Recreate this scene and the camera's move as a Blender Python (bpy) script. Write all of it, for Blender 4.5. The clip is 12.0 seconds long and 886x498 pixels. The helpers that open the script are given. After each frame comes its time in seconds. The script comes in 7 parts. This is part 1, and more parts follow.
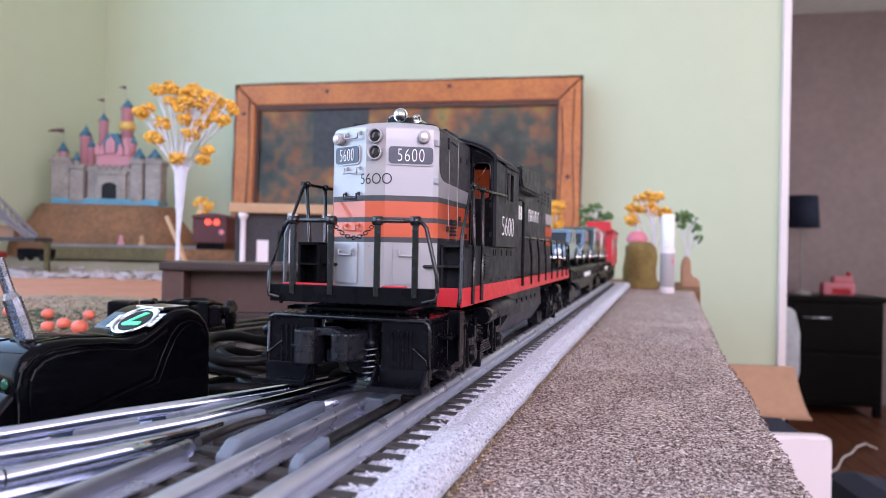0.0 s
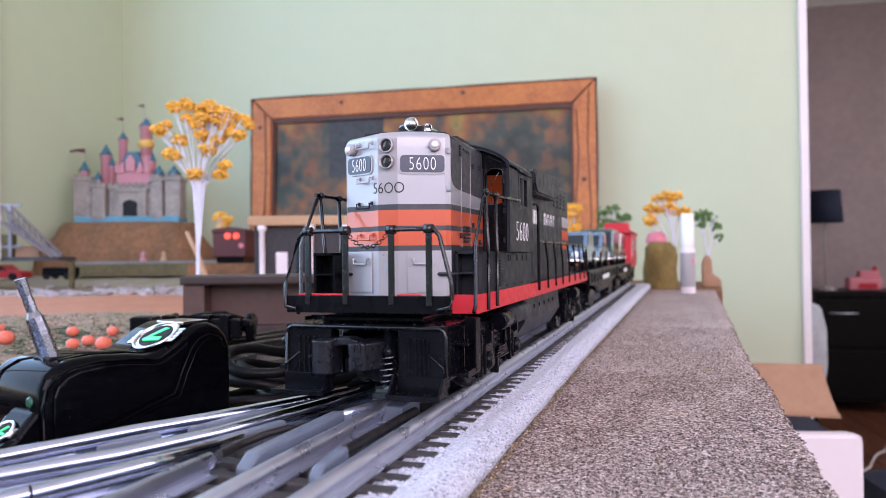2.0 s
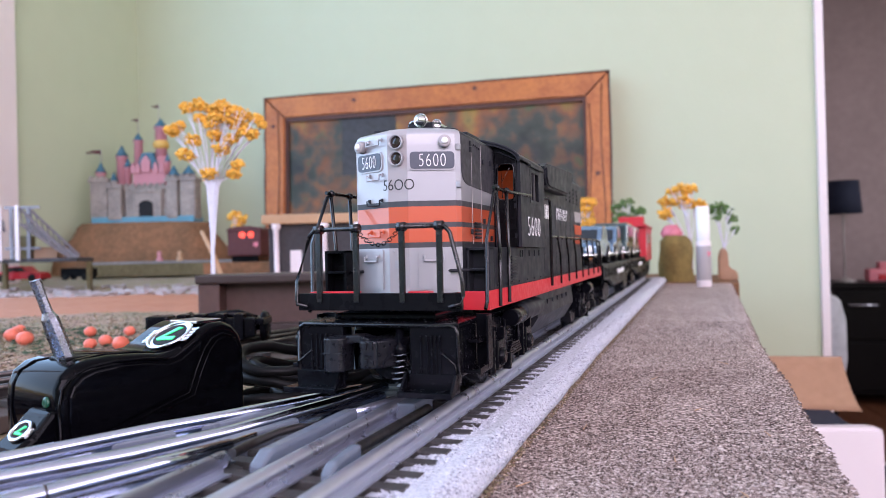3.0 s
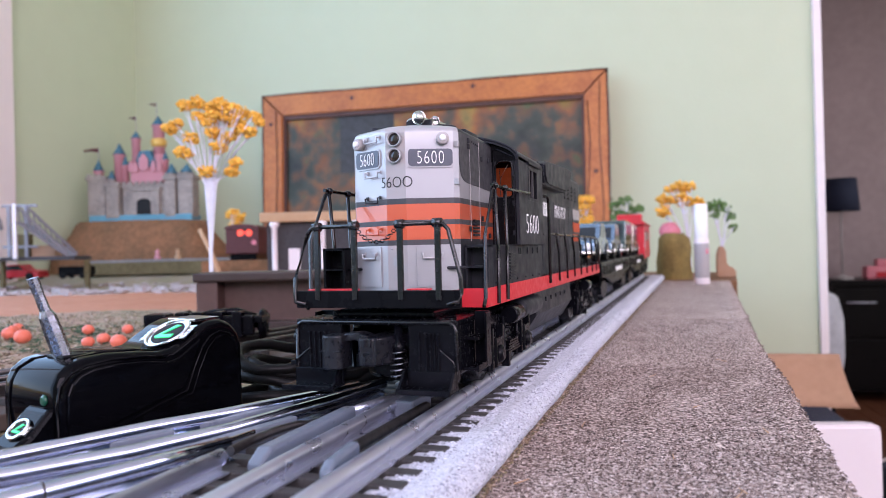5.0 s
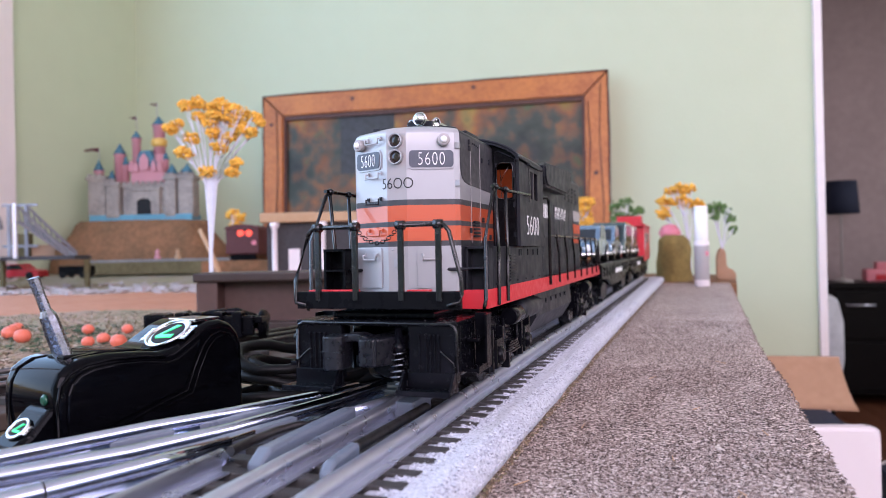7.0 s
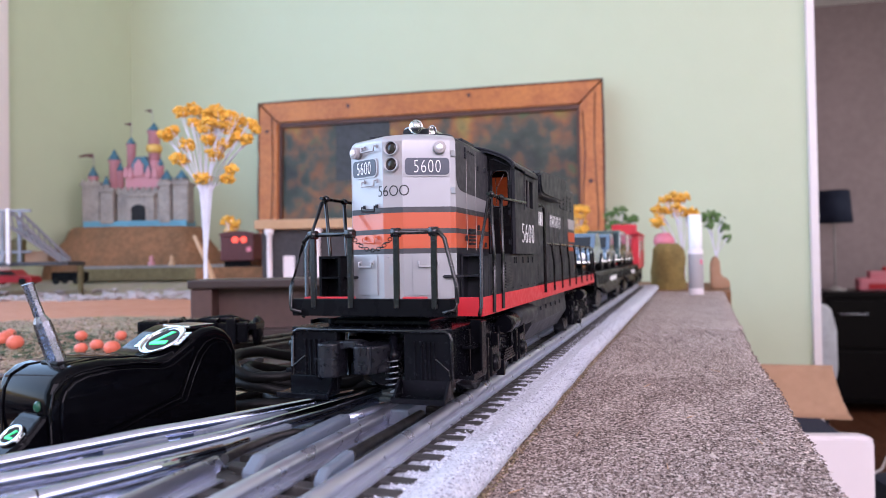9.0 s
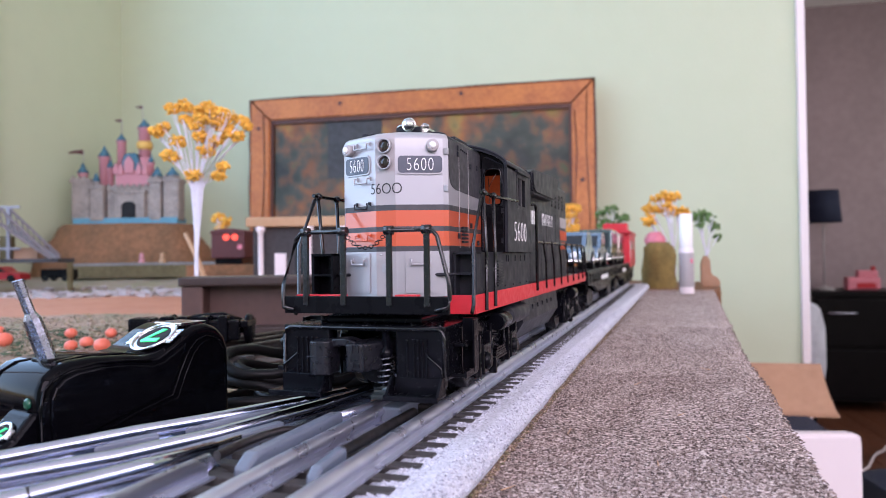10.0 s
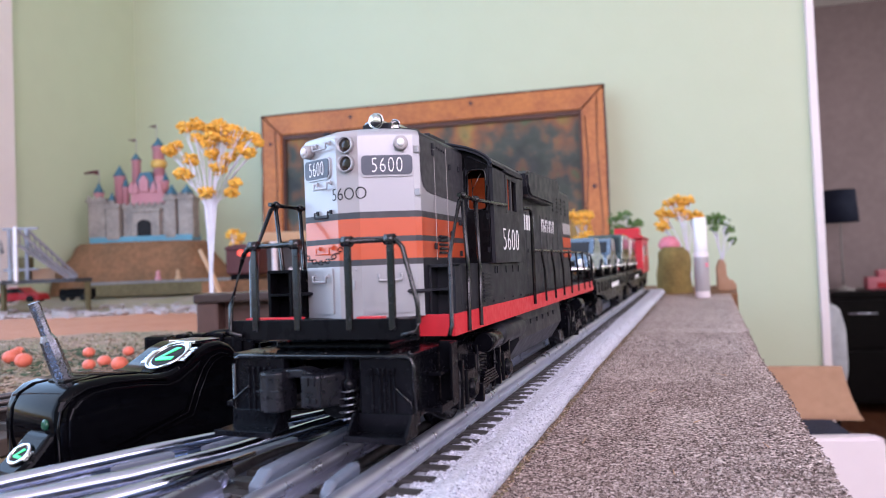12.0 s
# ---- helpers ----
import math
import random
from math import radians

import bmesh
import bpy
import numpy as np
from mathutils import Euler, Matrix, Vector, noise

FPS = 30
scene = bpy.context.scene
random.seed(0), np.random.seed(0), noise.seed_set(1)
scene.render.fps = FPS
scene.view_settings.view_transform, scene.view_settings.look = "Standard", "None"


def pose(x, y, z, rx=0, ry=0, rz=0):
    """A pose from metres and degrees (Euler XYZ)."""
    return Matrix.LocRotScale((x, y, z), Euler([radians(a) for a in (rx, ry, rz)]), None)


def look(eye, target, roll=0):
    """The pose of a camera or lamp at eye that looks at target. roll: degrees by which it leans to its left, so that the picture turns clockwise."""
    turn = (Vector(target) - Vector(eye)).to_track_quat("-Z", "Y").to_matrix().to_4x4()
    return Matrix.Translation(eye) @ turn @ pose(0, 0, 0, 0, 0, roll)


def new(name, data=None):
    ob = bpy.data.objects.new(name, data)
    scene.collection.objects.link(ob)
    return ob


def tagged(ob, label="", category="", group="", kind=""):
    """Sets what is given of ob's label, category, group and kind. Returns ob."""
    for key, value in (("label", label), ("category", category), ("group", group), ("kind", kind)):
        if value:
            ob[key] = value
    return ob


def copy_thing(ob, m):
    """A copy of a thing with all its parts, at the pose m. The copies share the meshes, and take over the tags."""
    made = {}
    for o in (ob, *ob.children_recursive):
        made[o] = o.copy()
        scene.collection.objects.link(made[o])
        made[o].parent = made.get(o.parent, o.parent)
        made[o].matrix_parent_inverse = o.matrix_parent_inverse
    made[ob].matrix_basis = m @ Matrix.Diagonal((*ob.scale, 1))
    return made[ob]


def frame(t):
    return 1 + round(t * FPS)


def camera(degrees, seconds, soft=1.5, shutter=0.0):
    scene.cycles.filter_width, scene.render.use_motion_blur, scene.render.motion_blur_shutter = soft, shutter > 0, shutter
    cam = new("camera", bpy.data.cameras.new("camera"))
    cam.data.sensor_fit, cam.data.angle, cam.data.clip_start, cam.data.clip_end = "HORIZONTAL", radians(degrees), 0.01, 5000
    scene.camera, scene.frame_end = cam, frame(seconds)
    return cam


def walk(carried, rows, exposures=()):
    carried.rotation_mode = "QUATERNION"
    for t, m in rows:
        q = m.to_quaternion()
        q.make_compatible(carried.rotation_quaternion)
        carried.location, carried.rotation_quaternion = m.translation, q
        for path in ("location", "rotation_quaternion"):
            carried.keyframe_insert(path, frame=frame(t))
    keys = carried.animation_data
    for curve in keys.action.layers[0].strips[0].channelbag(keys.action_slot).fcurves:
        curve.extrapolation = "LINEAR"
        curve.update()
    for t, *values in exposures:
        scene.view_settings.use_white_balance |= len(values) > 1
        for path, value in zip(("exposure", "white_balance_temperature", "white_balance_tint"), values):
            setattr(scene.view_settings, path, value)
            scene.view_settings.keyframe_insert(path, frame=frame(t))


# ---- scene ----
cam = camera(65.02, 12.0, soft=0.75)
# seconds, eye in metres, heading to the left of +y, tilt up, roll (degrees)
PATH = [
    (0, -0.0022, -0.0011, 0.0599, 16.746, 0.083, 1.093),
    (0.5, -0.0016, -0.0014, 0.0600, 17.160, 0.377, 0.662),
    (1, -0.0013, -0.0017, 0.0601, 17.437, 0.534, 0.279),
    (1.5, -0.0007, -0.0016, 0.0601, 17.812, 0.606, -0.172),
    (2, -0.0006, -0.0011, 0.0600, 18.301, 0.631, -0.663),
    (2.5, 0.0005, -0.0009, 0.0601, 19.049, 0.656, -1.333),
    (3, 0.0002, -0.0001, 0.0601, 19.486, 0.335, -1.376),
    (5, 0.0001, 0.0001, 0.0599, 19.349, 0.166, -1.436),
    (5.5, -0.0000, 0.0000, 0.0600, 19.600, 0.000, -1.500),
    (6, -0.0001, -0.0001, 0.0600, 19.521, 0.018, -1.184),
    (6.5, -0.0003, -0.0003, 0.0600, 19.328, 0.151, -1.055),
    (7, 0.0000, -0.0002, 0.0600, 19.337, 0.247, -1.209),
    (9, -0.0001, -0.0006, 0.0600, 18.898, 0.854, -0.990),
    (9.5, -0.0002, -0.0010, 0.0599, 18.468, 0.748, -0.885),
    (10, -0.0003, -0.0010, 0.0599, 18.209, 0.696, -0.812),
    (10.5, -0.0005, -0.0010, 0.0600, 18.414, 0.792, -0.533),
    (11, -0.0007, -0.0015, 0.0600, 18.612, 1.078, -0.327),
    (11.5, 0.0001, -0.0014, 0.0601, 18.780, 1.339, -1.169),
    (12, 0.0014, -0.0012, 0.0606, 19.338, 1.542, -2.242),
]

def aim(x, y, z, yaw, tilt, roll):
    a, b = radians(yaw), radians(tilt)
    ahead = Vector((-math.sin(a) * math.cos(b), math.cos(a) * math.cos(b), math.sin(b)))
    eye = Vector((x, y, z))
    return look(eye, eye + ahead, roll)


walk(cam, [(t, aim(*row)) for t, *row in PATH], exposures=[(0.0, 0.0), (12.0, 0.0)])
cam.data.dof.use_dof = True
cam.data.dof.focus_distance = 0.245
cam.data.dof.aperture_fstop = 19.0

# ---- light ----
ROOM = Matrix.Translation((-1.526, 1.64, 0)) @ pose(0, 0, 0, 0, 0, 6.4)   # room corner; x along the far wall, -y along the left wall
FLOOR_Z, CEIL_Z = -0.86, 1.62
world = bpy.data.worlds.new("world")
scene.world = world
world.use_nodes = True
wn = world.node_tree
sky = wn.nodes.new("ShaderNodeTexSky")
sky.sky_type, sky.sun_disc, sky.sun_elevation, sky.sun_rotation = "NISHITA", False, radians(40), radians(250)
wn.nodes["Background"].inputs[1].default_value = 0.12
wn.links.new(sky.outputs[0], wn.nodes["Background"].inputs[0])


def window_lamp(name, centre, normal, w, h, watts, colour):
    """Area light in a wall's opening. centre and normal in the room's space."""
    lamp = bpy.data.lights.new(name, "AREA")
    lamp.shape, lamp.size, lamp.size_y, lamp.energy, lamp.color = "RECTANGLE", w, h, watts, colour
    ob = new(name, lamp)
    m = look(Vector(centre), Vector(centre) + Vector(normal))
    ob.matrix_world = ROOM @ m
    return ob


window_lamp("daylight_left", (0.02, -1.95, 0.76), (1, 0, 0), 2.80, 1.40, 48, (0.40, 0.62, 1.0))
window_lamp("daylight_rear", (2.25, -3.36, 0.95), (0, 1, 0), 2.2, 1.10, 62, (0.92, 0.77, 0.97))
window_lamp("daylight_right", (3.53, -1.70, 0.85), (-1, 0, 0), 1.8, 1.10, 25, (0.92, 0.78, 0.97))
# Unseen fill light, added to brighten the room past the doorway.
window_lamp("fill_bedroom", (4.18, 1.5, 0.5), (-1, 0, 0), 1.1, 1.1, 23, (1.0, 0.93, 0.95))

# ---- materials ----


def mat(name, base, rough=0.5, metal=0.0, vary=0.0, scale=30.0, bump=0.0, bscale=200.0, second=None, spec=0.5, emit=None, power=0.0, coat=0.0, island=0.0):
    """Principled material; vary mixes base with second (or a darker base) by two scales of noise; bump is grain."""
    m = bpy.data.materials.new(name)
    m.use_nodes = True
    nt = m.node_tree
    b = nt.nodes["Principled BSDF"]
    b.inputs["Base Color"].default_value = (*base, 1)
    b.inputs["Roughness"].default_value = rough
    b.inputs["Metallic"].default_value = metal
    b.inputs["Specular IOR Level"].default_value = spec
    b.inputs["Coat Weight"].default_value = coat
    if emit:
        b.inputs["Emission Color"].default_value = (*emit, 1)
        b.inputs["Emission Strength"].default_value = power
    co = nt.nodes.new("ShaderNodeTexCoord")
    if vary:
        n1, n2 = nt.nodes.new("ShaderNodeTexNoise"), nt.nodes.new("ShaderNodeTexNoise")
        n1.inputs["Scale"].default_value, n2.inputs["Scale"].default_value = scale, scale * 7.3
        n1.inputs["Detail"].default_value = n2.inputs["Detail"].default_value = 4
        mixf = nt.nodes.new("ShaderNodeMath")
        mixf.operation = "ADD"
        ramp = nt.nodes.new("ShaderNodeMapRange")
        ramp.inputs["From Min"].default_value, ramp.inputs["From Max"].default_value = 0.75, 1.25
        ramp.inputs["To Max"].default_value = vary
        mix = nt.nodes.new("ShaderNodeMix")
        mix.data_type = "RGBA"
        mix.inputs["A"].default_value = (*base, 1)
        mix.inputs["B"].default_value = (*(second or tuple(c * 0.45 for c in base)), 1)
        for n in (n1, n2):
            nt.links.new(co.outputs["Object"], n.inputs["Vector"])
        nt.links.new(n1.outputs["Fac"], mixf.inputs[0])
        nt.links.new(n2.outputs["Fac"], mixf.inputs[1])
        nt.links.new(mixf.outputs[0], ramp.inputs["Value"])
        nt.links.new(ramp.outputs["Result"], mix.inputs["Factor"])
        last = mix.outputs["Result"]
        if island:
            geo = nt.nodes.new("ShaderNodeNewGeometry")
            hsv = nt.nodes.new("ShaderNodeHueSaturation")
            mr = nt.nodes.new("ShaderNodeMapRange")
            mr.inputs["To Min"].default_value, mr.inputs["To Max"].default_value = 1 - island, 1 + island
            nt.links.new(geo.outputs["Random Per Island"], mr.inputs["Value"])
            nt.links.new(mr.outputs["Result"], hsv.inputs["Value"])
            nt.links.new(last, hsv.inputs["Color"])
            last = hsv.outputs["Color"]
        nt.links.new(last, b.inputs["Base Color"])
        rr = nt.nodes.new("ShaderNodeMapRange")
        rr.inputs["From Min"].default_value, rr.inputs["From Max"].default_value = 0.3, 0.7
        rr.inputs["To Min"].default_value, rr.inputs["To Max"].default_value = max(rough - 0.08, 0.02), min(rough + 0.1, 1)
        nt.links.new(n2.outputs["Fac"], rr.inputs["Value"])
        nt.links.new(rr.outputs["Result"], b.inputs["Roughness"])
    if bump:
        n3, bp = nt.nodes.new("ShaderNodeTexNoise"), nt.nodes.new("ShaderNodeBump")
        n3.inputs["Scale"].default_value, n3.inputs["Detail"].default_value = bscale, 5
        bp.inputs["Strength"].default_value, bp.inputs["Distance"].default_value = 1.0, bump
        nt.links.new(co.outputs["Object"], n3.inputs["Vector"])
        nt.links.new(n3.outputs["Fac"], bp.inputs["Height"])
        nt.links.new(bp.outputs["Normal"], b.inputs["Normal"])
    return m


def speckled(name, cols, rough, scale, bump):
    """Granular surface: crushed grains of several tones, by small Voronoi cells and noise."""
    m = mat(name, cols[0], rough)
    nt = m.node_tree
    b = nt.nodes["Principled BSDF"]
    co, vo, no, big = (nt.nodes.new(k) for k in ("ShaderNodeTexCoord", "ShaderNodeTexVoronoi", "ShaderNodeTexNoise", "ShaderNodeTexNoise"))
    vo.inputs["Scale"].default_value, no.inputs["Scale"].default_value, big.inputs["Scale"].default_value = scale, scale * 0.8, scale * 0.012
    no.inputs["Detail"].default_value = 6
    ramp = nt.nodes.new("ShaderNodeValToRGB")
    els = ramp.color_ramp.elements
    els[0].color, els[-1].color = (*cols[0], 1), (*cols[-1], 1)
    els[0].position, els[-1].position = 0.28, 0.74
    for i, c in enumerate(cols[1:-1]):
        e = els.new(0.36 + 0.30 * i / max(1, len(cols) - 2))
        e.color = (*c, 1)
    sep = nt.nodes.new("ShaderNodeSeparateColor")
    add = nt.nodes.new("ShaderNodeMath")
    add.operation = "MULTIPLY_ADD"
    add.inputs[1].default_value = 0.35
    add2 = nt.nodes.new("ShaderNodeMath")
    add2.operation = "MULTIPLY_ADD"
    add2.inputs[1].default_value = 0.12
    for n in (vo, no, big):
        nt.links.new(co.outputs["Object"], n.inputs["Vector"])
    nt.links.new(vo.outputs["Color"], sep.inputs["Color"])
    nt.links.new(sep.outputs["Red"], add.inputs[0])
    nt.links.new(no.outputs["Fac"], add.inputs[2])
    nt.links.new(big.outputs["Fac"], add2.inputs[0])
    nt.links.new(add.outputs[0], add2.inputs[2])
    shift = nt.nodes.new("ShaderNodeMath")
    shift.operation = "SUBTRACT"
    shift.inputs[1].default_value = 0.20
    nt.links.new(add2.outputs[0], shift.inputs[0])
    nt.links.new(shift.outputs[0], ramp.inputs["Fac"])
    nt.links.new(ramp.outputs["Color"], b.inputs["Base Color"])
    bp = nt.nodes.new("ShaderNodeBump")
    bp.inputs["Distance"].default_value = bump
    nt.links.new(add.outputs[0], bp.inputs["Height"])
    nt.links.new(bp.outputs["Normal"], b.inputs["Normal"])
    return m


def grain_material(name, stops, rough):
    """Loose grains: each takes its tone from a ramp by its own random number."""
    m = mat(name, stops[0][1], rough)
    nt = m.node_tree
    geo, ramp = nt.nodes.new("ShaderNodeNewGeometry"), nt.nodes.new("ShaderNodeValToRGB")
    e = ramp.color_ramp.elements
    e[0].position, e[0].color = stops[0][0], (*stops[0][1], 1)
    e[1].position, e[1].color = stops[-1][0], (*stops[-1][1], 1)
    for p, c in stops[1:-1]:
        k = e.new(p)
        k.color = (*c, 1)
    nt.links.new(geo.outputs["Random Per Island"], ramp.inputs["Fac"])
    nt.links.new(ramp.outputs["Color"], nt.nodes["Principled BSDF"].inputs["Base Color"])
    return m


M = {}
M["turf_bits"] = grain_material("turf_crumbs", [(0.0, (0.07, 0.05, 0.035)), (0.35, (0.20, 0.13, 0.085)), (0.6, (0.16, 0.16, 0.075)), (0.8, (0.42, 0.29, 0.20)), (1.0, (0.55, 0.45, 0.38))], 0.9)
M["slab_grain"] = grain_material("fibre_chips", [(0.0, (0.04, 0.026, 0.022)), (0.3, (0.12, 0.085, 0.07)), (0.6, (0.26, 0.20, 0.175)), (0.88, (0.42, 0.34, 0.305)), (1.0, (0.62, 0.53, 0.49))], 0.9)
M["ballast_grain"] = grain_material("ballast_grit", [(0.0, (0.22, 0.23, 0.27)), (0.25, (0.42, 0.44, 0.50)), (0.7, (0.55, 0.575, 0.65)), (1.0, (0.68, 0.70, 0.76))], 0.85)
# Darker black; on the locomotive's frontal parts it also carries their shade.
M["black"] = mat("black_plastic_and_shade", (0.0038, 0.0038, 0.0050), 0.28, spec=0.08, vary=0.25, scale=25, second=(0.007, 0.007, 0.008))
M["body_black"] = mat("satin_black_body_paint", (0.0185, 0.0195, 0.0245), 0.40, spec=0.2, vary=0.15, scale=25, second=(0.023, 0.024, 0.029))
M["coupler_metal"] = mat("worn_dark_coupler_metal", (0.0060, 0.0064, 0.0095), 0.30, spec=0.35, vary=0.8, scale=90, second=(0.015, 0.015, 0.019), bump=0.0001, bscale=420)
M["olive"] = mat("olive_scenery_paint", (0.16, 0.13, 0.06), 0.9, vary=0.6, scale=14)
M["gloss_black"] = mat("glossy_black_plastic", (0.0014, 0.0014, 0.0022), 0.07, spec=0.09, vary=0.3, scale=40, second=(0.005, 0.005, 0.006))
M["matt_black"] = mat("matt_black_rubber", (0.005, 0.005, 0.005), 0.42, spec=0.16, vary=0.6, scale=50, second=(0.010, 0.0095, 0.0095), bump=0.00005, bscale=500)
M["cast_black"] = mat("black_cast_metal", (0.0030, 0.0031, 0.0048), 0.20, spec=0.13, vary=0.4, scale=80, second=(0.006, 0.006, 0.008), bump=0.00006, bscale=500)
M["silver"] = mat("silver_paint", (0.37, 0.37, 0.385), 0.34, 0.2, bump=0.00001, bscale=1500, coat=0.5)
M["grey_paint"] = mat("grey_paint_and_sheen", (0.36, 0.335, 0.33), 0.45, bump=0.00001, bscale=1500)
M["orange"] = mat("orange_paint", (0.53, 0.086, 0.031), 0.32, bump=0.00001, bscale=1500, coat=0.7)
# Near copy of the orange without its gloss coat, which paled at grazing angles.
M["orange_matt"] = mat("uncoated_orange_paint", (0.50, 0.085, 0.032), 0.6, spec=0.2, vary=0.15, scale=50)
M["charcoal"] = mat("dark_grey_paint", (0.045, 0.045, 0.05), 0.5, vary=0.3, scale=50)
M["rod"] = mat("glossy_black_wire", (0.005, 0.005, 0.006), 0.2, spec=0.55, vary=0.4, scale=90, second=(0.009, 0.009, 0.010))
M["red"] = mat("red_paint", (0.60, 0.022, 0.035), 0.4, vary=0.3, scale=50, second=(0.5, 0.018, 0.03))
M["white_ink"] = mat("white_ink", (0.8, 0.8, 0.8), 0.5)
M["black_ink"] = mat("black_ink", (0.02, 0.02, 0.022), 0.5)
M["numberboard"] = mat("number_board_blue_grey", (0.05, 0.06, 0.085), 0.35, vary=0.3, scale=60)
M["chrome"] = mat("chrome", (0.75, 0.74, 0.72), 0.16, 1.0, vary=0.3, scale=90, second=(0.55, 0.54, 0.53))
M["steel"] = mat("rail_steel", (0.64, 0.68, 0.80), 0.15, 1.0, vary=0.5, scale=9, second=(0.48, 0.51, 0.60), bump=0.00001, bscale=260)
M["steel_dull"] = mat("dull_rail_steel", (0.64, 0.67, 0.78), 0.32, 0.88, vary=0.15, scale=14, second=(0.52, 0.54, 0.62), bump=0.00001, bscale=260)
M["grey_plastic"] = mat("grey_switch_plastic", (0.135, 0.158, 0.195), 0.34, vary=0.6, scale=40, second=(0.14, 0.16, 0.20), bump=0.00004, bscale=400)
M["switch_plate"] = mat("dusty_switch_plate", (0.20, 0.22, 0.27), 0.42, 0.3, vary=0.8, scale=35, second=(0.10, 0.10, 0.115), bump=0.0001, bscale=350)
M["roadbed"] = mat("dusty_grey_roadbed", (0.17, 0.17, 0.175), 0.75, vary=0.9, scale=45, second=(0.075, 0.07, 0.065), bump=0.0002, bscale=350)
M["tie"] = mat("black_tie_plastic", (0.028, 0.026, 0.026), 0.6, vary=0.7, scale=120, second=(0.09, 0.085, 0.08), bump=0.0001, bscale=600)
M["ballast"] = speckled("grey_ballast", [(0.24, 0.25, 0.28), (0.46, 0.49, 0.55), (0.56, 0.585, 0.65), (0.68, 0.70, 0.76)], 0.85, 1500, 0.0005)
M["slab"] = speckled("pressed_brown_fibreboard", [(0.016, 0.011, 0.010), (0.13, 0.095, 0.082), (0.36, 0.285, 0.25), (0.80, 0.70, 0.645)], 0.9, 1050, 0.0007)
M["wall"] = mat("pale_green_wall_paint", (0.53, 0.585, 0.40), 0.6, vary=0.25, scale=2.2, second=(0.485, 0.54, 0.365), bump=0.0004, bscale=120)
M["wall_side"] = mat("lilac_grey_wall_paint", (0.36, 0.28, 0.29), 0.7, vary=0.25, scale=3, bump=0.0004, bscale=120)
M["ceiling"] = mat("white_ceiling", (0.8, 0.79, 0.76), 0.8, vary=0.2, scale=3)
M["trim"] = mat("white_trim_paint", (0.80, 0.71, 0.68), 0.4, vary=0.2, scale=6, second=(0.68, 0.62, 0.62))
M["floorwood"] = mat("dark_red_floorboards", (0.16, 0.062, 0.032), 0.35, vary=0.8, scale=7, second=(0.085, 0.03, 0.016), bump=0.0003, bscale=60)
M["oak"] = mat("orange_pine_frame", (0.53, 0.175, 0.032), 0.45, vary=0.8, scale=14, second=(0.33, 0.09, 0.02), bump=0.0003, bscale=120)
M["oak_dark"] = mat("dark_knotted_pine", (0.10, 0.032, 0.016), 0.5, vary=0.6, scale=16)
M["white_plastic"] = mat("white_plastic", (0.80, 0.73, 0.74), 0.4, vary=0.2, scale=8, second=(0.72, 0.66, 0.67))
M["cardboard"] = mat("brown_cardboard", (0.43, 0.25, 0.15), 0.8, vary=0.5, scale=9, second=(0.33, 0.19, 0.115), bump=0.0003, bscale=150)
M["brown_plastic"] = mat("dark_brown_plastic", (0.034, 0.020, 0.017), 0.4, vary=0.5, scale=20, second=(0.05, 0.032, 0.028))
M["brown_wall"] = mat("dull_brown_plastic", (0.085, 0.043, 0.033), 0.5, vary=0.5, scale=20, second=(0.06, 0.030, 0.024))
M["castle_stone"] = mat("beige_castle_stone", (0.38, 0.325, 0.275), 0.75, vary=0.8, scale=22, second=(0.19, 0.17, 0.155), bump=0.0006, bscale=120)
M["castle_pink"] = mat("pink_castle_paint", (0.56, 0.25, 0.27), 0.6, vary=0.5, scale=30, second=(0.45, 0.17, 0.20))
M["castle_teal"] = mat("teal_roof_paint", (0.045, 0.14, 0.19), 0.5, vary=0.5, scale=30, second=(0.035, 0.13, 0.19))
M["castle_blue"] = mat("blue_moat_paint", (0.12, 0.34, 0.44), 0.5, vary=0.4, scale=30)
M["gold"] = mat("yellow_gold_paint", (0.75, 0.45, 0.10), 0.45, vary=0.3, scale=40)
M["dark_hole"] = mat("dark_recess", (0.008, 0.008, 0.009), 0.8, vary=0.3, scale=40)
M["earth"] = mat("brown_earth", (0.27, 0.125, 0.058), 0.95, vary=1.0, scale=14, second=(0.15, 0.082, 0.038), bump=0.004, bscale=60)
M["yellow_moss"] = mat("dried_yellow_moss", (0.86, 0.50, 0.085), 0.9, vary=0.8, scale=90, second=(0.70, 0.33, 0.035), bump=0.0006, bscale=500, island=0.25)
M["green_moss"] = mat("green_moss", (0.15, 0.24, 0.085), 0.9, vary=0.8, scale=90, second=(0.06, 0.15, 0.03), bump=0.0006, bscale=500, island=0.3)
M["white_stem"] = mat("bleached_white_stems", (0.72, 0.71, 0.78), 0.7, vary=0.6, scale=80, second=(0.55, 0.53, 0.58), bump=0.0003, bscale=400)
M["pumpkin"] = mat("orange_pumpkin_paint", (0.78, 0.19, 0.12), 0.5, vary=0.5, scale=90, second=(0.6, 0.085, 0.03))
M["vine"] = mat("dark_green_vine", (0.05, 0.09, 0.045), 0.9, vary=0.7, scale=120)
M["pink"] = mat("pink_plastic", (0.72, 0.22, 0.28), 0.5, vary=0.3, scale=20)
M["navy"] = mat("navy_cloth", (0.012, 0.018, 0.045), 0.85, vary=0.4, scale=60, bump=0.0003, bscale=900)
M["black_wood"] = mat("black_brown_wood", (0.0045, 0.0036, 0.0045), 0.35, spec=0.15, vary=0.5, scale=12, second=(0.009, 0.007, 0.008))
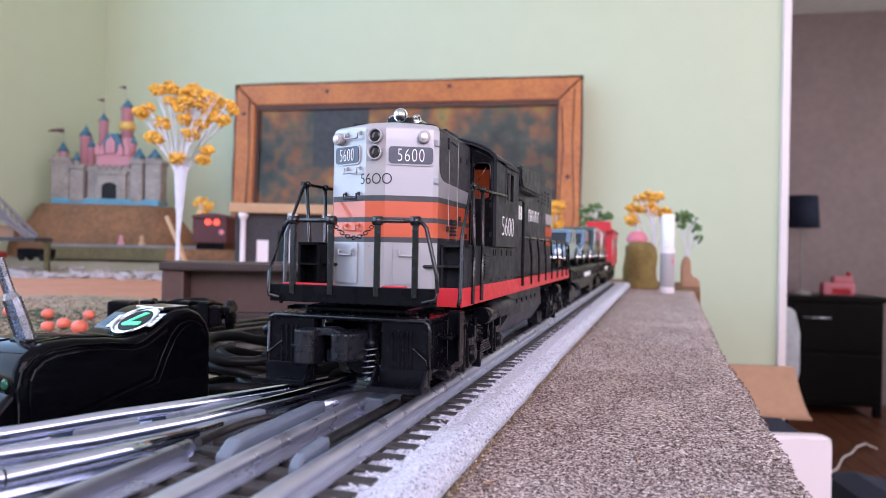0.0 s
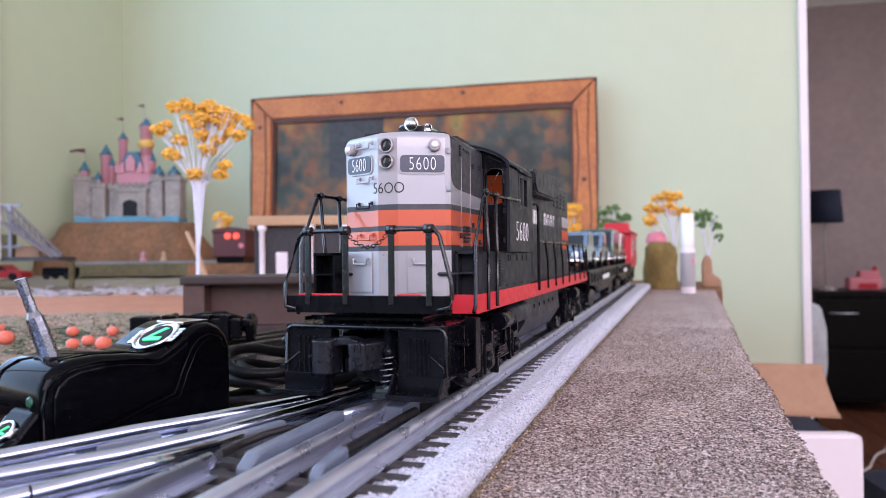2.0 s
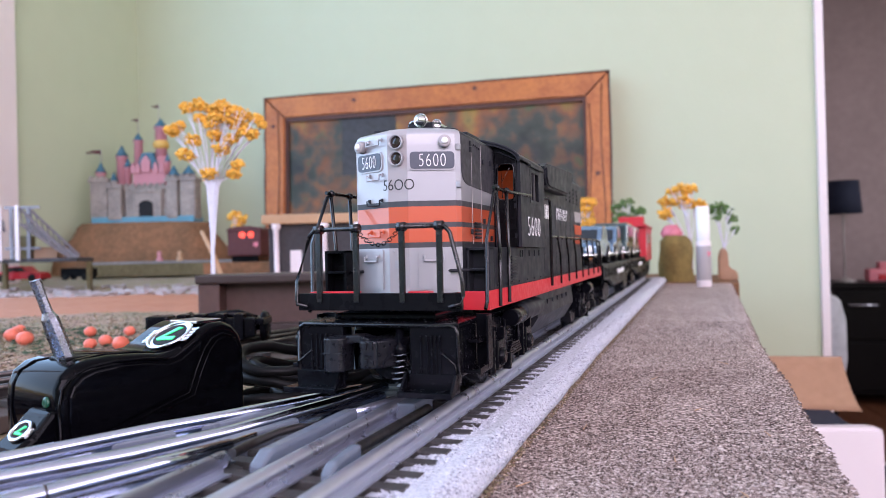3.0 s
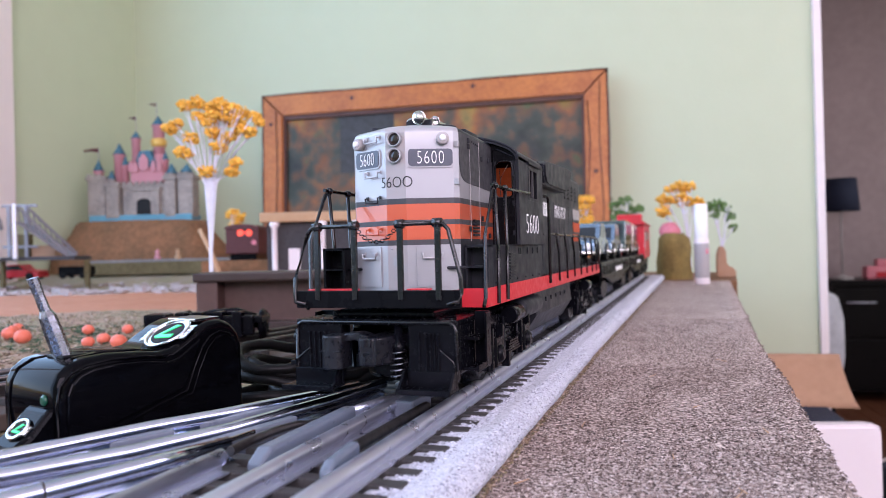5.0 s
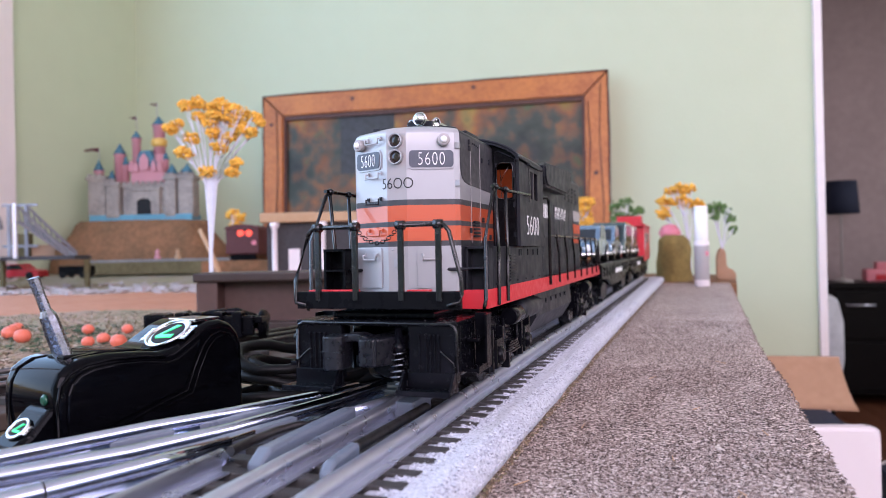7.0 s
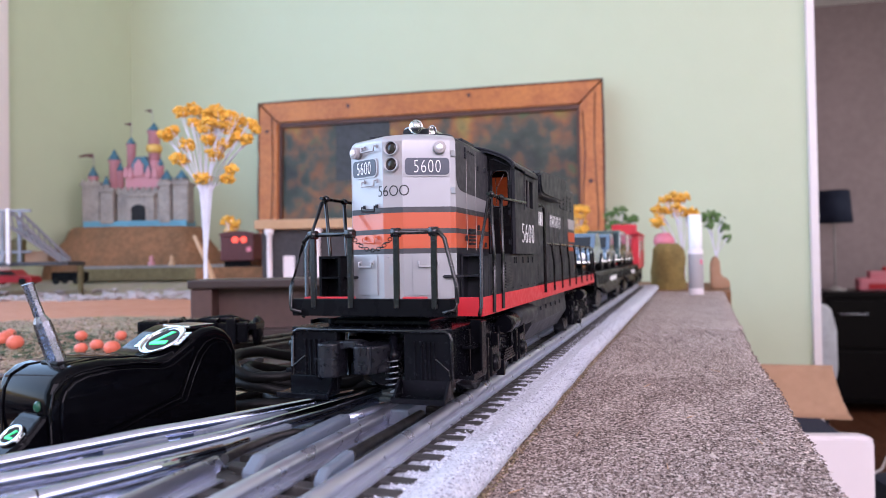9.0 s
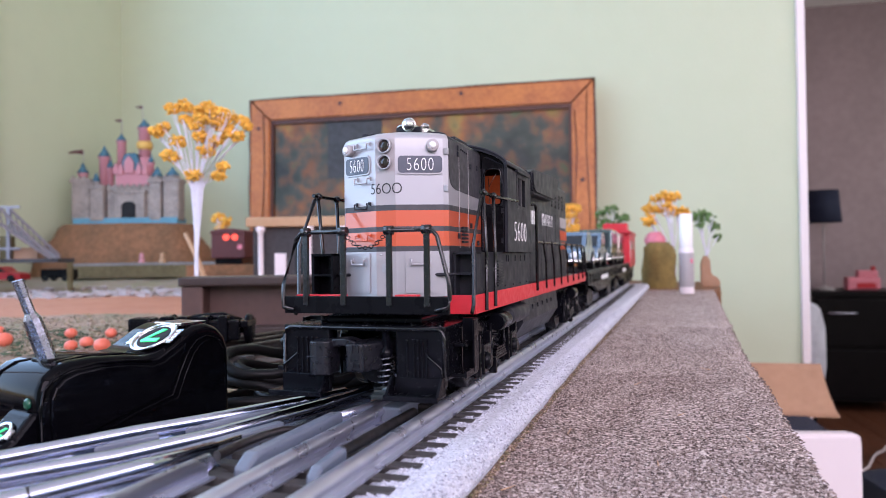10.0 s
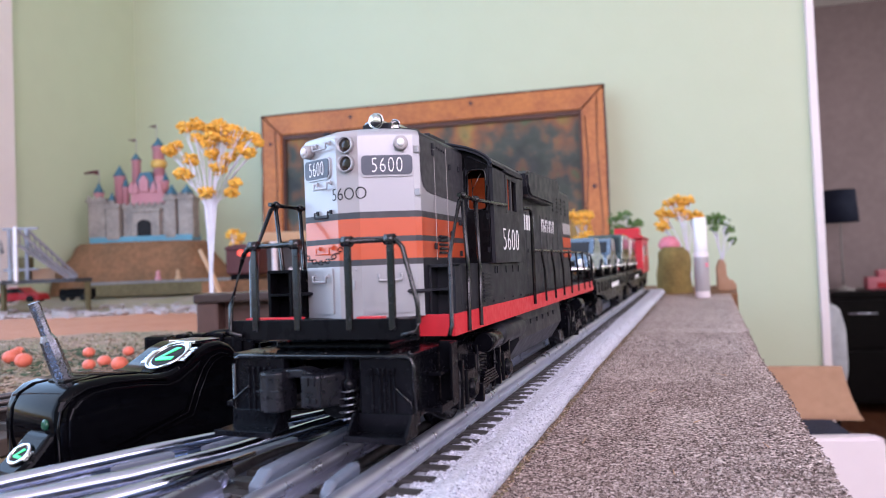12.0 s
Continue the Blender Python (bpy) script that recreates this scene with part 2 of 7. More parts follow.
M["white_cloth"] = mat("white_cloth", (0.62, 0.63, 0.68), 0.9, vary=0.4, scale=20, bump=0.001, bscale=60)
M["hay"] = mat("olive_straw", (0.26, 0.185, 0.055), 0.95, vary=0.9, scale=35, second=(0.15, 0.11, 0.035), bump=0.002, bscale=160)
M["track_grey"] = mat("grey_far_track", (0.24, 0.235, 0.23), 0.6, vary=0.5, scale=20)
M["auto_blue"] = mat("metallic_blue_car_paint", (0.17, 0.27, 0.38), 0.22, 0.4, vary=0.3, scale=30, coat=0.6)
M["auto_green"] = mat("dark_green_car_paint", (0.05, 0.085, 0.085), 0.22, 0.3, vary=0.3, scale=30, coat=0.6)
M["auto_brown"] = mat("tan_car_paint", (0.30, 0.22, 0.18), 0.25, 0.3, vary=0.3, scale=30, coat=0.6)
M["auto_glass"] = mat("dark_car_glass", (0.02, 0.025, 0.03), 0.08)
M["crimson"] = mat("crimson_paint", (0.56, 0.013, 0.026), 0.4, vary=0.3, scale=30)
M["maroon"] = mat("maroon_paint", (0.085, 0.016, 0.018), 0.5, vary=0.4, scale=30)
M["table"] = mat("painted_table_side", (0.20, 0.17, 0.15), 0.8, vary=0.5, scale=10)
M["cab_glow"] = mat("amber_lit_cab", (0.35, 0.07, 0.03), 0.5, emit=(1.0, 0.16, 0.05), power=0.09, vary=0.4, scale=120)
M["red_glow"] = mat("red_lit_lens", (0.6, 0.05, 0.04), 0.3, emit=(1.0, 0.10, 0.06), power=1.6)
M["green_glow"] = mat("green_lit_lens", (0.02, 0.45, 0.12), 0.25, emit=(0.02, 0.9, 0.22), power=0.75)
M["green_lens"] = mat("dull_green_lens", (0.012, 0.075, 0.04), 0.2, vary=0.4, scale=300)
M["amber_lens"] = mat("dark_amber_headlight_glass", (0.02, 0.011, 0.009), 0.12, coat=0.5)
M["lens_white"] = mat("white_marker_lens", (0.82, 0.81, 0.79), 0.25)
M["grey_building"] = mat("dark_grey_plaster", (0.045, 0.042, 0.045), 0.7, vary=0.4, scale=25)
M["tan_wood"] = mat("pale_tan_wood", (0.50, 0.31, 0.17), 0.6, vary=0.5, scale=16, second=(0.42, 0.25, 0.13))
M["grey_girder"] = mat("grey_bridge_girder", (0.30, 0.30, 0.33), 0.55, vary=0.4, scale=30)
M["brown_base"] = mat("dark_brown_base", (0.055, 0.04, 0.032), 0.9, vary=0.8, scale=20, second=(0.10, 0.075, 0.06), bump=0.0006, bscale=200)
M["rust_rail"] = mat("dull_dark_rail", (0.16, 0.15, 0.15), 0.45, 1.0, vary=0.7, scale=30, second=(0.09, 0.07, 0.06))
M["paint_grey"] = mat("painted_grey_patch", (0.05, 0.048, 0.05), 0.6, vary=0.7, scale=12, second=(0.025, 0.026, 0.022))
M["lever"] = mat("worn_steel_lever", (0.34, 0.35, 0.39), 0.26, 1.0, vary=0.7, scale=160, second=(0.16, 0.16, 0.18))
M["white_rock"] = mat("pale_gravel", (0.52, 0.44, 0.43), 0.85, vary=0.7, scale=30, second=(0.26, 0.21, 0.18))

# ---- mesh helpers (centimetres in, metres out) ----
CM = 0.01


def box(bm, x0, x1, y0, y1, z0, z1, bevel=0.0, mi=0):
    vs = [bm.verts.new((x, y, z)) for x in (x0, x1) for y in (y0, y1) for z in (z0, z1)]
    fs = [bm.faces.new([vs[i] for i in q]) for q in ((0, 1, 3, 2), (4, 6, 7, 5), (0, 4, 5, 1), (2, 3, 7, 6), (0, 2, 6, 4), (1, 5, 7, 3))]
    for f in fs:
        f.material_index = mi
    if bevel:
        es = {e for f in fs for e in f.edges}
        r = bmesh.ops.bevel(bm, geom=list(es), offset=bevel, segments=2, affect="EDGES", profile=0.6)
        for f in r["faces"]:
            f.material_index = mi
    return bm


def prism(bm, outline, axis, a, b, mi=0):
    """Extrudes a 2D outline along an axis from a to b. Outline coordinates are the two other axes in xyz order."""
    def at(p, d):
        return {"x": (d, p[0], p[1]), "y": (p[0], d, p[1]), "z": (p[0], p[1], d)}[axis]
    lo, hi = [bm.verts.new(at(p, a)) for p in outline], [bm.verts.new(at(p, b)) for p in outline]
    n = len(outline)
    fs = [bm.faces.new(lo[::-1]), bm.faces.new(hi)]
    fs += [bm.faces.new((lo[i], lo[(i + 1) % n], hi[(i + 1) % n], hi[i])) for i in range(n)]
    for f in fs:
        f.material_index = mi
    bmesh.ops.recalc_face_normals(bm, faces=fs)
    return bm


def tube(bm, pts, r, n=8, mi=0, r_end=None, closed=False):
    """A round rod along a polyline."""
    pts = [Vector(p) for p in pts]
    rings, count = [], len(pts)
    up = Vector((0, 0, 1))
    for i, p in enumerate(pts):
        d = (pts[min(i + 1, count - 1)] - pts[max(i - 1, 0)]).normalized()
        if closed:
            d = (pts[(i + 1) % count] - pts[i - 1]).normalized()
        ref = up if abs(d.dot(up)) < 0.95 else Vector((1, 0, 0))
        a = d.cross(ref).normalized()
        b = d.cross(a)
        rad = r if r_end is None else r + (r_end - r) * i / (count - 1)
        rings.append([bm.verts.new(p + rad * (math.cos(t) * a + math.sin(t) * b)) for t in [2 * math.pi * k / n for k in range(n)]])
    for i in range(count if closed else count - 1):
        q, s = rings[i], rings[(i + 1) % count]
        for k in range(n):
            f = bm.faces.new((q[k], q[(k + 1) % n], s[(k + 1) % n], s[k]))
            f.material_index, f.smooth = mi, True
    if not closed:
        for ring in (rings[0], rings[-1]):
            f = bm.faces.new(ring)
            f.material_index = mi
    return bm


def lathe(bm, profile, centre=(0, 0, 0), axis="z", n=20, mi=0):
    """Turns (radius, along) pairs about an axis through centre."""
    c = Vector(centre)
    rings = []
    for r, h in profile:
        ring = []
        for k in range(n):
            a = 2 * math.pi * k / n
            p = {"z": (r * math.cos(a), r * math.sin(a), h), "y": (r * math.cos(a), h, r * math.sin(a)), "x": (h, r * math.cos(a), r * math.sin(a))}[axis]
            ring.append(bm.verts.new(c + Vector(p)))
        rings.append(ring)
    fs = []
    for q, s in zip(rings, rings[1:]):
        for k in range(n):
            f = bm.faces.new((q[k], q[(k + 1) % n], s[(k + 1) % n], s[k]))
            f.smooth = True
            fs.append(f)
    fs += [bm.faces.new(rings[0]), bm.faces.new(rings[-1])]
    for f in fs:
        f.material_index = mi
    bmesh.ops.recalc_face_normals(bm, faces=fs)
    return bm


def ball(bm, centre, r, squash=1.0, mi=0, sub=2):
    ret = bmesh.ops.create_icosphere(bm, subdivisions=sub, radius=r, matrix=Matrix.Translation(centre) @ Matrix.Diagonal((1, 1, squash, 1)))
    for v in ret["verts"]:
        for f in v.link_faces:
            f.smooth, f.material_index = True, mi
    return bm


def part(name, bm, material, parent=None, label="", at=None):
    """Links a bmesh (centimetres) as one mesh object under a thing or a part."""
    bmesh.ops.scale(bm, vec=(CM, CM, CM), verts=bm.verts)
    me = bpy.data.meshes.new(name)
    bm.to_mesh(me)
    bm.free()
    for m in material if isinstance(material, (list, tuple)) else [material]:
        me.materials.append(m)
    ob = new(name, me)
    ob.parent = parent
    if at is not None:
        ob.matrix_basis = at
    if label:
        ob["label"] = label
    return ob


def thing(name, m, label, category, group="", kind=""):
    ob = new(name)
    ob.empty_display_size = 0.02
    ob.matrix_basis = m
    return tagged(ob, label, category, group, kind)


def lettering(name, text, size, material, parent, m, depth=0.012, squeeze=1.0, thin=0.0, gap=1.0):
    """Words in the built-in font as a mesh; size and depth in centimetres, m a pose in the parent's space (metres)."""
    cu = bpy.data.curves.new(name, "FONT")
    cu.body, cu.size, cu.extrude, cu.align_x, cu.align_y = text, size * CM, depth * CM, "CENTER", "CENTER"
    cu.offset, cu.space_character = -thin * CM, gap
    tmp = bpy.data.objects.new(name, cu)
    scene.collection.objects.link(tmp)
    me = bpy.data.meshes.new_from_object(tmp.evaluated_get(bpy.context.evaluated_depsgraph_get()))
    bpy.data.objects.remove(tmp)
    me.transform(Matrix.Diagonal((squeeze, 1, 1, 1)))
    me.materials.clear()
    me.materials.append(material)
    ob = new(name, me)
    ob.parent = parent
    ob.matrix_basis = m
    return ob


def bm_new():
    return bmesh.new()



# ---- room ----


def structure(name, bm, material, label, m=None):
    ob = part(name, bm, material)
    if m is not None:
        ob.matrix_basis = m
    return tagged(ob, label, kind="structure")


def build_room():
    f, c = FLOOR_Z * 100, CEIL_Z * 100
    # far wall ends at the doorway, goes on after it
    bm = box(bm_new(), -12, 183.6, 0, 12, f, c)
    structure("wall_far", bm, M["wall"], "pale green painted wall with soft daylight on it", ROOM)
    bm = box(bm_new(), 183.6, 275, 0, 12, 122, c)
    box(bm, 275, 355, 0, 12, f, c)
    structure("wall_far_right", bm, M["wall"], "pale green painted wall over and beside a doorway", ROOM)
    # left wall with its window opening
    bm = bm_new()
    box(bm, -12, 0, -54, 0, f, c)
    box(bm, -12, 0, -338, -54, f, 2)
    box(bm, -12, 0, -338, -54, 150, c)
    box(bm, -12, 0, -352, -338, f, c)
    structure("wall_left", bm, M["wall"], "pale green painted wall with a window", ROOM)
    bm = bm_new()
    box(bm, -12, 115, -352, -340, f, c)
    box(bm, 115, 335, -352, -340, f, 40)
    box(bm, 115, 335, -352, -340, 150, c)
    box(bm, 335, 355, -352, -340, f, c)
    structure("wall_rear", bm, M["wall"], "pale green painted wall with a wide window", ROOM)
    bm = bm_new()
    for y0, y1, z0, z1 in ((-80, 12, f, c), (-352, -260, f, c), (-260, -80, f, 30), (-260, -80, 140, c)):
        box(bm, 355, 367, y0, y1, z0, z1)
    structure("wall_right", bm, M["wall"], "pale green painted wall with a window", ROOM)
    structure("ceiling", box(bm_new(), -12, 420, -352, 360, c, c + 10), M["ceiling"], "plain white ceiling", ROOM)
    # the room past the doorway
    structure("wall_bedroom_far", box(bm_new(), 100, 420, 300, 312, f, c), M["wall_side"], "dim lilac-grey bedroom wall past the doorway", ROOM)
    structure("wall_bedroom_left", box(bm_new(), 88, 100, 12, 312, f, c), M["wall_side"], "dim lilac-grey bedroom wall", ROOM)
    # Opening added only to seat the unseen fill light.
    bm = bm_new()
    for y0, y1, z0, z1 in ((12, 95, f, c), (205, 312, f, c), (95, 205, f, -5), (95, 205, 105, c)):
        box(bm, 420, 432, y0, y1, z0, z1)
    structure("wall_bedroom_right", bm, M["wall_side"], "dim lilac-grey bedroom wall with an added opening for the fill light", ROOM)
    # casings
    bm = box(bm_new(), 182.7, 184.6, -1.2, 13.5, f, 121.5, 0.3)
    box(bm, 273.5, 277, -1.8, 13.5, f, 121.5, 0.3)
    box(bm, 181.2, 277, -1.8, 13.5, 121.8, 126, 0.3)
    structure("trim", bm, M["trim"], "white-painted wooden doorway casing", ROOM)
    for n, (x0, x1, y0, y1, rot) in enumerate([(0, 0, -338, -50, 0), (115, 335, -340, -340, 1), (355, 355, -260, -80, 2)]):
        w = thing("window_%d" % (n + 1), ROOM, "white-framed window with daylight behind it", "window", kind="structure")
        bm = bm_new()
        if rot == 0:
            for a, b in ((-54, -46), (-148, -142), (-246, -240), (-340, -334)):
                box(bm, 0.1, 2.2, a, b, -6, 158, 0.3)
            box(bm, 0.1, 2.2, -334, -54, 150, 158, 0.3)
            box(bm, 0.1, 5, -340, -44, -9, -6.2, 0.3)
            box(bm, 0.1, 2.2, -334, -54, -6, 2, 0.3)
        elif rot == 2:
            for a, b in ((-268, -260), (-173, -167), (-80, -72)):
                box(bm, 352.8, 354.9, a, b, 22, 148, 0.3)
            box(bm, 352.8, 354.9, -260, -80, 140, 148, 0.3)
            box(bm, 352.8, 354.9, -260, -80, 22, 30, 0.3)
        else:
            for a, b in ((107, 115), (222, 228), (335, 343)):
                box(bm, a, b, -339.9, -337.8, 32, 158, 0.3)
            box(bm, 115, 335, -339.9, -337.8, 150, 158, 0.3)
            box(bm, 115, 335, -339.9, -337.8, 32, 40, 0.3)
        part("window_frame", bm, M["trim"], w)
    # floorboards, each its own strip
    fl = structure("floor", box(bm_new(), -12, 432, -352, 312, f - 8, f - 0.6), M["floorwood"], "dark reddish-brown wooden floor", ROOM)
    boards = []
    for i in range(26):
        bm = box(bm_new(), 170 + i * 9.5, 179.2 + i * 9.5, -130, 300, f - 0.6, f, 0.12)
        boards.append(part("floorboard", bm, M["floorwood"], fl))
    bm = box(bm_new(), -12, 169.8, -352, 0, f - 0.6, f)
    box(bm, 170, 420, -352, -130.2, f - 0.6, f)
    part("floorboards_rest", bm, M["floorwood"], fl)


def rise(x, y):
    """Height of the layout's ground, cm, over the table's board."""
    w = -x * 0.3355 + y * 0.942
    t = min(max((w - 138) / 40, 0), 1)
    z = 3.4 * t * t * (3 - 2 * t)
    k = min(max((-x - 24) / 14, 0), 1)
    return z * k + k * (0.30 * noise.noise((x * 0.07, y * 0.07, 0)) + 0.14 * noise.noise((x * 0.4, y * 0.4, 3)))


def layout_ground_material():
    """Scenery: dusty grass with bare patches; a reddish clay road; pale gravel along it."""
    m = mat("scenery_turf", (0.38, 0.235, 0.165), 0.95, vary=1.0, scale=9, second=(0.20, 0.185, 0.10), bump=0.002, bscale=160)
    return m


def build_table():
    # board in plan: world centimetres; right edge under the slab
    bm = bm_new()
    nx, ny = 110, 130
    x0, x1, y0, y1 = -172.0, -4.2, -12.0, 186.0
    grid = []
    rm = ROOM.inverted()
    for j in range(ny + 1):
        row = []
        for i in range(nx + 1):
            x, y = x0 + (x1 - x0) * i / nx, y0 + (y1 - y0) * j / ny
            q = rm @ Vector((x * CM, y * CM, 0))
            if q.x < 0.01:
                x += (0.01 - q.x) * 100
            if q.y > -0.01:
                y -= (q.y + 0.01) * 100
            row.append(bm.verts.new((x, y, rise(x, y) - 0.35)))
        grid.append(row)
    for j in range(ny):
        for i in range(nx):
            f = bm.faces.new((grid[j][i], grid[j][i + 1], grid[j + 1][i + 1], grid[j + 1][i]))
            c = f.calc_center_median()
            w = -c.x * 0.3355 + c.y * 0.942 + 2.0 * noise.noise((c.x * 0.05, c.y * 0.05, 7))
            f.smooth = True
            if 82 < w < 128 and c.x < -45:
                f.material_index = 1
            elif 128 <= w < 134 and c.x < -45:
                f.material_index = 2
            elif 134 <= w < 168 and c.x < -45:
                f.material_index = 3
    turf = layout_ground_material()
    clay = mat("reddish_clay_road", (0.48, 0.195, 0.10), 0.9, vary=0.6, scale=8, second=(0.38, 0.14, 0.068), bump=0.001, bscale=120)
    gravel = mat("pale_gravel_path", (0.66, 0.58, 0.58), 0.9, vary=0.9, scale=16, second=(0.34, 0.22, 0.15), bump=0.002, bscale=150)
    grass = mat("worn_grass_mat", (0.27, 0.23, 0.12), 0.95, vary=1.0, scale=10, second=(0.34, 0.26, 0.20), bump=0.003, bscale=120)
    tagged(part("ground", bm, [turf, clay, gravel, grass]), "model railway scenery of dusty turf with a reddish clay road", kind="structure")
    t = thing("layout_table", pose(0, 0, 0), "wooden table carrying the model railway layout", "table")
    bm = bm_new()
    prism(bm, [(-126, -15), (3.2, -15), (3.6, 120), (-30, 158), (-148, 150)], "z", -9.0, -2.7)
    part("tabletop", bm, M["table"], t)
    for x, y in ((-130, 0), (-4, 0), (-4, 112), (-130, 130)):
        part("leg", box(bm_new(), x - 3, x + 3, y - 3, y + 3, FLOOR_Z * 100, -9, 0.3), M["table"], t)


def slab_edge(y):
    """Right edge of the fibreboard, cm."""
    base = 3.55 + 0.40 * min(max((y - 15) / 20, 0), 1) + 0.33 * max(y - 45, 0) * 0.1
    return base + 0.14 * noise.noise((0, y * 0.55, 1)) + 0.09 * noise.noise((0, y * 2.1, 2)) + 0.04 * noise.noise((0, y * 6.0, 3)) + (0.16 if 62 < y < 64 else 0)


def ballast_edge(y):
    """Outer foot of the ballast shoulder, cm."""
    return -4.8 + 0.0118 * max(y - 40, 0) + 0.05 * noise.noise((4, y * 0.35, 1))


def build_slab():
    bm = bm_new()
    ys = [-14 + 0.4 * i for i in range(90)] + [22 + 0.8 * i for i in range(126)]
    prev = None
    for y in ys:
        xl, xr = ballast_edge(y) - 0.35, slab_edge(y)
        rag = 0.06 * noise.noise((9, y * 2.7, 1))
        pts = [(xl, -2.6), (xl, 0.0)]
        pts += [(xl + (xr - 0.12 - xl) * k / 8, 0.03 * noise.noise((k, y * 0.2, 5))) for k in range(1, 9)]
        pts += [(xr + rag, -0.14), (xr + 0.10 * noise.noise((2, y * 1.9, 4)), -1.2), (xr - 0.05, -2.6)]
        ring = [bm.verts.new((x, y, z)) for x, z in pts]
        if prev:
            for a in range(len(ring) - 1):
                f = bm.faces.new((prev[a], prev[a + 1], ring[a + 1], ring[a]))
                f.smooth = 1 <= a <= 8
        else:
            bm.faces.new(ring)
        prev = ring
    bm.faces.new(prev[::-1])
    bmesh.ops.recalc_face_normals(bm, faces=bm.faces)
    t = thing("fibreboard", pose(0, 0, 0), "rough brown pressed fibreboard strip along the table edge", "board")
    part("board", bm, M["slab"], t)
    return t


# ---- track ----
TX = -8.68      # centre of the through track, cm
GAUGE = 1.72    # centre rail to running rail, cm
RAIL_Z = 1.5


def rail_mesh(bm, pts, top=RAIL_Z, r=0.185, foot=0.26, base=0.935, mi=0):
    """Tubular rail: a rolled round head on a pinched web with two flanges, swept along points (x, y)."""
    sec = []
    for k in range(9):
        a = math.radians(-50 + 280 * k / 8)
        sec.append((r * math.cos(a), top - r + r * math.sin(a)))
    sec += [(-0.05, top - 2 * r - 0.02), (-0.05, base + 0.05), (-foot, base + 0.05), (-foot, base), (foot, base), (foot, base + 0.05), (0.05, base + 0.05), (0.05, top - 2 * r - 0.02)]
    prev = None
    for i, p in enumerate(pts):
        a, b = pts[max(i - 1, 0)], pts[min(i + 1, len(pts) - 1)]
        d = Vector((b[0] - a[0], b[1] - a[1])).normalized()
        side = Vector((d.y, -d.x))
        ring = [bm.verts.new((p[0] + side.x * s, p[1] + side.y * s, z)) for s, z in sec]
        if prev:
            for k in range(len(sec)):
                f = bm.faces.new((prev[k], prev[(k + 1) % len(sec)], ring[(k + 1) % len(sec)], ring[k]))
                f.smooth, f.material_index = k < 9, mi
        else:
            bm.faces.new(ring)
        prev = ring
    bm.faces.new(prev[::-1])
    bmesh.ops.recalc_face_normals(bm, faces=bm.faces)
    return bm


def main_line(y):
    """x of the through track's centre at y: straight, then bending away to the left at the far end."""
    return TX - (0.0 if y < 118 else ((y - 118) ** 2) / 80.0)


def build_track():
    t = thing("railway_track", pose(0, 0, 0), "three-rail toy train track on black ties", "railway track")
    for off in (-GAUGE, 0.0, GAUGE):
        pts = [(main_line(y) + off, y) for y in [-14, 0, 10, 25, 50, 80, 100, 118, 124, 130, 136, 142, 148]]
        if off == -GAUGE:
            pts = [(main_line(y) + off, y) for y in [24.5, 30, 50, 80, 100, 118, 124, 130, 136, 142, 148]]
            part("rail", rail_mesh(bm_new(), [(TX + off, -14), (TX + off, 6), (TX + off - 0.02, 13.6)]), M["steel_dull"], t)
        part("rail", rail_mesh(bm_new(), pts), M["steel_dull"], t)
    # each tie shares one mesh
    me = None
    for i in range(140):
        y = -12 + 0.96 * i
        if me is None:
            bm = box(bm_new(), -2.75, 2.75, -0.22, 0.22, 0.55, 0.93, 0.05)
            first = part("tie", bm, M["tie"], t)
            me = first.data
            first.location = (TX * CM, y * CM, 0)
            continue
        o = new("tie", me)
        o.parent = t
        o.location = (main_line(y) * CM + random.uniform(-0.0004, 0.0004), y * CM, random.uniform(-0.0002, 0.0002))
        o.rotation_euler = (0, 0, random.uniform(-0.03, 0.03))
    # roadbed under the ties
    bm = bm_new()
    prev = None
    for y in [-14 + 2.0 * i for i in range(82)]:
        x = main_line(y)
        ring = [bm.verts.new(p) for p in ((x - 4.2, y, -0.2), (x - 3.0, y, 0.72), (x + 2.3, y, 0.72), (x + 2.6, y, -0.2))]
        if prev:
            for k in range(3):
                bm.faces.new((prev[k], prev[k + 1], ring[k + 1], ring[k]))
        prev = ring
    bmesh.ops.recalc_face_normals(bm, faces=bm.faces)
    part("roadbed", bm, M["roadbed"], t, "dusty dark grey roadbed")
    # pale ballast shoulder with a rounded outer lip
    bm = bm_new()
    prev = None
    for y in [-14 + 0.35 * i for i in range(150)] + [38.5 + 0.9 * i for i in range(99)]:
        e, x = ballast_edge(y), main_line(y)
        wob = lambda k: 0.035 * noise.noise((k * 2.3, y * 1.7, 8)) + 0.02 * noise.noise((k * 5.1, y * 5.0, 2))
        pts = [(x + 1.9, 0.70), (x + 2.02, 0.83 + wob(1)), (x + 2.55 + wob(7), 0.86 + wob(2)), ((x + 2.7 + e) / 2, 0.93 + wob(3)), (e - 0.45, 0.88 + wob(4)), (e - 0.18, 0.74 + wob(5)), (e - 0.03 + wob(9), 0.42 + wob(6)), (e - 0.10, 0.12), (e - 0.3, -0.1)]
        ring = [bm.verts.new((a, y, z)) for a, z in pts]
        if prev:
            for k in range(len(ring) - 1):
                f = bm.faces.new((prev[k], prev[k + 1], ring[k + 1], ring[k]))
                f.smooth = True
        prev = ring
    bmesh.ops.recalc_face_normals(bm, faces=bm.faces)
    part("ballast_shoulder", bm, M["ballast"], t, "pale blue-grey gritty ballast strip")
    return t


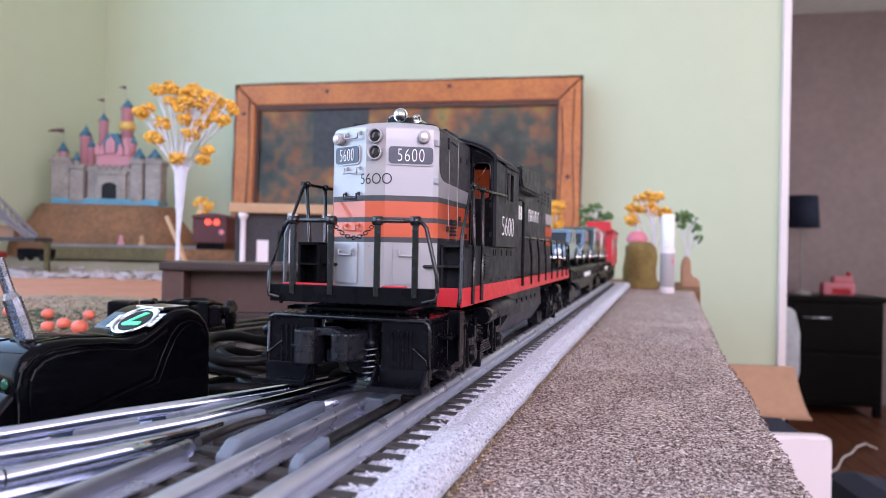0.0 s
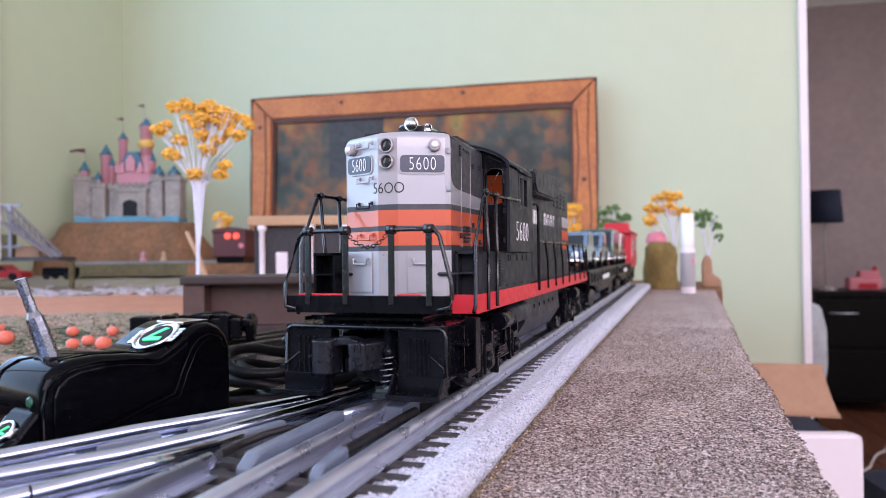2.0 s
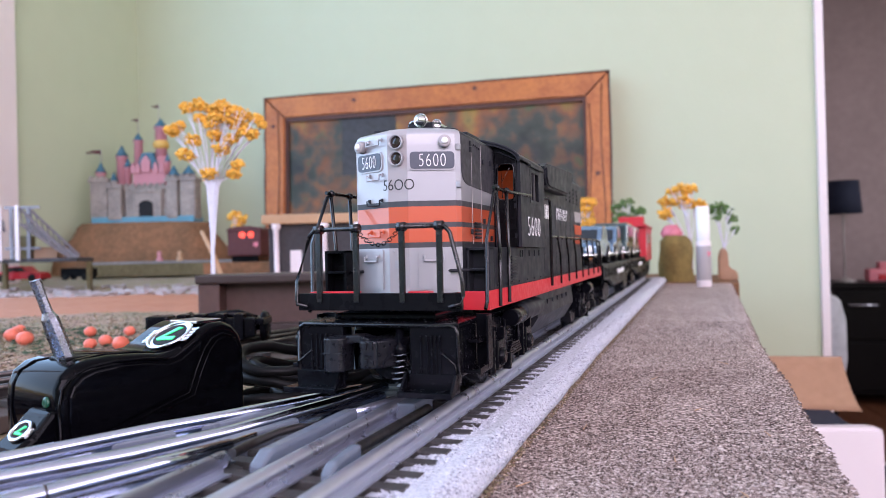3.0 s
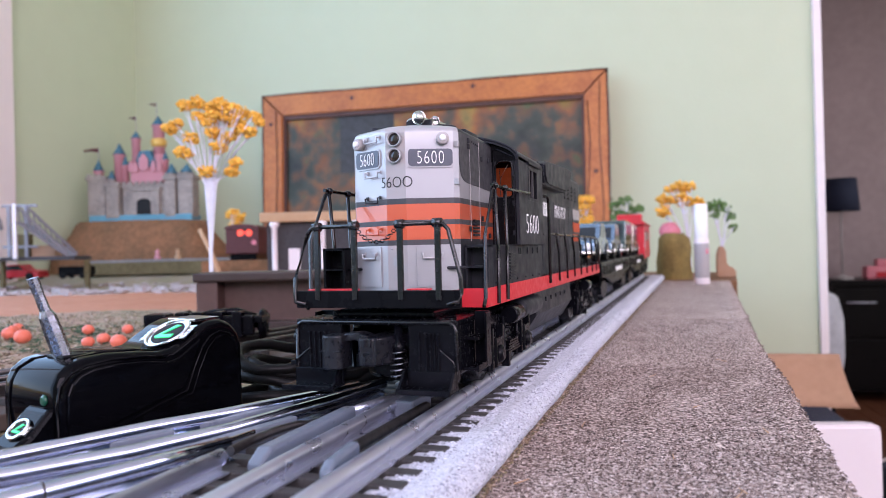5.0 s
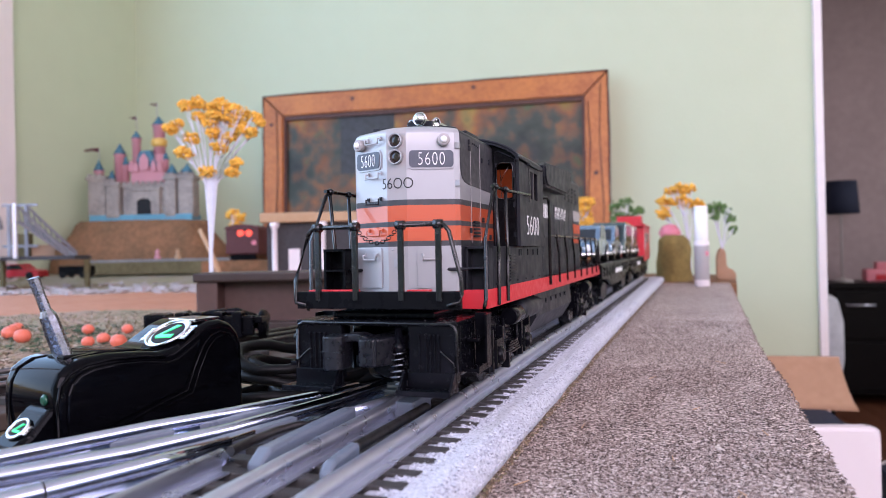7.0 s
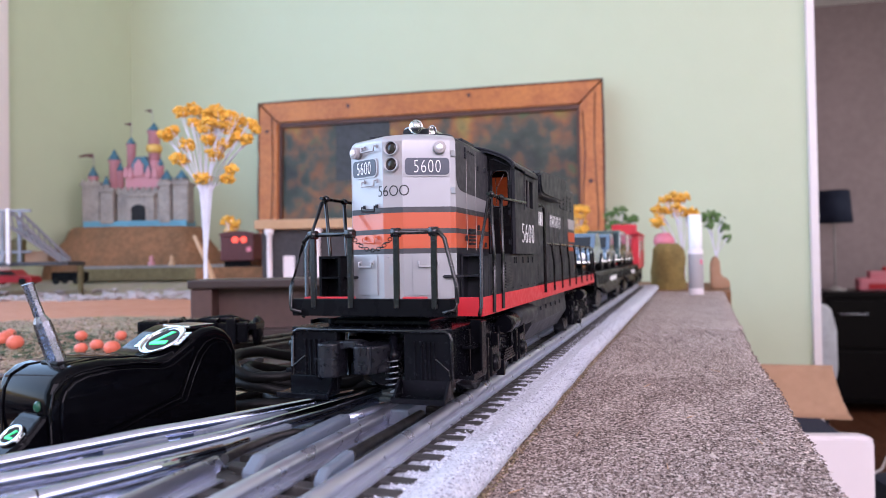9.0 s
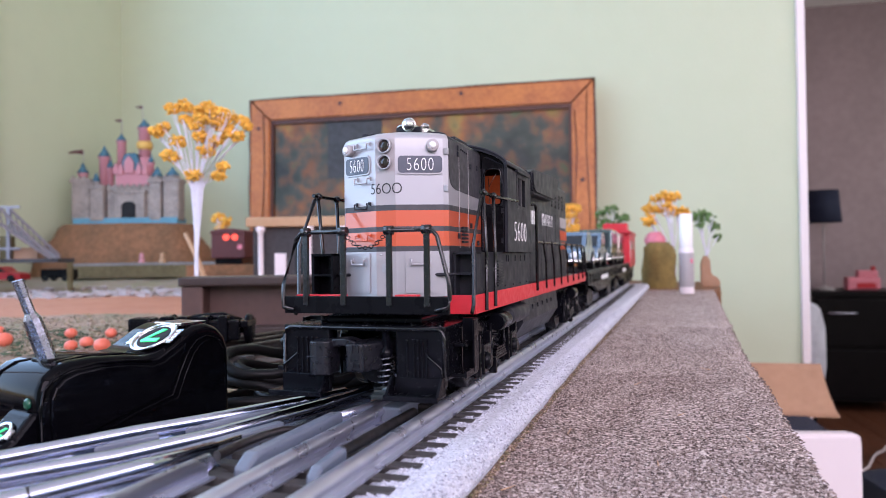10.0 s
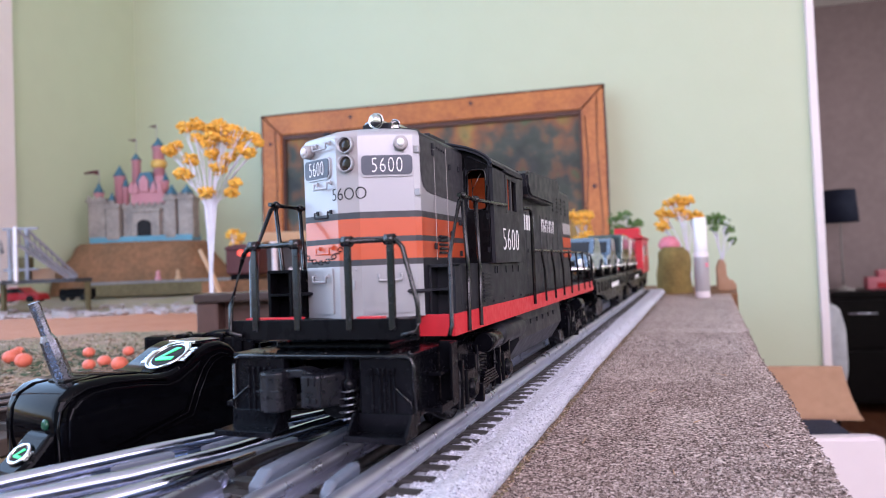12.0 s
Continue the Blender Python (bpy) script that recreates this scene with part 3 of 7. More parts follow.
def build_switch():
    t = thing("track_switch", pose(0, 0, 0), "toy train track switch with worn tubular steel rails", "track switch")
    left = [(-19.2, 4.0), (-17.2, 8.5), (-15.65, 12.05), (-14.2, 15.4), (-12.9, 17.7), (-11.7, 20.2), (-11.0, 22.0)]
    mid = [(-17.2, 4.0), (-15.5, 8.0), (-14.3, 11.05), (-12.85, 13.3), (-11.8, 15.8), (-10.85, 19.6), (-10.3, 22.6)]
    right = [(-15.2, 4.0), (-13.6, 8.0), (-12.44, 10.6), (-11.7, 12.5), (-10.93, 14.6)]
    for pts in (left, mid, right):
        part("rail", rail_mesh(bm_new(), pts), M["steel"], t)
    # crimped joint where two lengths of rail meet
    part("rail_joint", tube(bm_new(), [(-12.455, 10.57, 1.315), (-12.437, 10.61, 1.315)], 0.192, 14), M["rust_rail"], t)
    part("rail_pin", tube(bm_new(), [(-10.95, 14.4, 1.40), (-10.72, 15.4, 1.42)], 0.065, 8), M["chrome"], t, "bright steel rail pin")
    # pivoting point rail: a dark worn rod that carries on from the through rail
    part("point_rail", tube(bm_new(), [(-10.42, 14.0, 1.33), (-10.44, 14.9, 1.35), (-10.36, 15.9, 1.36), (-10.2, 16.7, 1.33), (-10.05, 17.2, 1.22)], 0.12, 10, r_end=0.09), M["rust_rail"], t, "dark worn point rail")
    part("rail_joint", tube(bm_new(), [(-10.42, 13.55, 1.28), (-10.42, 13.68, 1.31)], 0.195, 14), M["steel_dull"], t)

    def moulding(outline, z0, z1, bevel=0.07):
        bm = prism(bm_new(), outline, "z", z0, z1)
        bmesh.ops.bevel(bm, geom=list(bm.edges), offset=bevel, segments=2, affect="EDGES", profile=0.5)
        return bm
    # pale moulded frog, tall block with a sloping nose, and the short rail behind it
    bm = prism(bm_new(), [(13.7, 0.72), (13.7, 1.18), (14.15, 1.46), (18.6, 1.46), (18.6, 0.72)], "x", -9.78, -9.36)
    bmesh.ops.bevel(bm, geom=list(bm.edges), offset=0.09, segments=3, affect="EDGES", profile=0.5)
    part("frog", bm, M["grey_plastic"], t, "pale grey moulded frog block")
    part("frog_rail", rail_mesh(bm_new(), [(-9.55, 18.62), (-9.2, 20.0), (-8.75, 21.3)], 1.44, 0.14), M["steel_dull"], t)
    part("contact_plate", moulding([(-8.62, 19.6), (-7.95, 19.6), (-7.95, 21.2), (-8.62, 21.2)], 0.75, 1.44), M["grey_plastic"], t)
    # guard rail: moulded ramp, then a dark rod
    bm = prism(bm_new(), [(13.5, 0.8), (13.5, 1.2), (13.75, 1.4), (15.0, 1.5), (15.0, 0.8)], "x", -7.78, -7.46)
    bmesh.ops.bevel(bm, geom=list(bm.edges), offset=0.09, segments=3, affect="EDGES", profile=0.5)
    part("guard_rail", bm, M["grey_plastic"], t)
    part("guard_rail", tube(bm_new(), [(-7.6, 15.0, 1.36), (-7.45, 19.4, 1.38)], 0.14, 12), M["rust_rail"], t)
    # flared guide wedges beside the diverging rails
    part("guide_wedge", moulding([(-14.05, 13.9), (-13.25, 15.4), (-13.55, 15.6), (-13.95, 14.9)], 0.7, 1.31, 0.05), M["grey_plastic"], t)
    part("guide_wedge", moulding([(-12.15, 13.6), (-11.2, 15.1), (-10.75, 17.6), (-11.05, 17.7), (-11.6, 15.6)], 0.7, 1.31, 0.05), M["grey_plastic"], t)
    part("guide_wedge", moulding([(-13.1, 16.2), (-12.55, 17.2), (-11.85, 19.2), (-12.1, 19.3), (-12.75, 17.7)], 0.7, 1.30, 0.05), M["grey_plastic"], t)
    bm = bm_new()
    prism(bm, [(-21, 2), (-11.6, 2), (-11.4, 21), (-13.4, 21)], "z", 0.0, 0.70)
    part("switch_base", bm, M["switch_plate"], t, "dusty blue-grey metal base plate")
    for i in range(13):
        y = 3 + 1.35 * i
        cx = -15.0 + (y - 10) * 0.42
        o = box(bm_new(), -2.6, 2.6, -0.25, 0.25, 0.5, 0.90, 0.05)
        part("tie", o, M["tie"], t, at=pose(cx * CM, y * CM, 0, 0, 0, -23))
        if 3 < i < 12:
            for k in (-1.7, 0.1):
                bm = lathe(bm_new(), [(0.13, 0.88), (0.13, 0.97), (0.06, 1.0)], n=8)
                part("rail_tab", bm, M["rust_rail"], t, at=pose((cx + k) * CM, y * CM, 0))


def scatter_grains(name, spots, size, flat, material, parent, label, seed):
    """Thousands of small eight-sided chips at (x, y, z) centimetre spots, as one mesh."""
    rng = np.random.default_rng(seed)
    n = len(spots)
    unit = np.array([(1, 0, 0), (-1, 0, 0), (0, 1, 0), (0, -1, 0), (0, 0, 1), (0, 0, -1)], float)
    tri = np.array([(0, 2, 4), (2, 1, 4), (1, 3, 4), (3, 0, 4), (2, 0, 5), (1, 2, 5), (3, 1, 5), (0, 3, 5)])
    r = rng.uniform(size[0], size[1], (n, 1, 1))
    squash = np.stack([rng.uniform(0.8, 1.9, n), rng.uniform(0.6, 1.2, n), np.full(n, flat)], 1)[:, None, :]
    v = unit[None] * rng.uniform(0.5, 1.5, (n, 6, 1)) * r * squash
    a = rng.uniform(0, 6.283, n)
    c, s = np.cos(a)[:, None], np.sin(a)[:, None]
    v = np.stack([v[..., 0] * c - v[..., 1] * s, v[..., 0] * s + v[..., 1] * c, v[..., 2] + v[..., 0] * rng.uniform(-0.4, 0.4, (n, 1))], -1)
    v = (v + np.asarray(spots)[:, None, :]).reshape(-1, 3) * CM
    f = (tri[None] + 6 * np.arange(n)[:, None, None]).reshape(-1, 3)
    me = bpy.data.meshes.new(name)
    me.from_pydata(v.tolist(), [], f.tolist())
    me.materials.append(material)
    ob = new(name, me)
    ob.parent = parent
    return tagged(ob, label, kind="stuff")


def build_grains(board, track):
    rng = np.random.default_rng(4)
    spots = []
    for y0, y1, per in ((11, 22, 230), (22, 36, 120), (36, 60, 45), (60, 120, 12)):
        for k in range(int((y1 - y0) * 8.8 * per)):
            y = y0 + (y1 - y0) * rng.random()
            x0, x1 = ballast_edge(y) - 0.1, slab_edge(y) + 0.02
            spots.append((x0 + (x1 - x0) * rng.random(), y, 0.01 * rng.random()))
    for k in range(2600):
        y = 11 + 75 * rng.random() ** 1.5
        spots.append((slab_edge(y) + rng.uniform(-0.03, 0.05), y, -1.2 * rng.random() ** 1.5))
    for x, y, a, n in ((1.0, 17.6, 60, 0.34), (1.12, 18.0, 150, 0.22), (-4.1, 17.3, 30, 0.4), (-3.4, 23.5, 80, 0.36), (0.2, 27.0, 10, 0.25), (2.2, 24.0, 120, 0.3), (-1.6, 33.0, 45, 0.4), (1.5, 38.0, 170, 0.5), (-0.5, 20.5, 100, 0.2)):
        c, s = math.cos(radians(a)) * n / 2, math.sin(radians(a)) * n / 2
        part("splinter", tube(bm_new(), [(x - c, y - s, 0.05), (x, y, 0.09), (x + c, y + s, 0.14)], 0.022, 5, r_end=0.01), M["tan_wood"], board)
    scatter_grains("fibre_debris", spots, (0.018, 0.050), 0.6, M["slab_grain"], board, "loose brown and pale fibre chips", 1)
    spots = []
    for y0, y1, per in ((9, 22, 330), (22, 40, 190), (40, 70, 70)):
        for k in range(int((y1 - y0) * 1.7 * per)):
            y = y0 + (y1 - y0) * rng.random()
            e = ballast_edge(y)
            x = main_line(y) + 2.3 + (e - main_line(y) - 2.3) * rng.random()
            d = e - x
            z = 0.88 if d > 0.45 else 0.88 - 0.14 * (0.45 - d) / 0.27 if d > 0.18 else 0.74 - 0.32 * (0.18 - d) / 0.15
            spots.append((x, y, z + 0.012 * rng.random()))
    # Crumbs strewn to draw the dark, shaded olive gap beside the ballast.
    crumbs = []
    for k in range(3600):
        y = 11 + 85 * rng.random() ** 1.3
        crumbs.append((ballast_edge(y) + rng.uniform(-0.12, 0.07), y, 0.02 + 0.10 * rng.random() ** 2))
    scatter_grains("turf_debris", crumbs, (0.02, 0.05), 0.6, M["turf_bits"], board, "olive and brown crumbs standing for the shaded olive gap along the ballast", 6)
    scatter_grains("ballast_grit", spots, (0.02, 0.05), 0.7, M["ballast_grain"], track, "pale grey ballast grit", 2)


build_room()
build_table()
BOARD = build_slab()
TRACK = build_track()
build_switch()
build_grains(BOARD, TRACK)


def build_turf_crumbs():
    rng = np.random.default_rng(9)
    spots = []
    while len(spots) < 9000:
        w, q = 24 + 56 * rng.random() ** 1.3, -0.75 + 0.62 * rng.random()
        x, y = -w * (0.3355 - q * 0.942), w * (0.942 + q * 0.3355)
        if x < -32:
            spots.append((x, y, rise(x, y) - 0.33))
    tagged(scatter_grains("turf_debris", spots, (0.04, 0.17), 0.45, M["turf_bits"], None, "crumbs of bark, straw and dry turf on the layout", 3), category="debris")


build_turf_crumbs()


def build_siding():
    """A bare siding of dark ties that leads off behind the switch."""
    t = thing("siding_track", pose(-0.262, 0.30, 0, 0, 0, -11), "bare dusty siding with brown ties and steel rails", "railway track")
    part("roadbed", box(bm_new(), -4.2, 4.2, -22, 26, -0.3, 0.35, 0.1), M["brown_base"], t)
    for k in range(24):
        part("tie", box(bm_new(), -2.8, 2.8, -21.4 + 1.95 * k, -20.7 + 1.95 * k, 0.35, 0.62, 0.04), M["tie"], t)
    for x in (-GAUGE, 0, GAUGE):
        part("rail", rail_mesh(bm_new(), [(x, -22), (x, 26)], 1.15, 0.13, 0.3, 0.6), M["rust_rail"], t)


build_siding()

# ---- locomotive ----
TRAIN_Y = 18.6


def facet(x, z, out=0.0):
    """Pose on the nose's right-hand facet: x from the centre line; local x along the facet, z up, facing forward."""
    k = (x - 0.34) / 1.51
    ang = math.degrees(math.atan2(0.7, 1.51))
    n = Vector((math.sin(radians(ang)), -math.cos(radians(ang)), 0)) * out
    return pose((x + n.x) * CM, (1.8 + 0.7 * k + n.y) * CM, z * CM, 90, 0, ang)


def mirror_facet(x, z, out=0.0):
    m = facet(-x, z, out)
    ang = math.degrees(math.atan2(0.7, 1.51))
    return pose(-m.translation.x * 1, m.translation.y, m.translation.z, 90, 0, -ang)


def plate_bm(w, h, d, r=0.12, n=5):
    """Rounded plate in x and y, thickness d along z, centred."""
    pts = []
    for cx, cy, a0 in ((w / 2 - r, h / 2 - r, 0), (-w / 2 + r, h / 2 - r, 90), (-w / 2 + r, -h / 2 + r, 180), (w / 2 - r, -h / 2 + r, 270)):
        for k in range(n):
            a = radians(a0 + 90 * k / (n - 1))
            pts.append((cx + r * math.cos(a), cy + r * math.sin(a)))
    return prism(bm_new(), pts, "z", 0, d)


def grab_bm(w, out=0.12, r=0.035):
    bm = tube(bm_new(), [(-w / 2, 0.16, 0), (-w / 2, 0.16, out), (-w / 2, 0, out), (w / 2, 0, out), (w / 2, 0.16, out), (w / 2, 0.16, 0)], r, 6)
    for s in (-1, 1):
        box(bm, s * w / 2 - 0.04, s * w / 2 + 0.04, 0.1, 0.22, 0, 0.05)
    return bm


def hood_bm():
    """Nose: chamfered front, rounded roof edge; bands of paint by height."""
    bm = bm_new()
    bands = [(3.25, 4.70, 0), (4.70, 4.87, 2), (4.87, 5.34, 3), (5.34, 5.50, 2), (5.50, 6.01, 3), (6.01, 6.19, 2), (6.19, 8.30, 0)]

    def ring(z, inset=0.0):
        a, b, y0 = 0.34, 1.85 - inset, 1.8 + inset
        c = 0.12
        pts = [(-a, y0), (a, y0), (b - c, 2.5 + inset - c * 0.46), (b, 2.5 + inset + c), (b, 7.2), (-b, 7.2), (-b, 2.5 + inset + c), (-b + c, 2.5 + inset - c * 0.46)]
        return [bm.verts.new((x, y, z)) for x, y in pts]
    zs = [b[0] for b in bands] + [8.30]
    rings = [ring(z) for z in zs]
    for i, (z0, z1, mi) in enumerate(bands):
        for k in range(8):
            f = bm.faces.new((rings[i][k], rings[i][(k + 1) % 8], rings[i + 1][(k + 1) % 8], rings[i + 1][k]))
            f.material_index = mi
            # Centre facet coloured grey for its duller reflection beside the silver.
            if k == 0 and mi == 0:
                f.material_index = 1
            if k in (3, 4, 5) and z0 < 4.8:
                f.material_index = 4
    prev = rings[-1]
    for z, ins in ((8.40, 0.03), (8.47, 0.10), (8.52, 0.22), (8.62, 0.9)):
        cur = ring(z, ins) if ins < 0.5 else [bm.verts.new((x, y, z)) for x, y in [(-0.34, 2.5), (0.34, 2.5), (0.8, 2.7), (0.9, 2.9), (0.9, 7.2), (-0.9, 7.2), (-0.9, 2.9), (-0.8, 2.7)]]
        for k in range(8):
            f = bm.faces.new((prev[k], prev[(k + 1) % 8], cur[(k + 1) % 8], cur[k]))
            f.material_index = (1 if k == 0 else 0) if k not in (3, 4, 5) else 4
            f.smooth = True
        prev = cur
    f = bm.faces.new(prev)
    f.material_index = 4
    bmesh.ops.recalc_face_normals(bm, faces=bm.faces)
    return bm


def arch(half, eave, top, n=9):
    """Outline in x and z of an arched roof."""
    pts = []
    for k in range(n):
        a = math.pi * k / (n - 1)
        pts.append((half * math.cos(a), eave + (top - eave) * math.sin(a) ** 0.7))
    return pts


def truck_sideframe(bm, s, y0, y1):
    """One cast side frame with axle boxes, springs and a brake cylinder; s is the side."""
    x0, x1 = (2.05 * s, 2.35 * s) if s > 0 else (2.35 * s, 2.05 * s)
    mid = (y0 + y1) / 2
    prism(bm, [(y0, 1.0), (y0, 1.9), (y0 + 0.8, 2.25), (mid - 0.8, 2.2), (mid, 1.9), (mid + 0.8, 2.2), (y1 - 0.8, 2.25), (y1, 1.9), (y1, 1.0), (y1 - 0.6, 0.8), (mid + 1.2, 1.0), (mid + 0.7, 0.75), (mid - 0.7, 0.75), (mid - 1.2, 1.0), (y0 + 0.6, 0.8)], "x", x0, x1)
    for c in (y0 + 1.0, y1 - 1.0):
        box(bm, min(x1, x1 + 0.3 * s) if s > 0 else x0 - 0.3, x1 + 0.3 if s > 0 else x0, c - 0.42, c + 0.42, 0.55, 1.55, 0.06)
        lathe(bm, [(0.30, 0.25 * s), (0.30, 0.42 * s), (0.2, 0.5 * s)], (2.3 * s, c, 0.98), "x", 12)
        for b in range(4):
            a = math.pi / 2 * b + 0.78
            ball(bm, (2.74 * s, c + 0.2 * math.cos(a), 0.98 + 0.2 * math.sin(a)), 0.05, sub=1)
        box(bm, 2.3 * s - 0.12, 2.3 * s + 0.3, c - 0.75, c - 0.55, 0.5, 1.9, 0.03)
        box(bm, 2.3 * s - 0.12, 2.3 * s + 0.3, c + 0.55, c + 0.75, 0.5, 1.9, 0.03)
    lathe(bm, [(0.30, -0.75), (0.34, -0.6), (0.34, 0.55), (0.2, 0.65), (0.1, 0.75)], (2.55 * s, mid + 0.3, 2.12), "y", 12)
    for k in range(4):
        lathe(bm, [(0.16, 0), (0.16, 0.08)], (2.45 * s, mid - 0.35, 1.05 + 0.2 * k), "z", 10)
    box(bm, 2.3 * s - 0.1, 2.3 * s + 0.5, mid - 1.5, mid - 1.3, 0.45, 1.0, 0.03)
    for k in range(5):
        box(bm, *sorted((2.36 * s, 2.62 * s)), mid - 1.0 + 0.1 * k, mid + 1.0 - 0.1 * k, 0.80 + 0.09 * k, 0.86 + 0.09 * k)
    for c in (y0 + 0.25, mid - 0.95, mid + 0.95, y1 - 0.25):
        tube(bm, [(2.45 * s, c, 0.5), (2.5 * s, c, 1.3), (2.42 * s, c + 0.12, 2.1)], 0.07, 6)
        ball(bm, (2.5 * s, c, 1.3), 0.11, sub=1)


def wheel_bm(r=1.05):
    bm = bm_new()
    for s in (-1, 1):
        lathe(bm, [(0.2, 1.3 * s), (r + 0.14, 1.36 * s), (r + 0.14, 1.48 * s), (r, 1.52 * s), (r - 0.03, 1.95 * s), (0.75, 1.9 * s), (0.3, 1.8 * s), (0.2, 1.95 * s)], (0, 0, 0), "x", 24)
    lathe(bm, [(0.14, -1.5), (0.14, 1.5)], (0, 0, 0), "x", 8)
    return bm


LOCO_WHEELS = []


def build_loco():
    base = pose(TX * CM, TRAIN_Y * CM, RAIL_Z * CM)
    t = thing("diesel_locomotive", base, "black toy diesel locomotive with silver nose, orange bands and red sill", "locomotive")
    K, C = M["body_black"], M["cast_black"]
    # frame, sill and end plates, the forward faces in a black darkened for shade
    bm = box(bm_new(), -2.62, 2.62, 2.8, 32.4, 2.72, 3.2)
    box(bm, -1.6, 1.6, 3.0, 32.8, 2.4, 3.15)
    box(bm, -2.6, 2.6, 32.2, 33.4, 2.8, 3.25)
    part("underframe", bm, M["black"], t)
    for s in (-1, 1):
        bm = box(bm_new(), min(2.625 * s, 2.69 * s), max(2.625 * s, 2.69 * s), 2.76, 32.5, 2.66, 3.27, 0.01)
        if s > 0:
            box(bm, 1.62, 2.69, 2.70, 2.76, 2.66, 3.27, 0.01)
        part("sill", bm, M["red"], t, "bright red side sill")
    bm = box(bm_new(), -2.60, 2.66, -0.05, 0.12, 2.86, 3.38, 0.03)
    box(bm, -2.6, 1.6, 0.12, 1.5, 3.10, 3.24)
    for x in (-1.85, -0.61, 0.86, 2.02):
        ball(bm, (x, -0.06, 3.12), 0.05, sub=1)
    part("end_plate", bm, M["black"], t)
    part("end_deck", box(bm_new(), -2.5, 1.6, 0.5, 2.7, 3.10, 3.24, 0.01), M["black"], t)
    for a, b in ((-2.3, -0.72), (0.95, 1.62)):
        part("deck_edge", box(bm_new(), a, b, 0.14, 0.5, 3.25, 3.415, 0.02), M["red"], t, "red edge of the end platform")
    # nose
    part("short_hood", hood_bm(), [M["silver"], M["grey_paint"], M["charcoal"], M["orange"], K], t, "silver nose with orange bands, its centre facet greyed for a duller reflection")
    for s in (-1, 1):
        # black side field with a swept lower edge
        pts = [(2.66, 8.32), (2.66, 7.3), (2.72, 7.05), (2.86, 6.88), (3.1, 6.78), (3.5, 6.73), (6.48, 6.64), (6.48, 8.32)]
        bm = prism(bm_new(), pts, "x", 1.852 * s, 1.872 * s)
        part("side_panel", bm, M["charcoal"], t, "dark field on the hood side")
        # Pale grey lines painted for the reflections along the door seams.
        bm = bm_new()
        for y in (3.75, 4.85):
            tube(bm, [(1.872 * s, y, 4.8), (1.872 * s, y, 8.25)], 0.010, 5)
        part("door_seam_glints", bm, M["grey_paint"], t)
        bm = bm_new()
        for y, zs in ((3.6, (5.2, 7.95, 8.15)), (5.1, (5.6, 7.7)), (6.0, (5.0, 6.0, 7.75))):
            for z in zs:
                box(bm, min(1.87 * s, 1.93 * s), max(1.87 * s, 1.93 * s), y - 0.07, y + 0.07, z - 0.09, z + 0.09, 0.02)
        for k in range(4):
            box(bm, min(1.87 * s, 1.91 * s), max(1.87 * s, 1.91 * s), 3.95 + 0.22 * k, 4.03 + 0.22 * k, 8.12 - 0.015 * k, 8.18 - 0.015 * k)
        part("door_hinges", bm, K, t)
        for k in range(5):
            part("louvre", box(bm_new(), *sorted((1.86 * s, 1.95 * s)), 3.95, 4.55, 4.98 + 0.12 * k, 5.05 + 0.12 * k, 0.02), K, t)
    # door hinges on the corner
    bm = bm_new()
    for z in (6.7, 7.9):
        box(bm, 1.74, 1.90, 2.44, 2.60, z - 0.10, z + 0.10, 0.03)
    part("hinge", bm, M["silver"], t)
    # lower doors with handles
    bm = plate_bm(1.0, 1.3, 0.05, 0.05)
    part("nose_door", bm, M["silver"], t, at=facet(1.05, 4.02, 0.0))
    part("door_handle", grab_bm(0.62, 0.09), M["silver"], t, at=facet(1.05, 4.28, 0.05))
    bm = plate_bm(1.0, 1.3, 0.05, 0.05)
    part("nose_door", bm, M["silver"], t, at=mirror_facet(-1.05, 4.02, 0.0))
    part("door_handle", grab_bm(0.62, 0.09), M["silver"], t, at=mirror_facet(-1.05, 4.28, 0.05))
    bm = plate_bm(0.26, 0.26, 0.05, 0.02)
    lathe(bm, [(0.05, 0.05), (0.05, 0.08)], (0, 0, 0), "z", 8)
    part("drain_plate", bm, M["silver"], t, at=pose(0, 1.8 * CM, 4.18 * CM, 90, 0, 0))
    bm = bm_new()
    for x in (0.62, 1.5):
        ball(bm, (x, 1.85 + 0.46 * (x - 0.34), 4.62), 0.045, sub=1)
        ball(bm, (-x, 1.85 + 0.46 * (x - 0.34), 4.62), 0.045, sub=1)
    for x in (-0.18, 0.18):
        ball(bm, (x, 1.79, 4.6), 0.04, sub=1)
    part("rivets", bm, M["silver"], t)
    # ledge between the lower doors and the bands
    # headlights
    for z in (8.07, 7.55):
        h = part("headlight", lathe(bm_new(), [(0.24, 0.02), (0.24, -0.13), (0.235, -0.16), (0.205, -0.16), (0.205, -0.02)], (0, 1.8, z), "y", 24), M["silver"], t)
        bm = lathe(bm_new(), [(0.206, -0.05), (0.14, -0.07), (0.05, -0.09)], (0, 1.8, z), "y", 20)
        part("lens", bm, M["amber_lens"], h, "dark amber glass")
    # marker lamps
    for s in (-1, 1):
        m = facet(1.42, 8.06) if s > 0 else mirror_facet(-1.42, 8.06)
        k = part("marker_lamp", lathe(bm_new(), [(0.20, 0), (0.20, 0.2), (0.18, 0.24), (0.13, 0.24)], n=20), M["grey_paint"], t, at=m)
        part("lens", lathe(bm_new(), [(0.12, 0.23), (0.10, 0.29), (0.05, 0.32)], n=16), M["lens_white"], k)
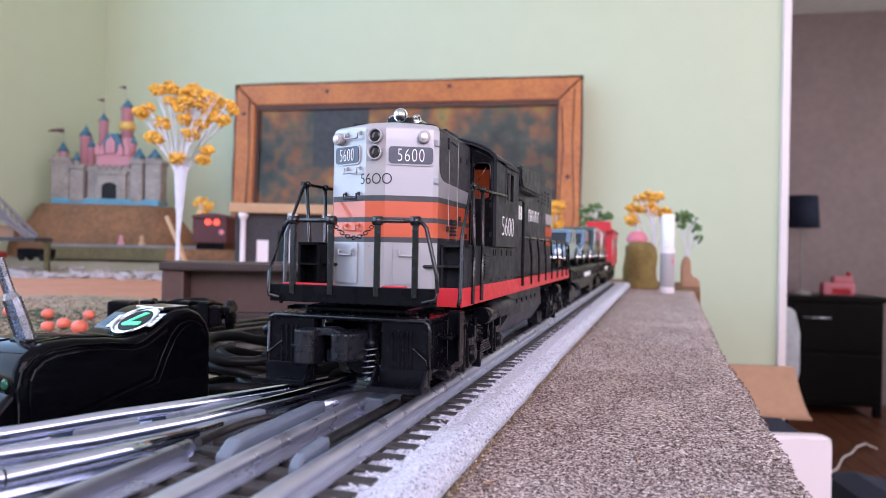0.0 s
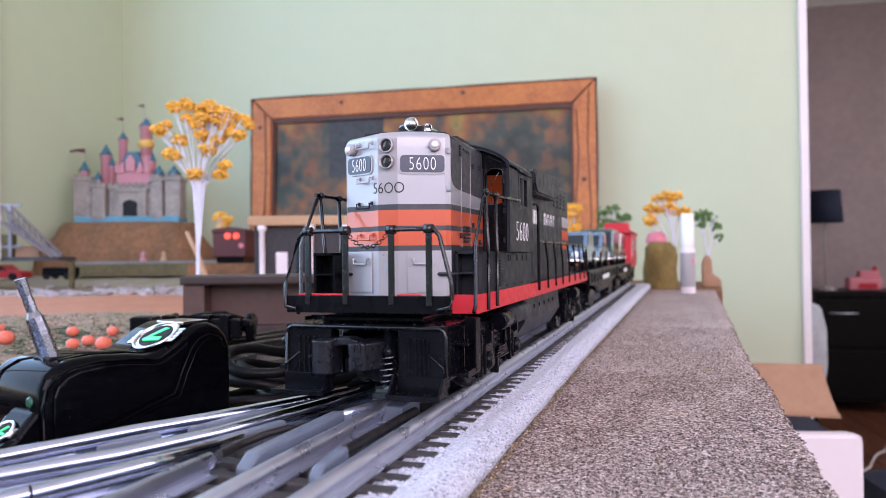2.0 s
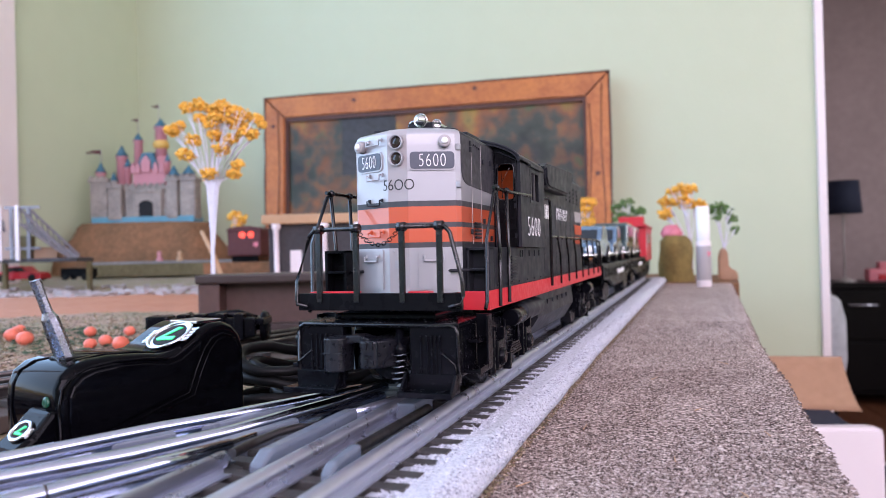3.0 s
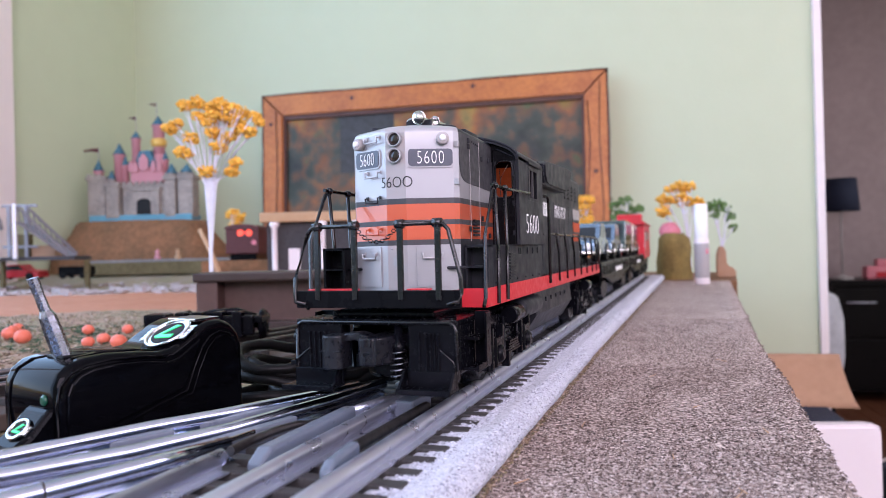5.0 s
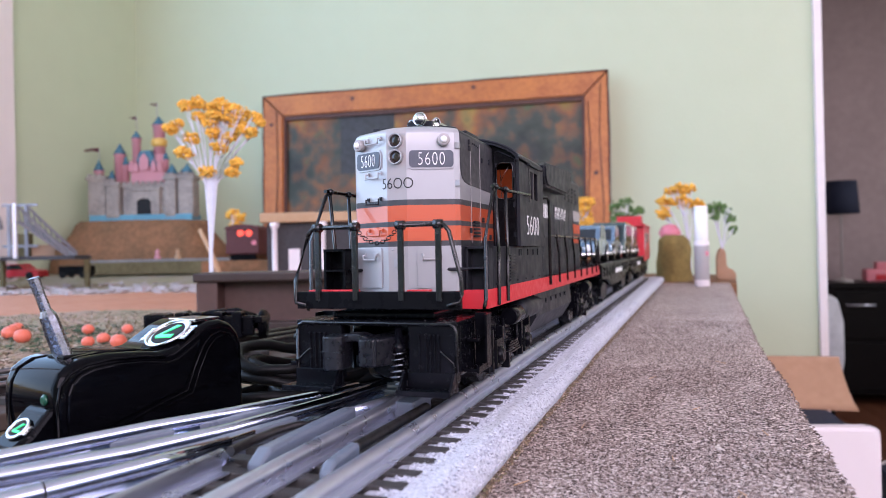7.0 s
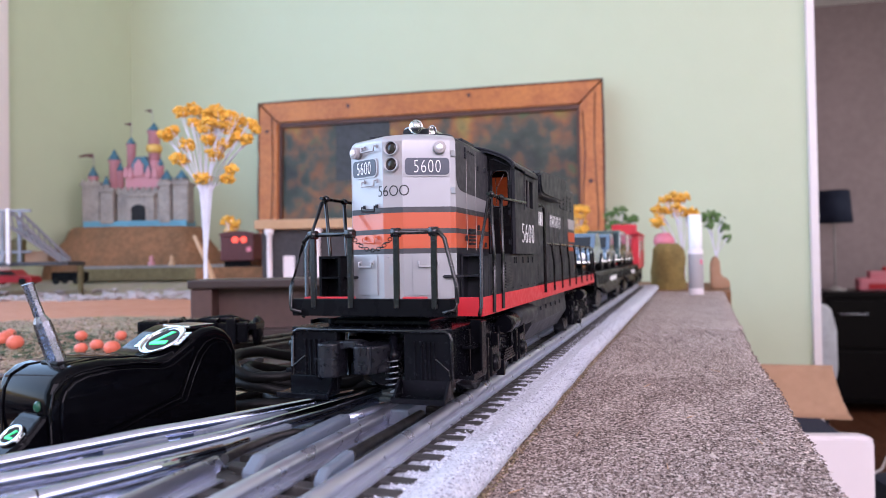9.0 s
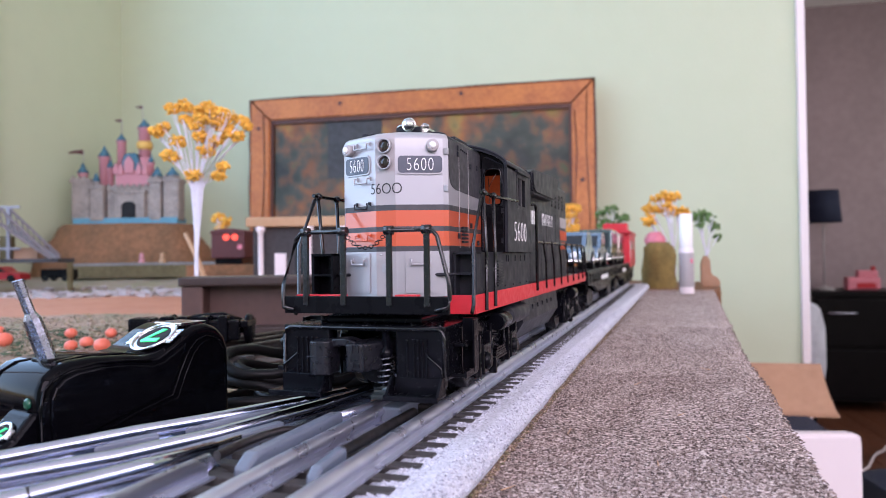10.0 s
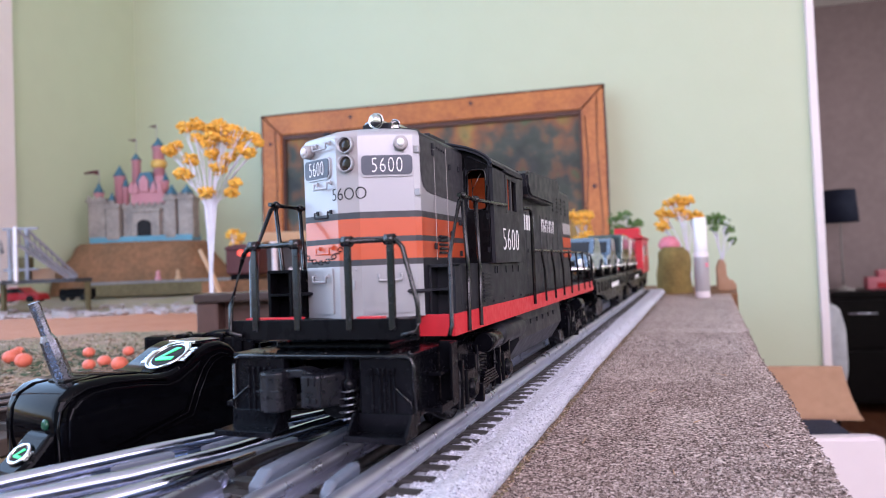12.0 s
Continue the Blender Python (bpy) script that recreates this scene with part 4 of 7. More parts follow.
    # number boards
    for s in (-1, 1):
        m, w = (facet(1.06, 7.47), 1.52) if s > 0 else (mirror_facet(-1.10, 7.52), 1.22)
        rim = part("number_board", plate_bm(w, 0.64, 0.05, 0.16), M["silver"], t, "dark number board with a silver rim", at=m)
        part("panel", plate_bm(w - 0.1, 0.54, 0.075, 0.12), M["numberboard"], rim)
        lettering("number", "5600", 0.60, M["white_ink"], rim, pose(0, -0.0002, 0.078 * CM), 0.01, 0.60 * w / 1.35, 0.012, 1.14)
    num = lettering("nose_number", "56OO", 0.50, M["black_ink"], t, pose(0.0 * CM, 1.79 * CM, 6.70 * CM, 90, 0, 0), 0.004, 0.84, 0.004)
    for v in num.data.vertices:   # wraps round the nose's facets
        v.co.z -= max(0, abs(v.co.x) - 0.0034) * 0.4636
    # grab irons on the left-hand facet
    for z in (8.12, 7.0, 6.17, 5.15):
        part("grab_iron", grab_bm(0.62, 0.13, 0.03), K if 5.5 < z < 6.5 else M["orange"] if z < 5.5 else M["silver"], t, at=mirror_facet(-0.86, z - 0.08, 0.02))
    # battery boxes beside the nose, the left one in the shade-darkened black
    for s in (-1, 1):
        a, b = sorted((1.87 * s, 2.66 * s))
        y0 = 2.95 if s > 0 else 1.75
        bm = box(bm_new(), a, b, y0 + 0.5, 11.6, 3.21, 4.66, 0.04)
        box(bm, *sorted((1.87 * s, 1.95 * s)), y0, y0 + 0.5, 3.21, 4.66, 0.01)
        box(bm, *sorted((2.56 * s, 2.66 * s)), y0, y0 + 0.5, 3.21, 4.66, 0.02)
        box(bm, a, b, y0, y0 + 0.5, 4.58, 4.67, 0.01)
        box(bm, *sorted((1.9 * s, 2.58 * s)), y0 - 0.02, y0 + 0.5, 3.92, 3.99, 0.01)
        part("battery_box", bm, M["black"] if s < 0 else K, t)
        for k in range(9):
            part("vent_slat", box(bm_new(), *sorted((2.64 * s, 2.72 * s)), 5.7, 6.6, 3.42 + 0.11 * k, 3.48 + 0.11 * k, 0.01), K, t)
        bm = bm_new()
        for y in (7.2, 7.5, 8.7, 9.7, 10.6):
            box(bm, *sorted((2.65 * s, 2.70 * s)), y, y + 0.12, 4.30, 4.55, 0.01)
        for y in (3.8, 5.2, 6.9, 8.3, 9.6, 10.9):
            ball(bm, (2.67 * s, y, 3.4), 0.045, sub=1)
        part("latches", bm, K, t)
        bm = tube(bm_new(), [(1.2 * s, 2.35, 3.95), (1.75 * s, 2.3, 3.95), (2.1 * s, 2.5, 3.95)], 0.06, 6)
        part("coupling_rod", bm, K, t)
    # cab
    half = 2.92
    def bow(h, eave, top):
        return [(h * math.cos(a), eave + (top - eave) * math.sin(a) ** 1.15) for a in [math.pi * k / 16 for k in range(17)]]
    roof = bow(half, 7.90, 8.80)
    under = bow(half - 0.1, 7.86, 8.68)
    bm = prism(bm_new(), roof + [(-half, 7.8), (-half + 0.1, 7.8)] + under[::-1] + [(half - 0.1, 7.8), (half, 7.8)], "y", 6.35, 10.95)
    part("cab_roof", bm, K, t)
    # Bulkhead in the darker black, standing for shade under the roof.
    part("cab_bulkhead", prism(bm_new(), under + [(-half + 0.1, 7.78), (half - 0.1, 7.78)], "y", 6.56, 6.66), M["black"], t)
    part("cab_roof_lip", tube(bm_new(), [(x, 6.36, z) for x, z in roof], 0.05, 6), K, t)
    bm = bm_new()
    for s in (-1, 1):
        a, b = sorted((2.80 * s, half * s))
        box(bm, a, b, 6.45, 8.05, 4.66, 8.0)
        box(bm, a, b, 9.72, 10.85, 4.66, 8.0)
        box(bm, a, b, 8.05, 9.72, 4.66, 6.38)
        box(bm, a, b, 8.05, 9.72, 7.72, 8.0)
        # front wall beside the hood, round the door window
        a, b = sorted((1.86 * s, 2.80 * s))
        box(bm, a, b, 6.56, 6.66, 4.66, 6.40)
        box(bm, *sorted((1.86 * s, 2.0 * s)), 6.56, 6.66, 6.40, 7.78)
        box(bm, *sorted((2.66 * s, 2.80 * s)), 6.56, 6.66, 6.40, 7.78)
    for s in (-1, 1):
        for x0, dx in ((2.0, 0.16), (2.66, -0.16)):
            for z0, dz in ((6.40, 0.16), (7.78, -0.16)):
                prism(bm, [(x0 * s, z0), ((x0 + dx) * s, z0), (x0 * s, z0 + dz)], "y", 6.57, 6.65)
    box(bm, -2.79, 2.79, 10.75, 10.85, 4.66, 8.2)
    part("cab_wall", bm, K, t)
    # Thin dark sheets over the front wall paint in its shade.
    for s in (-1, 1):
        part("door_shade_panel", box(bm_new(), *sorted((1.87 * s, 2.79 * s)), 6.545, 6.557, 4.68, 6.39), M["black"], t)
    part("cab_interior", box(bm_new(), -2.6, 2.6, 9.75, 9.85, 5.0, 7.9), M["cab_glow"], t, "cab interior lit dull amber")
    for s in (-1, 1):
        part("door_window_gasket", tube(bm_new(), [(s * x, 6.54, z) for x, z in ((2.08, 6.44), (2.01, 6.56), (2.01, 7.6), (2.08, 7.74), (2.2, 7.77), (2.46, 7.77), (2.6, 7.73), (2.65, 7.6), (2.65, 6.56), (2.6, 6.44), (2.33, 6.41))], 0.035, 6, closed=True), M["rod"], t)
        bm = tube(bm_new(), [(2.2 * s, 6.52, 6.5), (2.2 * s, 6.5, 7.1), (2.5 * s, 6.5, 7.62)], 0.016, 5)
        tube(bm, [(2.2 * s, 6.5, 7.1), (2.17 * s, 6.5, 7.5)], 0.014, 5)
        part("wiper", bm, M["chrome"], t)
        bm = tube(bm_new(), [(1.93 * s, 6.54, 4.7), (1.93 * s, 6.54, 8.2), (2.1 * s, 6.54, 8.22), (2.74 * s, 6.54, 7.9), (2.74 * s, 6.54, 4.7)], 0.03, 5)
        for z in (5.1, 6.2, 7.3):
            box(bm, 2.70 * s - 0.05, 2.70 * s + 0.05, 6.48, 6.56, z - 0.09, z + 0.09)
        part("door_frame", bm, K, t)
        wdw = part("cab_window", bm_frame(2.94 * s, 8.05, 9.72, 6.38, 7.72), K, t)
        part("mullion", box(bm_new(), *sorted((2.86 * s, 2.93 * s)), 8.82, 8.98, 6.38, 7.72), M["charcoal"], wdw)
        part("mullion", box(bm_new(), *sorted((2.86 * s, 2.91 * s)), 8.32, 8.42, 6.50, 7.6), M["charcoal"], wdw)
        part("rain_strip", box(bm_new(), *sorted((2.90 * s, 3.02 * s)), 7.85, 10.1, 7.78, 7.86, 0.02), K, t)
    lettering("cab_number", "5600", 1.12, M["white_ink"], t, pose(2.928 * CM, 8.65 * CM, 5.42 * CM, 90, 0, 90), 0.006, 0.98, 0.02, 1.12)
    # long hood
    bm = bm_new()
    prof = [(1.85, 3.2), (1.85, 8.70), (1.75, 8.86), (1.4, 8.95), (0, 9.02), (-1.4, 8.95), (-1.75, 8.86), (-1.85, 8.70), (-1.85, 3.2)]
    prism(bm, [(x, z - 0.2 if z > 8 else z) for x, z in prof], "y", 10.9, 21.8)
    prism(bm, prof, "y", 21.8, 28.7)
    part("long_hood", bm, K, t)
    bm = bm_new()
    prism(bm, [(14.3, 8.55), (14.4, 8.0), (14.7, 7.66), (15.2, 7.55), (20.4, 7.57), (21.0, 7.75), (22.2, 8.5), (22.4, 8.9), (21.9, 9.04), (14.7, 8.72)], "x", -2.4, 2.4)
    bmesh.ops.bevel(bm, geom=[e for e in bm.edges if abs(e.verts[0].co.x - e.verts[1].co.x) < 0.1], offset=0.10, segments=2, affect="EDGES")
    part("dynamic_brake_blister", bm, K, t)
    for s in (-1, 1):
        for k in range(9):
            part("louvre", box(bm_new(), *sorted((1.85 * s, 1.90 * s)), 12.6, 13.9, 5.4 + 0.25 * k, 5.52 + 0.25 * k, 0.01), K, t)
        for j in range(4):
            for k in range(4):
                part("louvre", box(bm_new(), *sorted((1.85 * s, 1.89 * s)), 22.9 + 1.35 * j, 23.95 + 1.35 * j, 7.45 + 0.25 * k, 7.6 + 0.25 * k), K, t)
        for k in range(9):
            y = 14.3 + 1.65 * k
            part("door_seam", tube(bm_new(), [(1.86 * s, y, 3.4), (1.86 * s, y, 7.0)], 0.018, 4), M["charcoal"], t)
            part("door_latch", box(bm_new(), *sorted((1.85 * s, 1.91 * s)), y + 0.15, y + 0.35, 5.1, 5.3, 0.02), K, t)
        # lettering of the railway's name as plain bars
        bm = bm_new()
        for y, w in ((15.4, 0.4), (16.0, 0.4), (16.6, 0.35), (17.15, 0.45)):
            box(bm, *sorted((1.855 * s, 1.87 * s)), y, y + w, 6.15, 6.85)
        part("name_bar", bm, M["white_ink"], t, "short white bars of lettering")
        bm = bm_new()
        for k in range(7):
            w = 0.36 if k not in (3, 5) else 0.16
            y = 19.6 + 0.52 * k
            box(bm, *sorted((1.855 * s, 1.87 * s)), y, y + w * 0.4, 6.2, 6.85)
            box(bm, *sorted((1.855 * s, 1.87 * s)), y + w * 0.4, y + w, 6.68 - 0.3 * (k % 2), 6.85 - 0.3 * (k % 2))
        part("name_bar", bm, M["white_ink"], t, "short white bars of lettering")
        for z0, z1, mm in ((6.3, 6.95, M["grey_paint"]), (5.5, 6.1, M["orange_matt"]), (4.9, 5.35, M["orange_matt"])):
            part("end_band", prism(bm_new(), [(26.1, z0), (28.7, z0), (28.7, z1), (25.8, z1)], "x", *sorted((1.855 * s, 1.875 * s))), mm, t)
    # roof gear: horn cluster and caps
    bm = lathe(bm_new(), [(0.10, 1.3), (0.11, 0.4), (0.18, 0.12), (0.25, -0.02), (0.22, -0.03), (0.14, 0.1), (0.03, 0.3)], (0.26, 3.3, 9.0), "y", 20)
    ball(bm, (0.26, 3.24, 9.0), 0.19)
    part("horn", bm, M["chrome"], t, "polished metal horn bell")
    for x in (-0.20, 0.68):
        bm = lathe(bm_new(), [(0.07, 1.0), (0.08, 0.3), (0.12, 0.08), (0.17, 0.0), (0.15, 0.04), (0.03, 0.2)], (x, 3.7, 8.93), "y", 16)
        part("horn", bm, M["chrome"], t)
    bm = box(bm_new(), -0.55, 1.0, 3.2, 3.7, 8.60, 8.72, 0.03)
    box(bm, -0.25, 0.65, 3.4, 3.55, 8.6, 8.95, 0.03)
    lathe(bm, [(0.42, 8.6), (0.42, 8.72), (0.34, 8.76)], (0.95, 3.9, 0), "z", 16)
    for x in (-1.2, -0.9, -0.6):
        box(bm, x, x + 0.2, 2.7, 3.0, 8.55, 8.68, 0.02)
    box(bm, 1.15, 1.7, 3.9, 5.4, 8.45, 8.62, 0.04)
    part("roof_gear", bm, K, t)
    # front handrails and chain
    R = 0.065
    for x in (-1.85, -0.61, 0.86, 2.02):
        bm = box(bm_new(), x - 0.085, x + 0.085, -0.10, 0.02, 3.1, 5.24, 0.02)
        lathe(bm, [(0.14, -0.13), (0.14, 0.13)], (x, -0.04, 5.30), "x", 10)
        part("stanchion", bm, M["rod"], t)
    for a, b, end in ((-1.85, -0.61, -2.62), (2.02, 0.86, 2.68)):
        s = 1 if end > 0 else -1
        pts = [(b, -0.04, 5.30), (a, -0.04, 5.30), (a + 0.18 * s, -0.04, 5.26), (a + 0.32 * s, -0.04, 5.1), (end + 0.0 * s, -0.05, 3.75), (end + 0.02 * s, -0.06, 3.3), (end - 0.03 * s, -0.1, 3.05), (end - 0.4 * s, -0.12, 2.98)]
        part("handrail", tube(bm_new(), pts, R, 8), M["rod"], t)
    bm = bm_new()
    for k in range(15):
        u = k / 14
        x, z = -0.52 + 1.3 * u, 5.22 - 0.42 * (1 - (2 * u - 1) ** 2)
        c, w = Vector((x, -0.08, z)), 0.055
        a = [(math.cos(q) * 0.07, math.sin(q) * w) for q in [0, 1.05, 2.09, 3.14, 4.19, 5.24]]
        tube(bm, [c + (Vector((p, 0, q)) if k % 2 else Vector((p, q, 0))) for p, q in a], 0.018, 4, closed=True)
    part("chain", bm, M["rod"], t)
    # step handrails and side rails
    for s in (-1, 1):
        x, q = 2.74 * s, 0.0 if s > 0 else 1.2
        part("step_rail", tube(bm_new(), [(x, 2.05 - q, 2.75), (x, 2.25 - q, 3.0), (x, 2.3 - q, 4.9), (x, 3.35 - q, 6.45), (x, 3.7 - q, 6.62)], R, 8), M["rod"], t)
        part("step_rail", tube(bm_new(), [(x, 3.85 - q, 2.7), (x, 3.95 - q, 4.5), (x, 3.6 - q, 6.6)], R, 8), M["rod"], t)
        part("step_rail", tube(bm_new(), [(x, 5.1 - q, 2.75), (x, 5.15 - q, 4.5), (x, 5.0 - q, 6.6)], R, 8), M["rod"], t)
        bm = tube(bm_new(), [(x, 3.3 - q, 6.62), (x, 5.2, 6.62), (3.02 * s, 7.7, 6.62)], R, 8)
        for y in (3.65 - q, 5.0 - q):
            ball(bm, (x, y, 6.62), 0.13, sub=2)
        part("step_rail", bm, M["rod"], t)
        part("side_rail", tube(bm_new(), [(1.9 * s, 12.0, 6.85), (x, 12.6, 6.85), (x, 13.0, 6.75), (x, 13.1, 6.4), (x, 13.15, 2.9)], R * 1.1, 8), M["rod"], t)
        bm = tube(bm_new(), [(x, 13.15, 5.15), (x, 30.6, 5.12), (x, 31.4, 4.9), (x, 31.9, 4.2), (x, 32.0, 3.0)], R * 0.9, 8)
        part("side_rail", bm, M["rod"], t)
        for y in (14.9, 17.3, 19.8, 22.3, 24.8, 27.3, 29.6):
            bm = tube(bm_new(), [(x, y, 5.15), (x + 0.03 * s, y + 0.45, 4.2), (x, y + 0.75, 2.9)], R * 0.8, 6)
            ball(bm, (x, y, 5.15), 0.1, sub=1)
            part("stanchion", bm, M["rod"], t)
    # fuel tank and air tanks
    bm = prism(bm_new(), [(-2.35, 2.7), (-2.45, 1.6), (-1.9, 0.75), (1.9, 0.75), (2.45, 1.6), (2.35, 2.7)], "y", 11.2, 20.8)
    for s in (-1, 1):
        for k in range(6):
            box(bm, *sorted((2.38 * s, 2.46 * s)), 12.2 + 1.3 * k, 12.8 + 1.3 * k, 2.05, 2.25)
    part("fuel_tank", bm, K, t)
    for s in (-1, 1):
        part("air_tank", lathe(bm_new(), [(0.1, 8.2), (0.38, 8.35), (0.42, 8.6), (0.42, 11.6), (0.38, 11.8), (0.1, 11.95)], (2.25 * s, 0, 2.1), "y", 16), K, t)
    # trucks, wheels, pilots
    for y0, y1 in ((3.2, 9.4), (22.6, 28.8)):
        bm = bm_new()
        for s in (-1, 1):
            truck_sideframe(bm, s, y0, y1)
        box(bm, -2.0, 2.0, y0 + 0.4, y1 - 0.4, 1.2, 2.3)
        part("truck", bm, C, t)
        for y in (y0 + 1.1, y1 - 1.1):
            w = part("wheelset", wheel_bm(), C, t)
            w.location = (0, y * CM, 1.06 * CM)
            LOCO_WHEELS.append(w)
    # pilot: two cast plates beside the coupler opening, under a rimmed deck
    x0, x1 = -2.76, 2.42
    part("pilot_plate", box(bm_new(), x0, -1.25, 0.25, 0.55, 0.72, 2.4, 0.05), C, t)
    part("pilot_plate", box(bm_new(), 0.92, x1, 0.25, 0.55, 0.72, 2.4, 0.05), C, t)
    bm = box(bm_new(), x0 - 0.02, x1 + 0.02, 0.2, 3.4, 2.34, 2.5, 0.05)
    part("pilot_deck", bm, C, t, "black cast pilot deck")
    part("pilot_side", box(bm_new(), x1 - 0.3, x1, 0.56, 3.2, 0.9, 2.33, 0.04), C, t)
    part("pilot_side", box(bm_new(), x0, x0 + 0.3, 0.56, 3.2, 0.9, 2.33, 0.04), C, t)
    # Black filler added so the gap under the end plate stays dark.
    part("gap_filler", box(bm_new(), -1.9, 1.5, 0.9, 3.2, 2.51, 2.70, 0.06), C, t)
    rim = [(x0, 0.22, 1.05), (x0, 0.2, 2.2), (x0 + 0.06, 0.2, 2.36), (x0 + 0.2, 0.2, 2.43), (x1 - 0.2, 0.2, 2.43), (x1 - 0.06, 0.2, 2.36), (x1, 0.2, 2.2), (x1, 0.22, 1.05)]
    part("pilot_rim", tube(bm_new(), rim, 0.055, 8), M["rod"], t, "raised glossy rim")
    bm = bm_new()
    for x in (-2.0, -0.8, -0.1, 0.02, 1.35, 1.95, 2.2):
        ball(bm, (x, 0.5 if abs(x) > 1 else 0.2, 2.5), 0.035, sub=1)
    part("rivets", bm, M["rod"], t)
    for xs in ((-2.32, -2.15, -1.98, -1.80, -1.62), (1.28, 1.49, 1.62, 1.75, 1.88)):
        for x in xs:
            bm = tube(bm_new(), [(x, 0.23, 1.0), (x, 0.23, 2.05)], 0.032, 6)
            ball(bm, (x, 0.2, 2.1), 0.045, sub=1)
            box(bm, x - 0.055, x + 0.015, 0.18, 0.25, 1.98, 2.13)
            part("rib", bm, C, t)
    for pts in ([(1.95, 0.2, 1.62), (2.02, 0.16, 1.58), (2.34, 0.14, 1.32), (2.4, 0.2, 0.95)], [(-2.32, 0.2, 1.62), (-2.4, 0.16, 1.56), (-2.72, 0.14, 1.3), (-2.84, 0.16, 1.22)]):
        bm = tube(bm_new(), pts, 0.022, 6)
        ball(bm, pts[0], 0.04, sub=1)
        part("lift_lever", bm, M["rod"], t)
    part("lever_bracket", box(bm_new(), -2.95, -2.74, 0.1, 0.5, 1.1, 1.24, 0.03), C, t)
    # footboards: a tread with a raised back and triangular cheeks
    for a, b, cheeks in ((-2.95, -1.2, (-1.3,)), (0.78, 2.42, (0.8, 2.34))):
        bm = box(bm_new(), a, b, -0.42, 0.35, 0.50, 0.58, 0.02)
        box(bm, a, b, -0.46, -0.38, 0.44, 0.60, 0.02)
        box(bm, a + 0.12, b, 0.18, 0.30, 0.56, 1.02, 0.02)
        for c in cheeks:
            prism(bm, [(-0.42, 0.52), (0.28, 0.52), (0.28, 1.06), (0.05, 1.04)], "x", c, c + 0.07)
        part("pilot_step", bm, C, t)
    # corner steps, seen beside the pilot
    for s in (1, -1):
        bm = box(bm_new(), *sorted((2.44 * s, 2.90 * s)), 2.0, 2.1, 0.95, 2.62, 0.02)
        box(bm, *sorted((2.84 * s, 2.92 * s)), 0.75, 2.05, 0.95, 1.15, 0.02)
        box(bm, *sorted((2.44 * s, 2.90 * s)), 0.75, 2.05, 0.98, 1.08, 0.02)
        box(bm, *sorted((2.44 * s, 2.80 * s)), 1.1, 2.05, 1.82, 1.92, 0.02)
        box(bm, *sorted((2.86 * s, 2.93 * s)), 1.6, 2.1, 1.0, 2.60, 0.02)
        part("side_step", bm, C, t)
    # knuckle coupler: hooked jaw, bridge and ribbed head on a shank
    W = M["coupler_metal"]
    jaw = [(-1.62, -0.30), (-1.52, -0.44), (-1.3, -0.5), (-1.04, -0.46), (-0.94, -0.34), (-0.94, 0.35), (-1.1, 0.55), (-1.45, 0.5), (-1.62, 0.2)]
    bm = prism(bm_new(), jaw, "z", 1.08, 2.08)
    bmesh.ops.bevel(bm, geom=list(bm.edges), offset=0.05, segments=2, affect="EDGES", profile=0.5)
    box(bm, -1.63, -0.93, -0.49, 0.2, 1.60, 1.64, 0.01)
    part("coupler_jaw", bm, W, t, "worn hooked knuckle")
    bm = prism(bm_new(), [(-1.15, 1.98), (-0.95, 2.12), (-0.55, 2.14), (-0.2, 2.04), (-0.35, 1.86), (-0.65, 1.92), (-1.0, 1.86)], "y", -0.12, 0.5)
    bmesh.ops.bevel(bm, geom=list(bm.edges), offset=0.04, segments=2, affect="EDGES", profile=0.5)
    part("coupler_bridge", bm, W, t)
    head = [(-0.43, -0.34), (-0.30, -0.42), (0.10, -0.38), (0.35, 0.1), (0.62, 0.75), (0.62, 2.4), (-0.25, 2.4), (-0.43, 0.6)]
    bm = prism(bm_new(), head, "z", 1.2, 2.02)
    bmesh.ops.bevel(bm, geom=list(bm.edges), offset=0.07, segments=3, affect="EDGES", profile=0.5)
    for x in (-0.18, 0.0):
        box(bm, x - 0.035, x + 0.035, -0.46, -0.36, 1.76, 1.98, 0.01)
        box(bm, x - 0.055, x + 0.055, -0.45, -0.36, 1.34, 1.46, 0.01)
    box(bm, 0.10, 0.16, -0.36, -0.30, 1.24, 1.98, 0.01)
    part("coupler", bm, W, t, "chunky dark knuckle coupler")
    bm = lathe(bm_new(), [(0.52, 0.62), (0.60, 0.8), (0.60, 1.15), (0.52, 1.2)], (0.05, 0, 1.3), "y", 20)
    part("draft_gear", bm, C, t)
    # Dark backing added to keep the coupler opening black.
    part("opening_backing", box(bm_new(), -1.4, 1.1, 1.9, 2.1, 0.8, 2.3), C, t)
    pts = [(0.53 + 0.24 * math.cos(a * 0.5), 0.42 + 0.24 * math.sin(a * 0.5), 0.72 + 0.0135 * a) for a in range(0, 64)]
    part("spring", tube(bm_new(), pts, 0.024, 6), M["lever"], t, "bright coil spring")
    bm = lathe(bm_new(), [(0.13, 0.7), (0.13, 1.5), (0.22, 1.52), (0.22, 1.8), (0.12, 1.84), (0.12, 2.35)], (0.53, 0.45, 0), "z", 12)
    tube(bm, [(0.32, 0.3, 1.5), (0.30, 0.26, 1.75), (0.34, 0.3, 1.95)], 0.02, 5)
    part("spring_post", bm, C, t)
    return t


def bm_frame(x, y0, y1, z0, z1, w=0.12):
    bm = bm_new()
    a, b = sorted((x, x * 0.985))
    box(bm, a, b, y0, y1, z0, z0 + w)
    box(bm, a, b, y0, y1, z1 - w, z1)
    box(bm, a, b, y0, y0 + w, z0 + w, z1 - w)
    box(bm, a, b, y1 - w, y1, z0 + w, z1 - w)
    return bm


LOCO = build_loco()

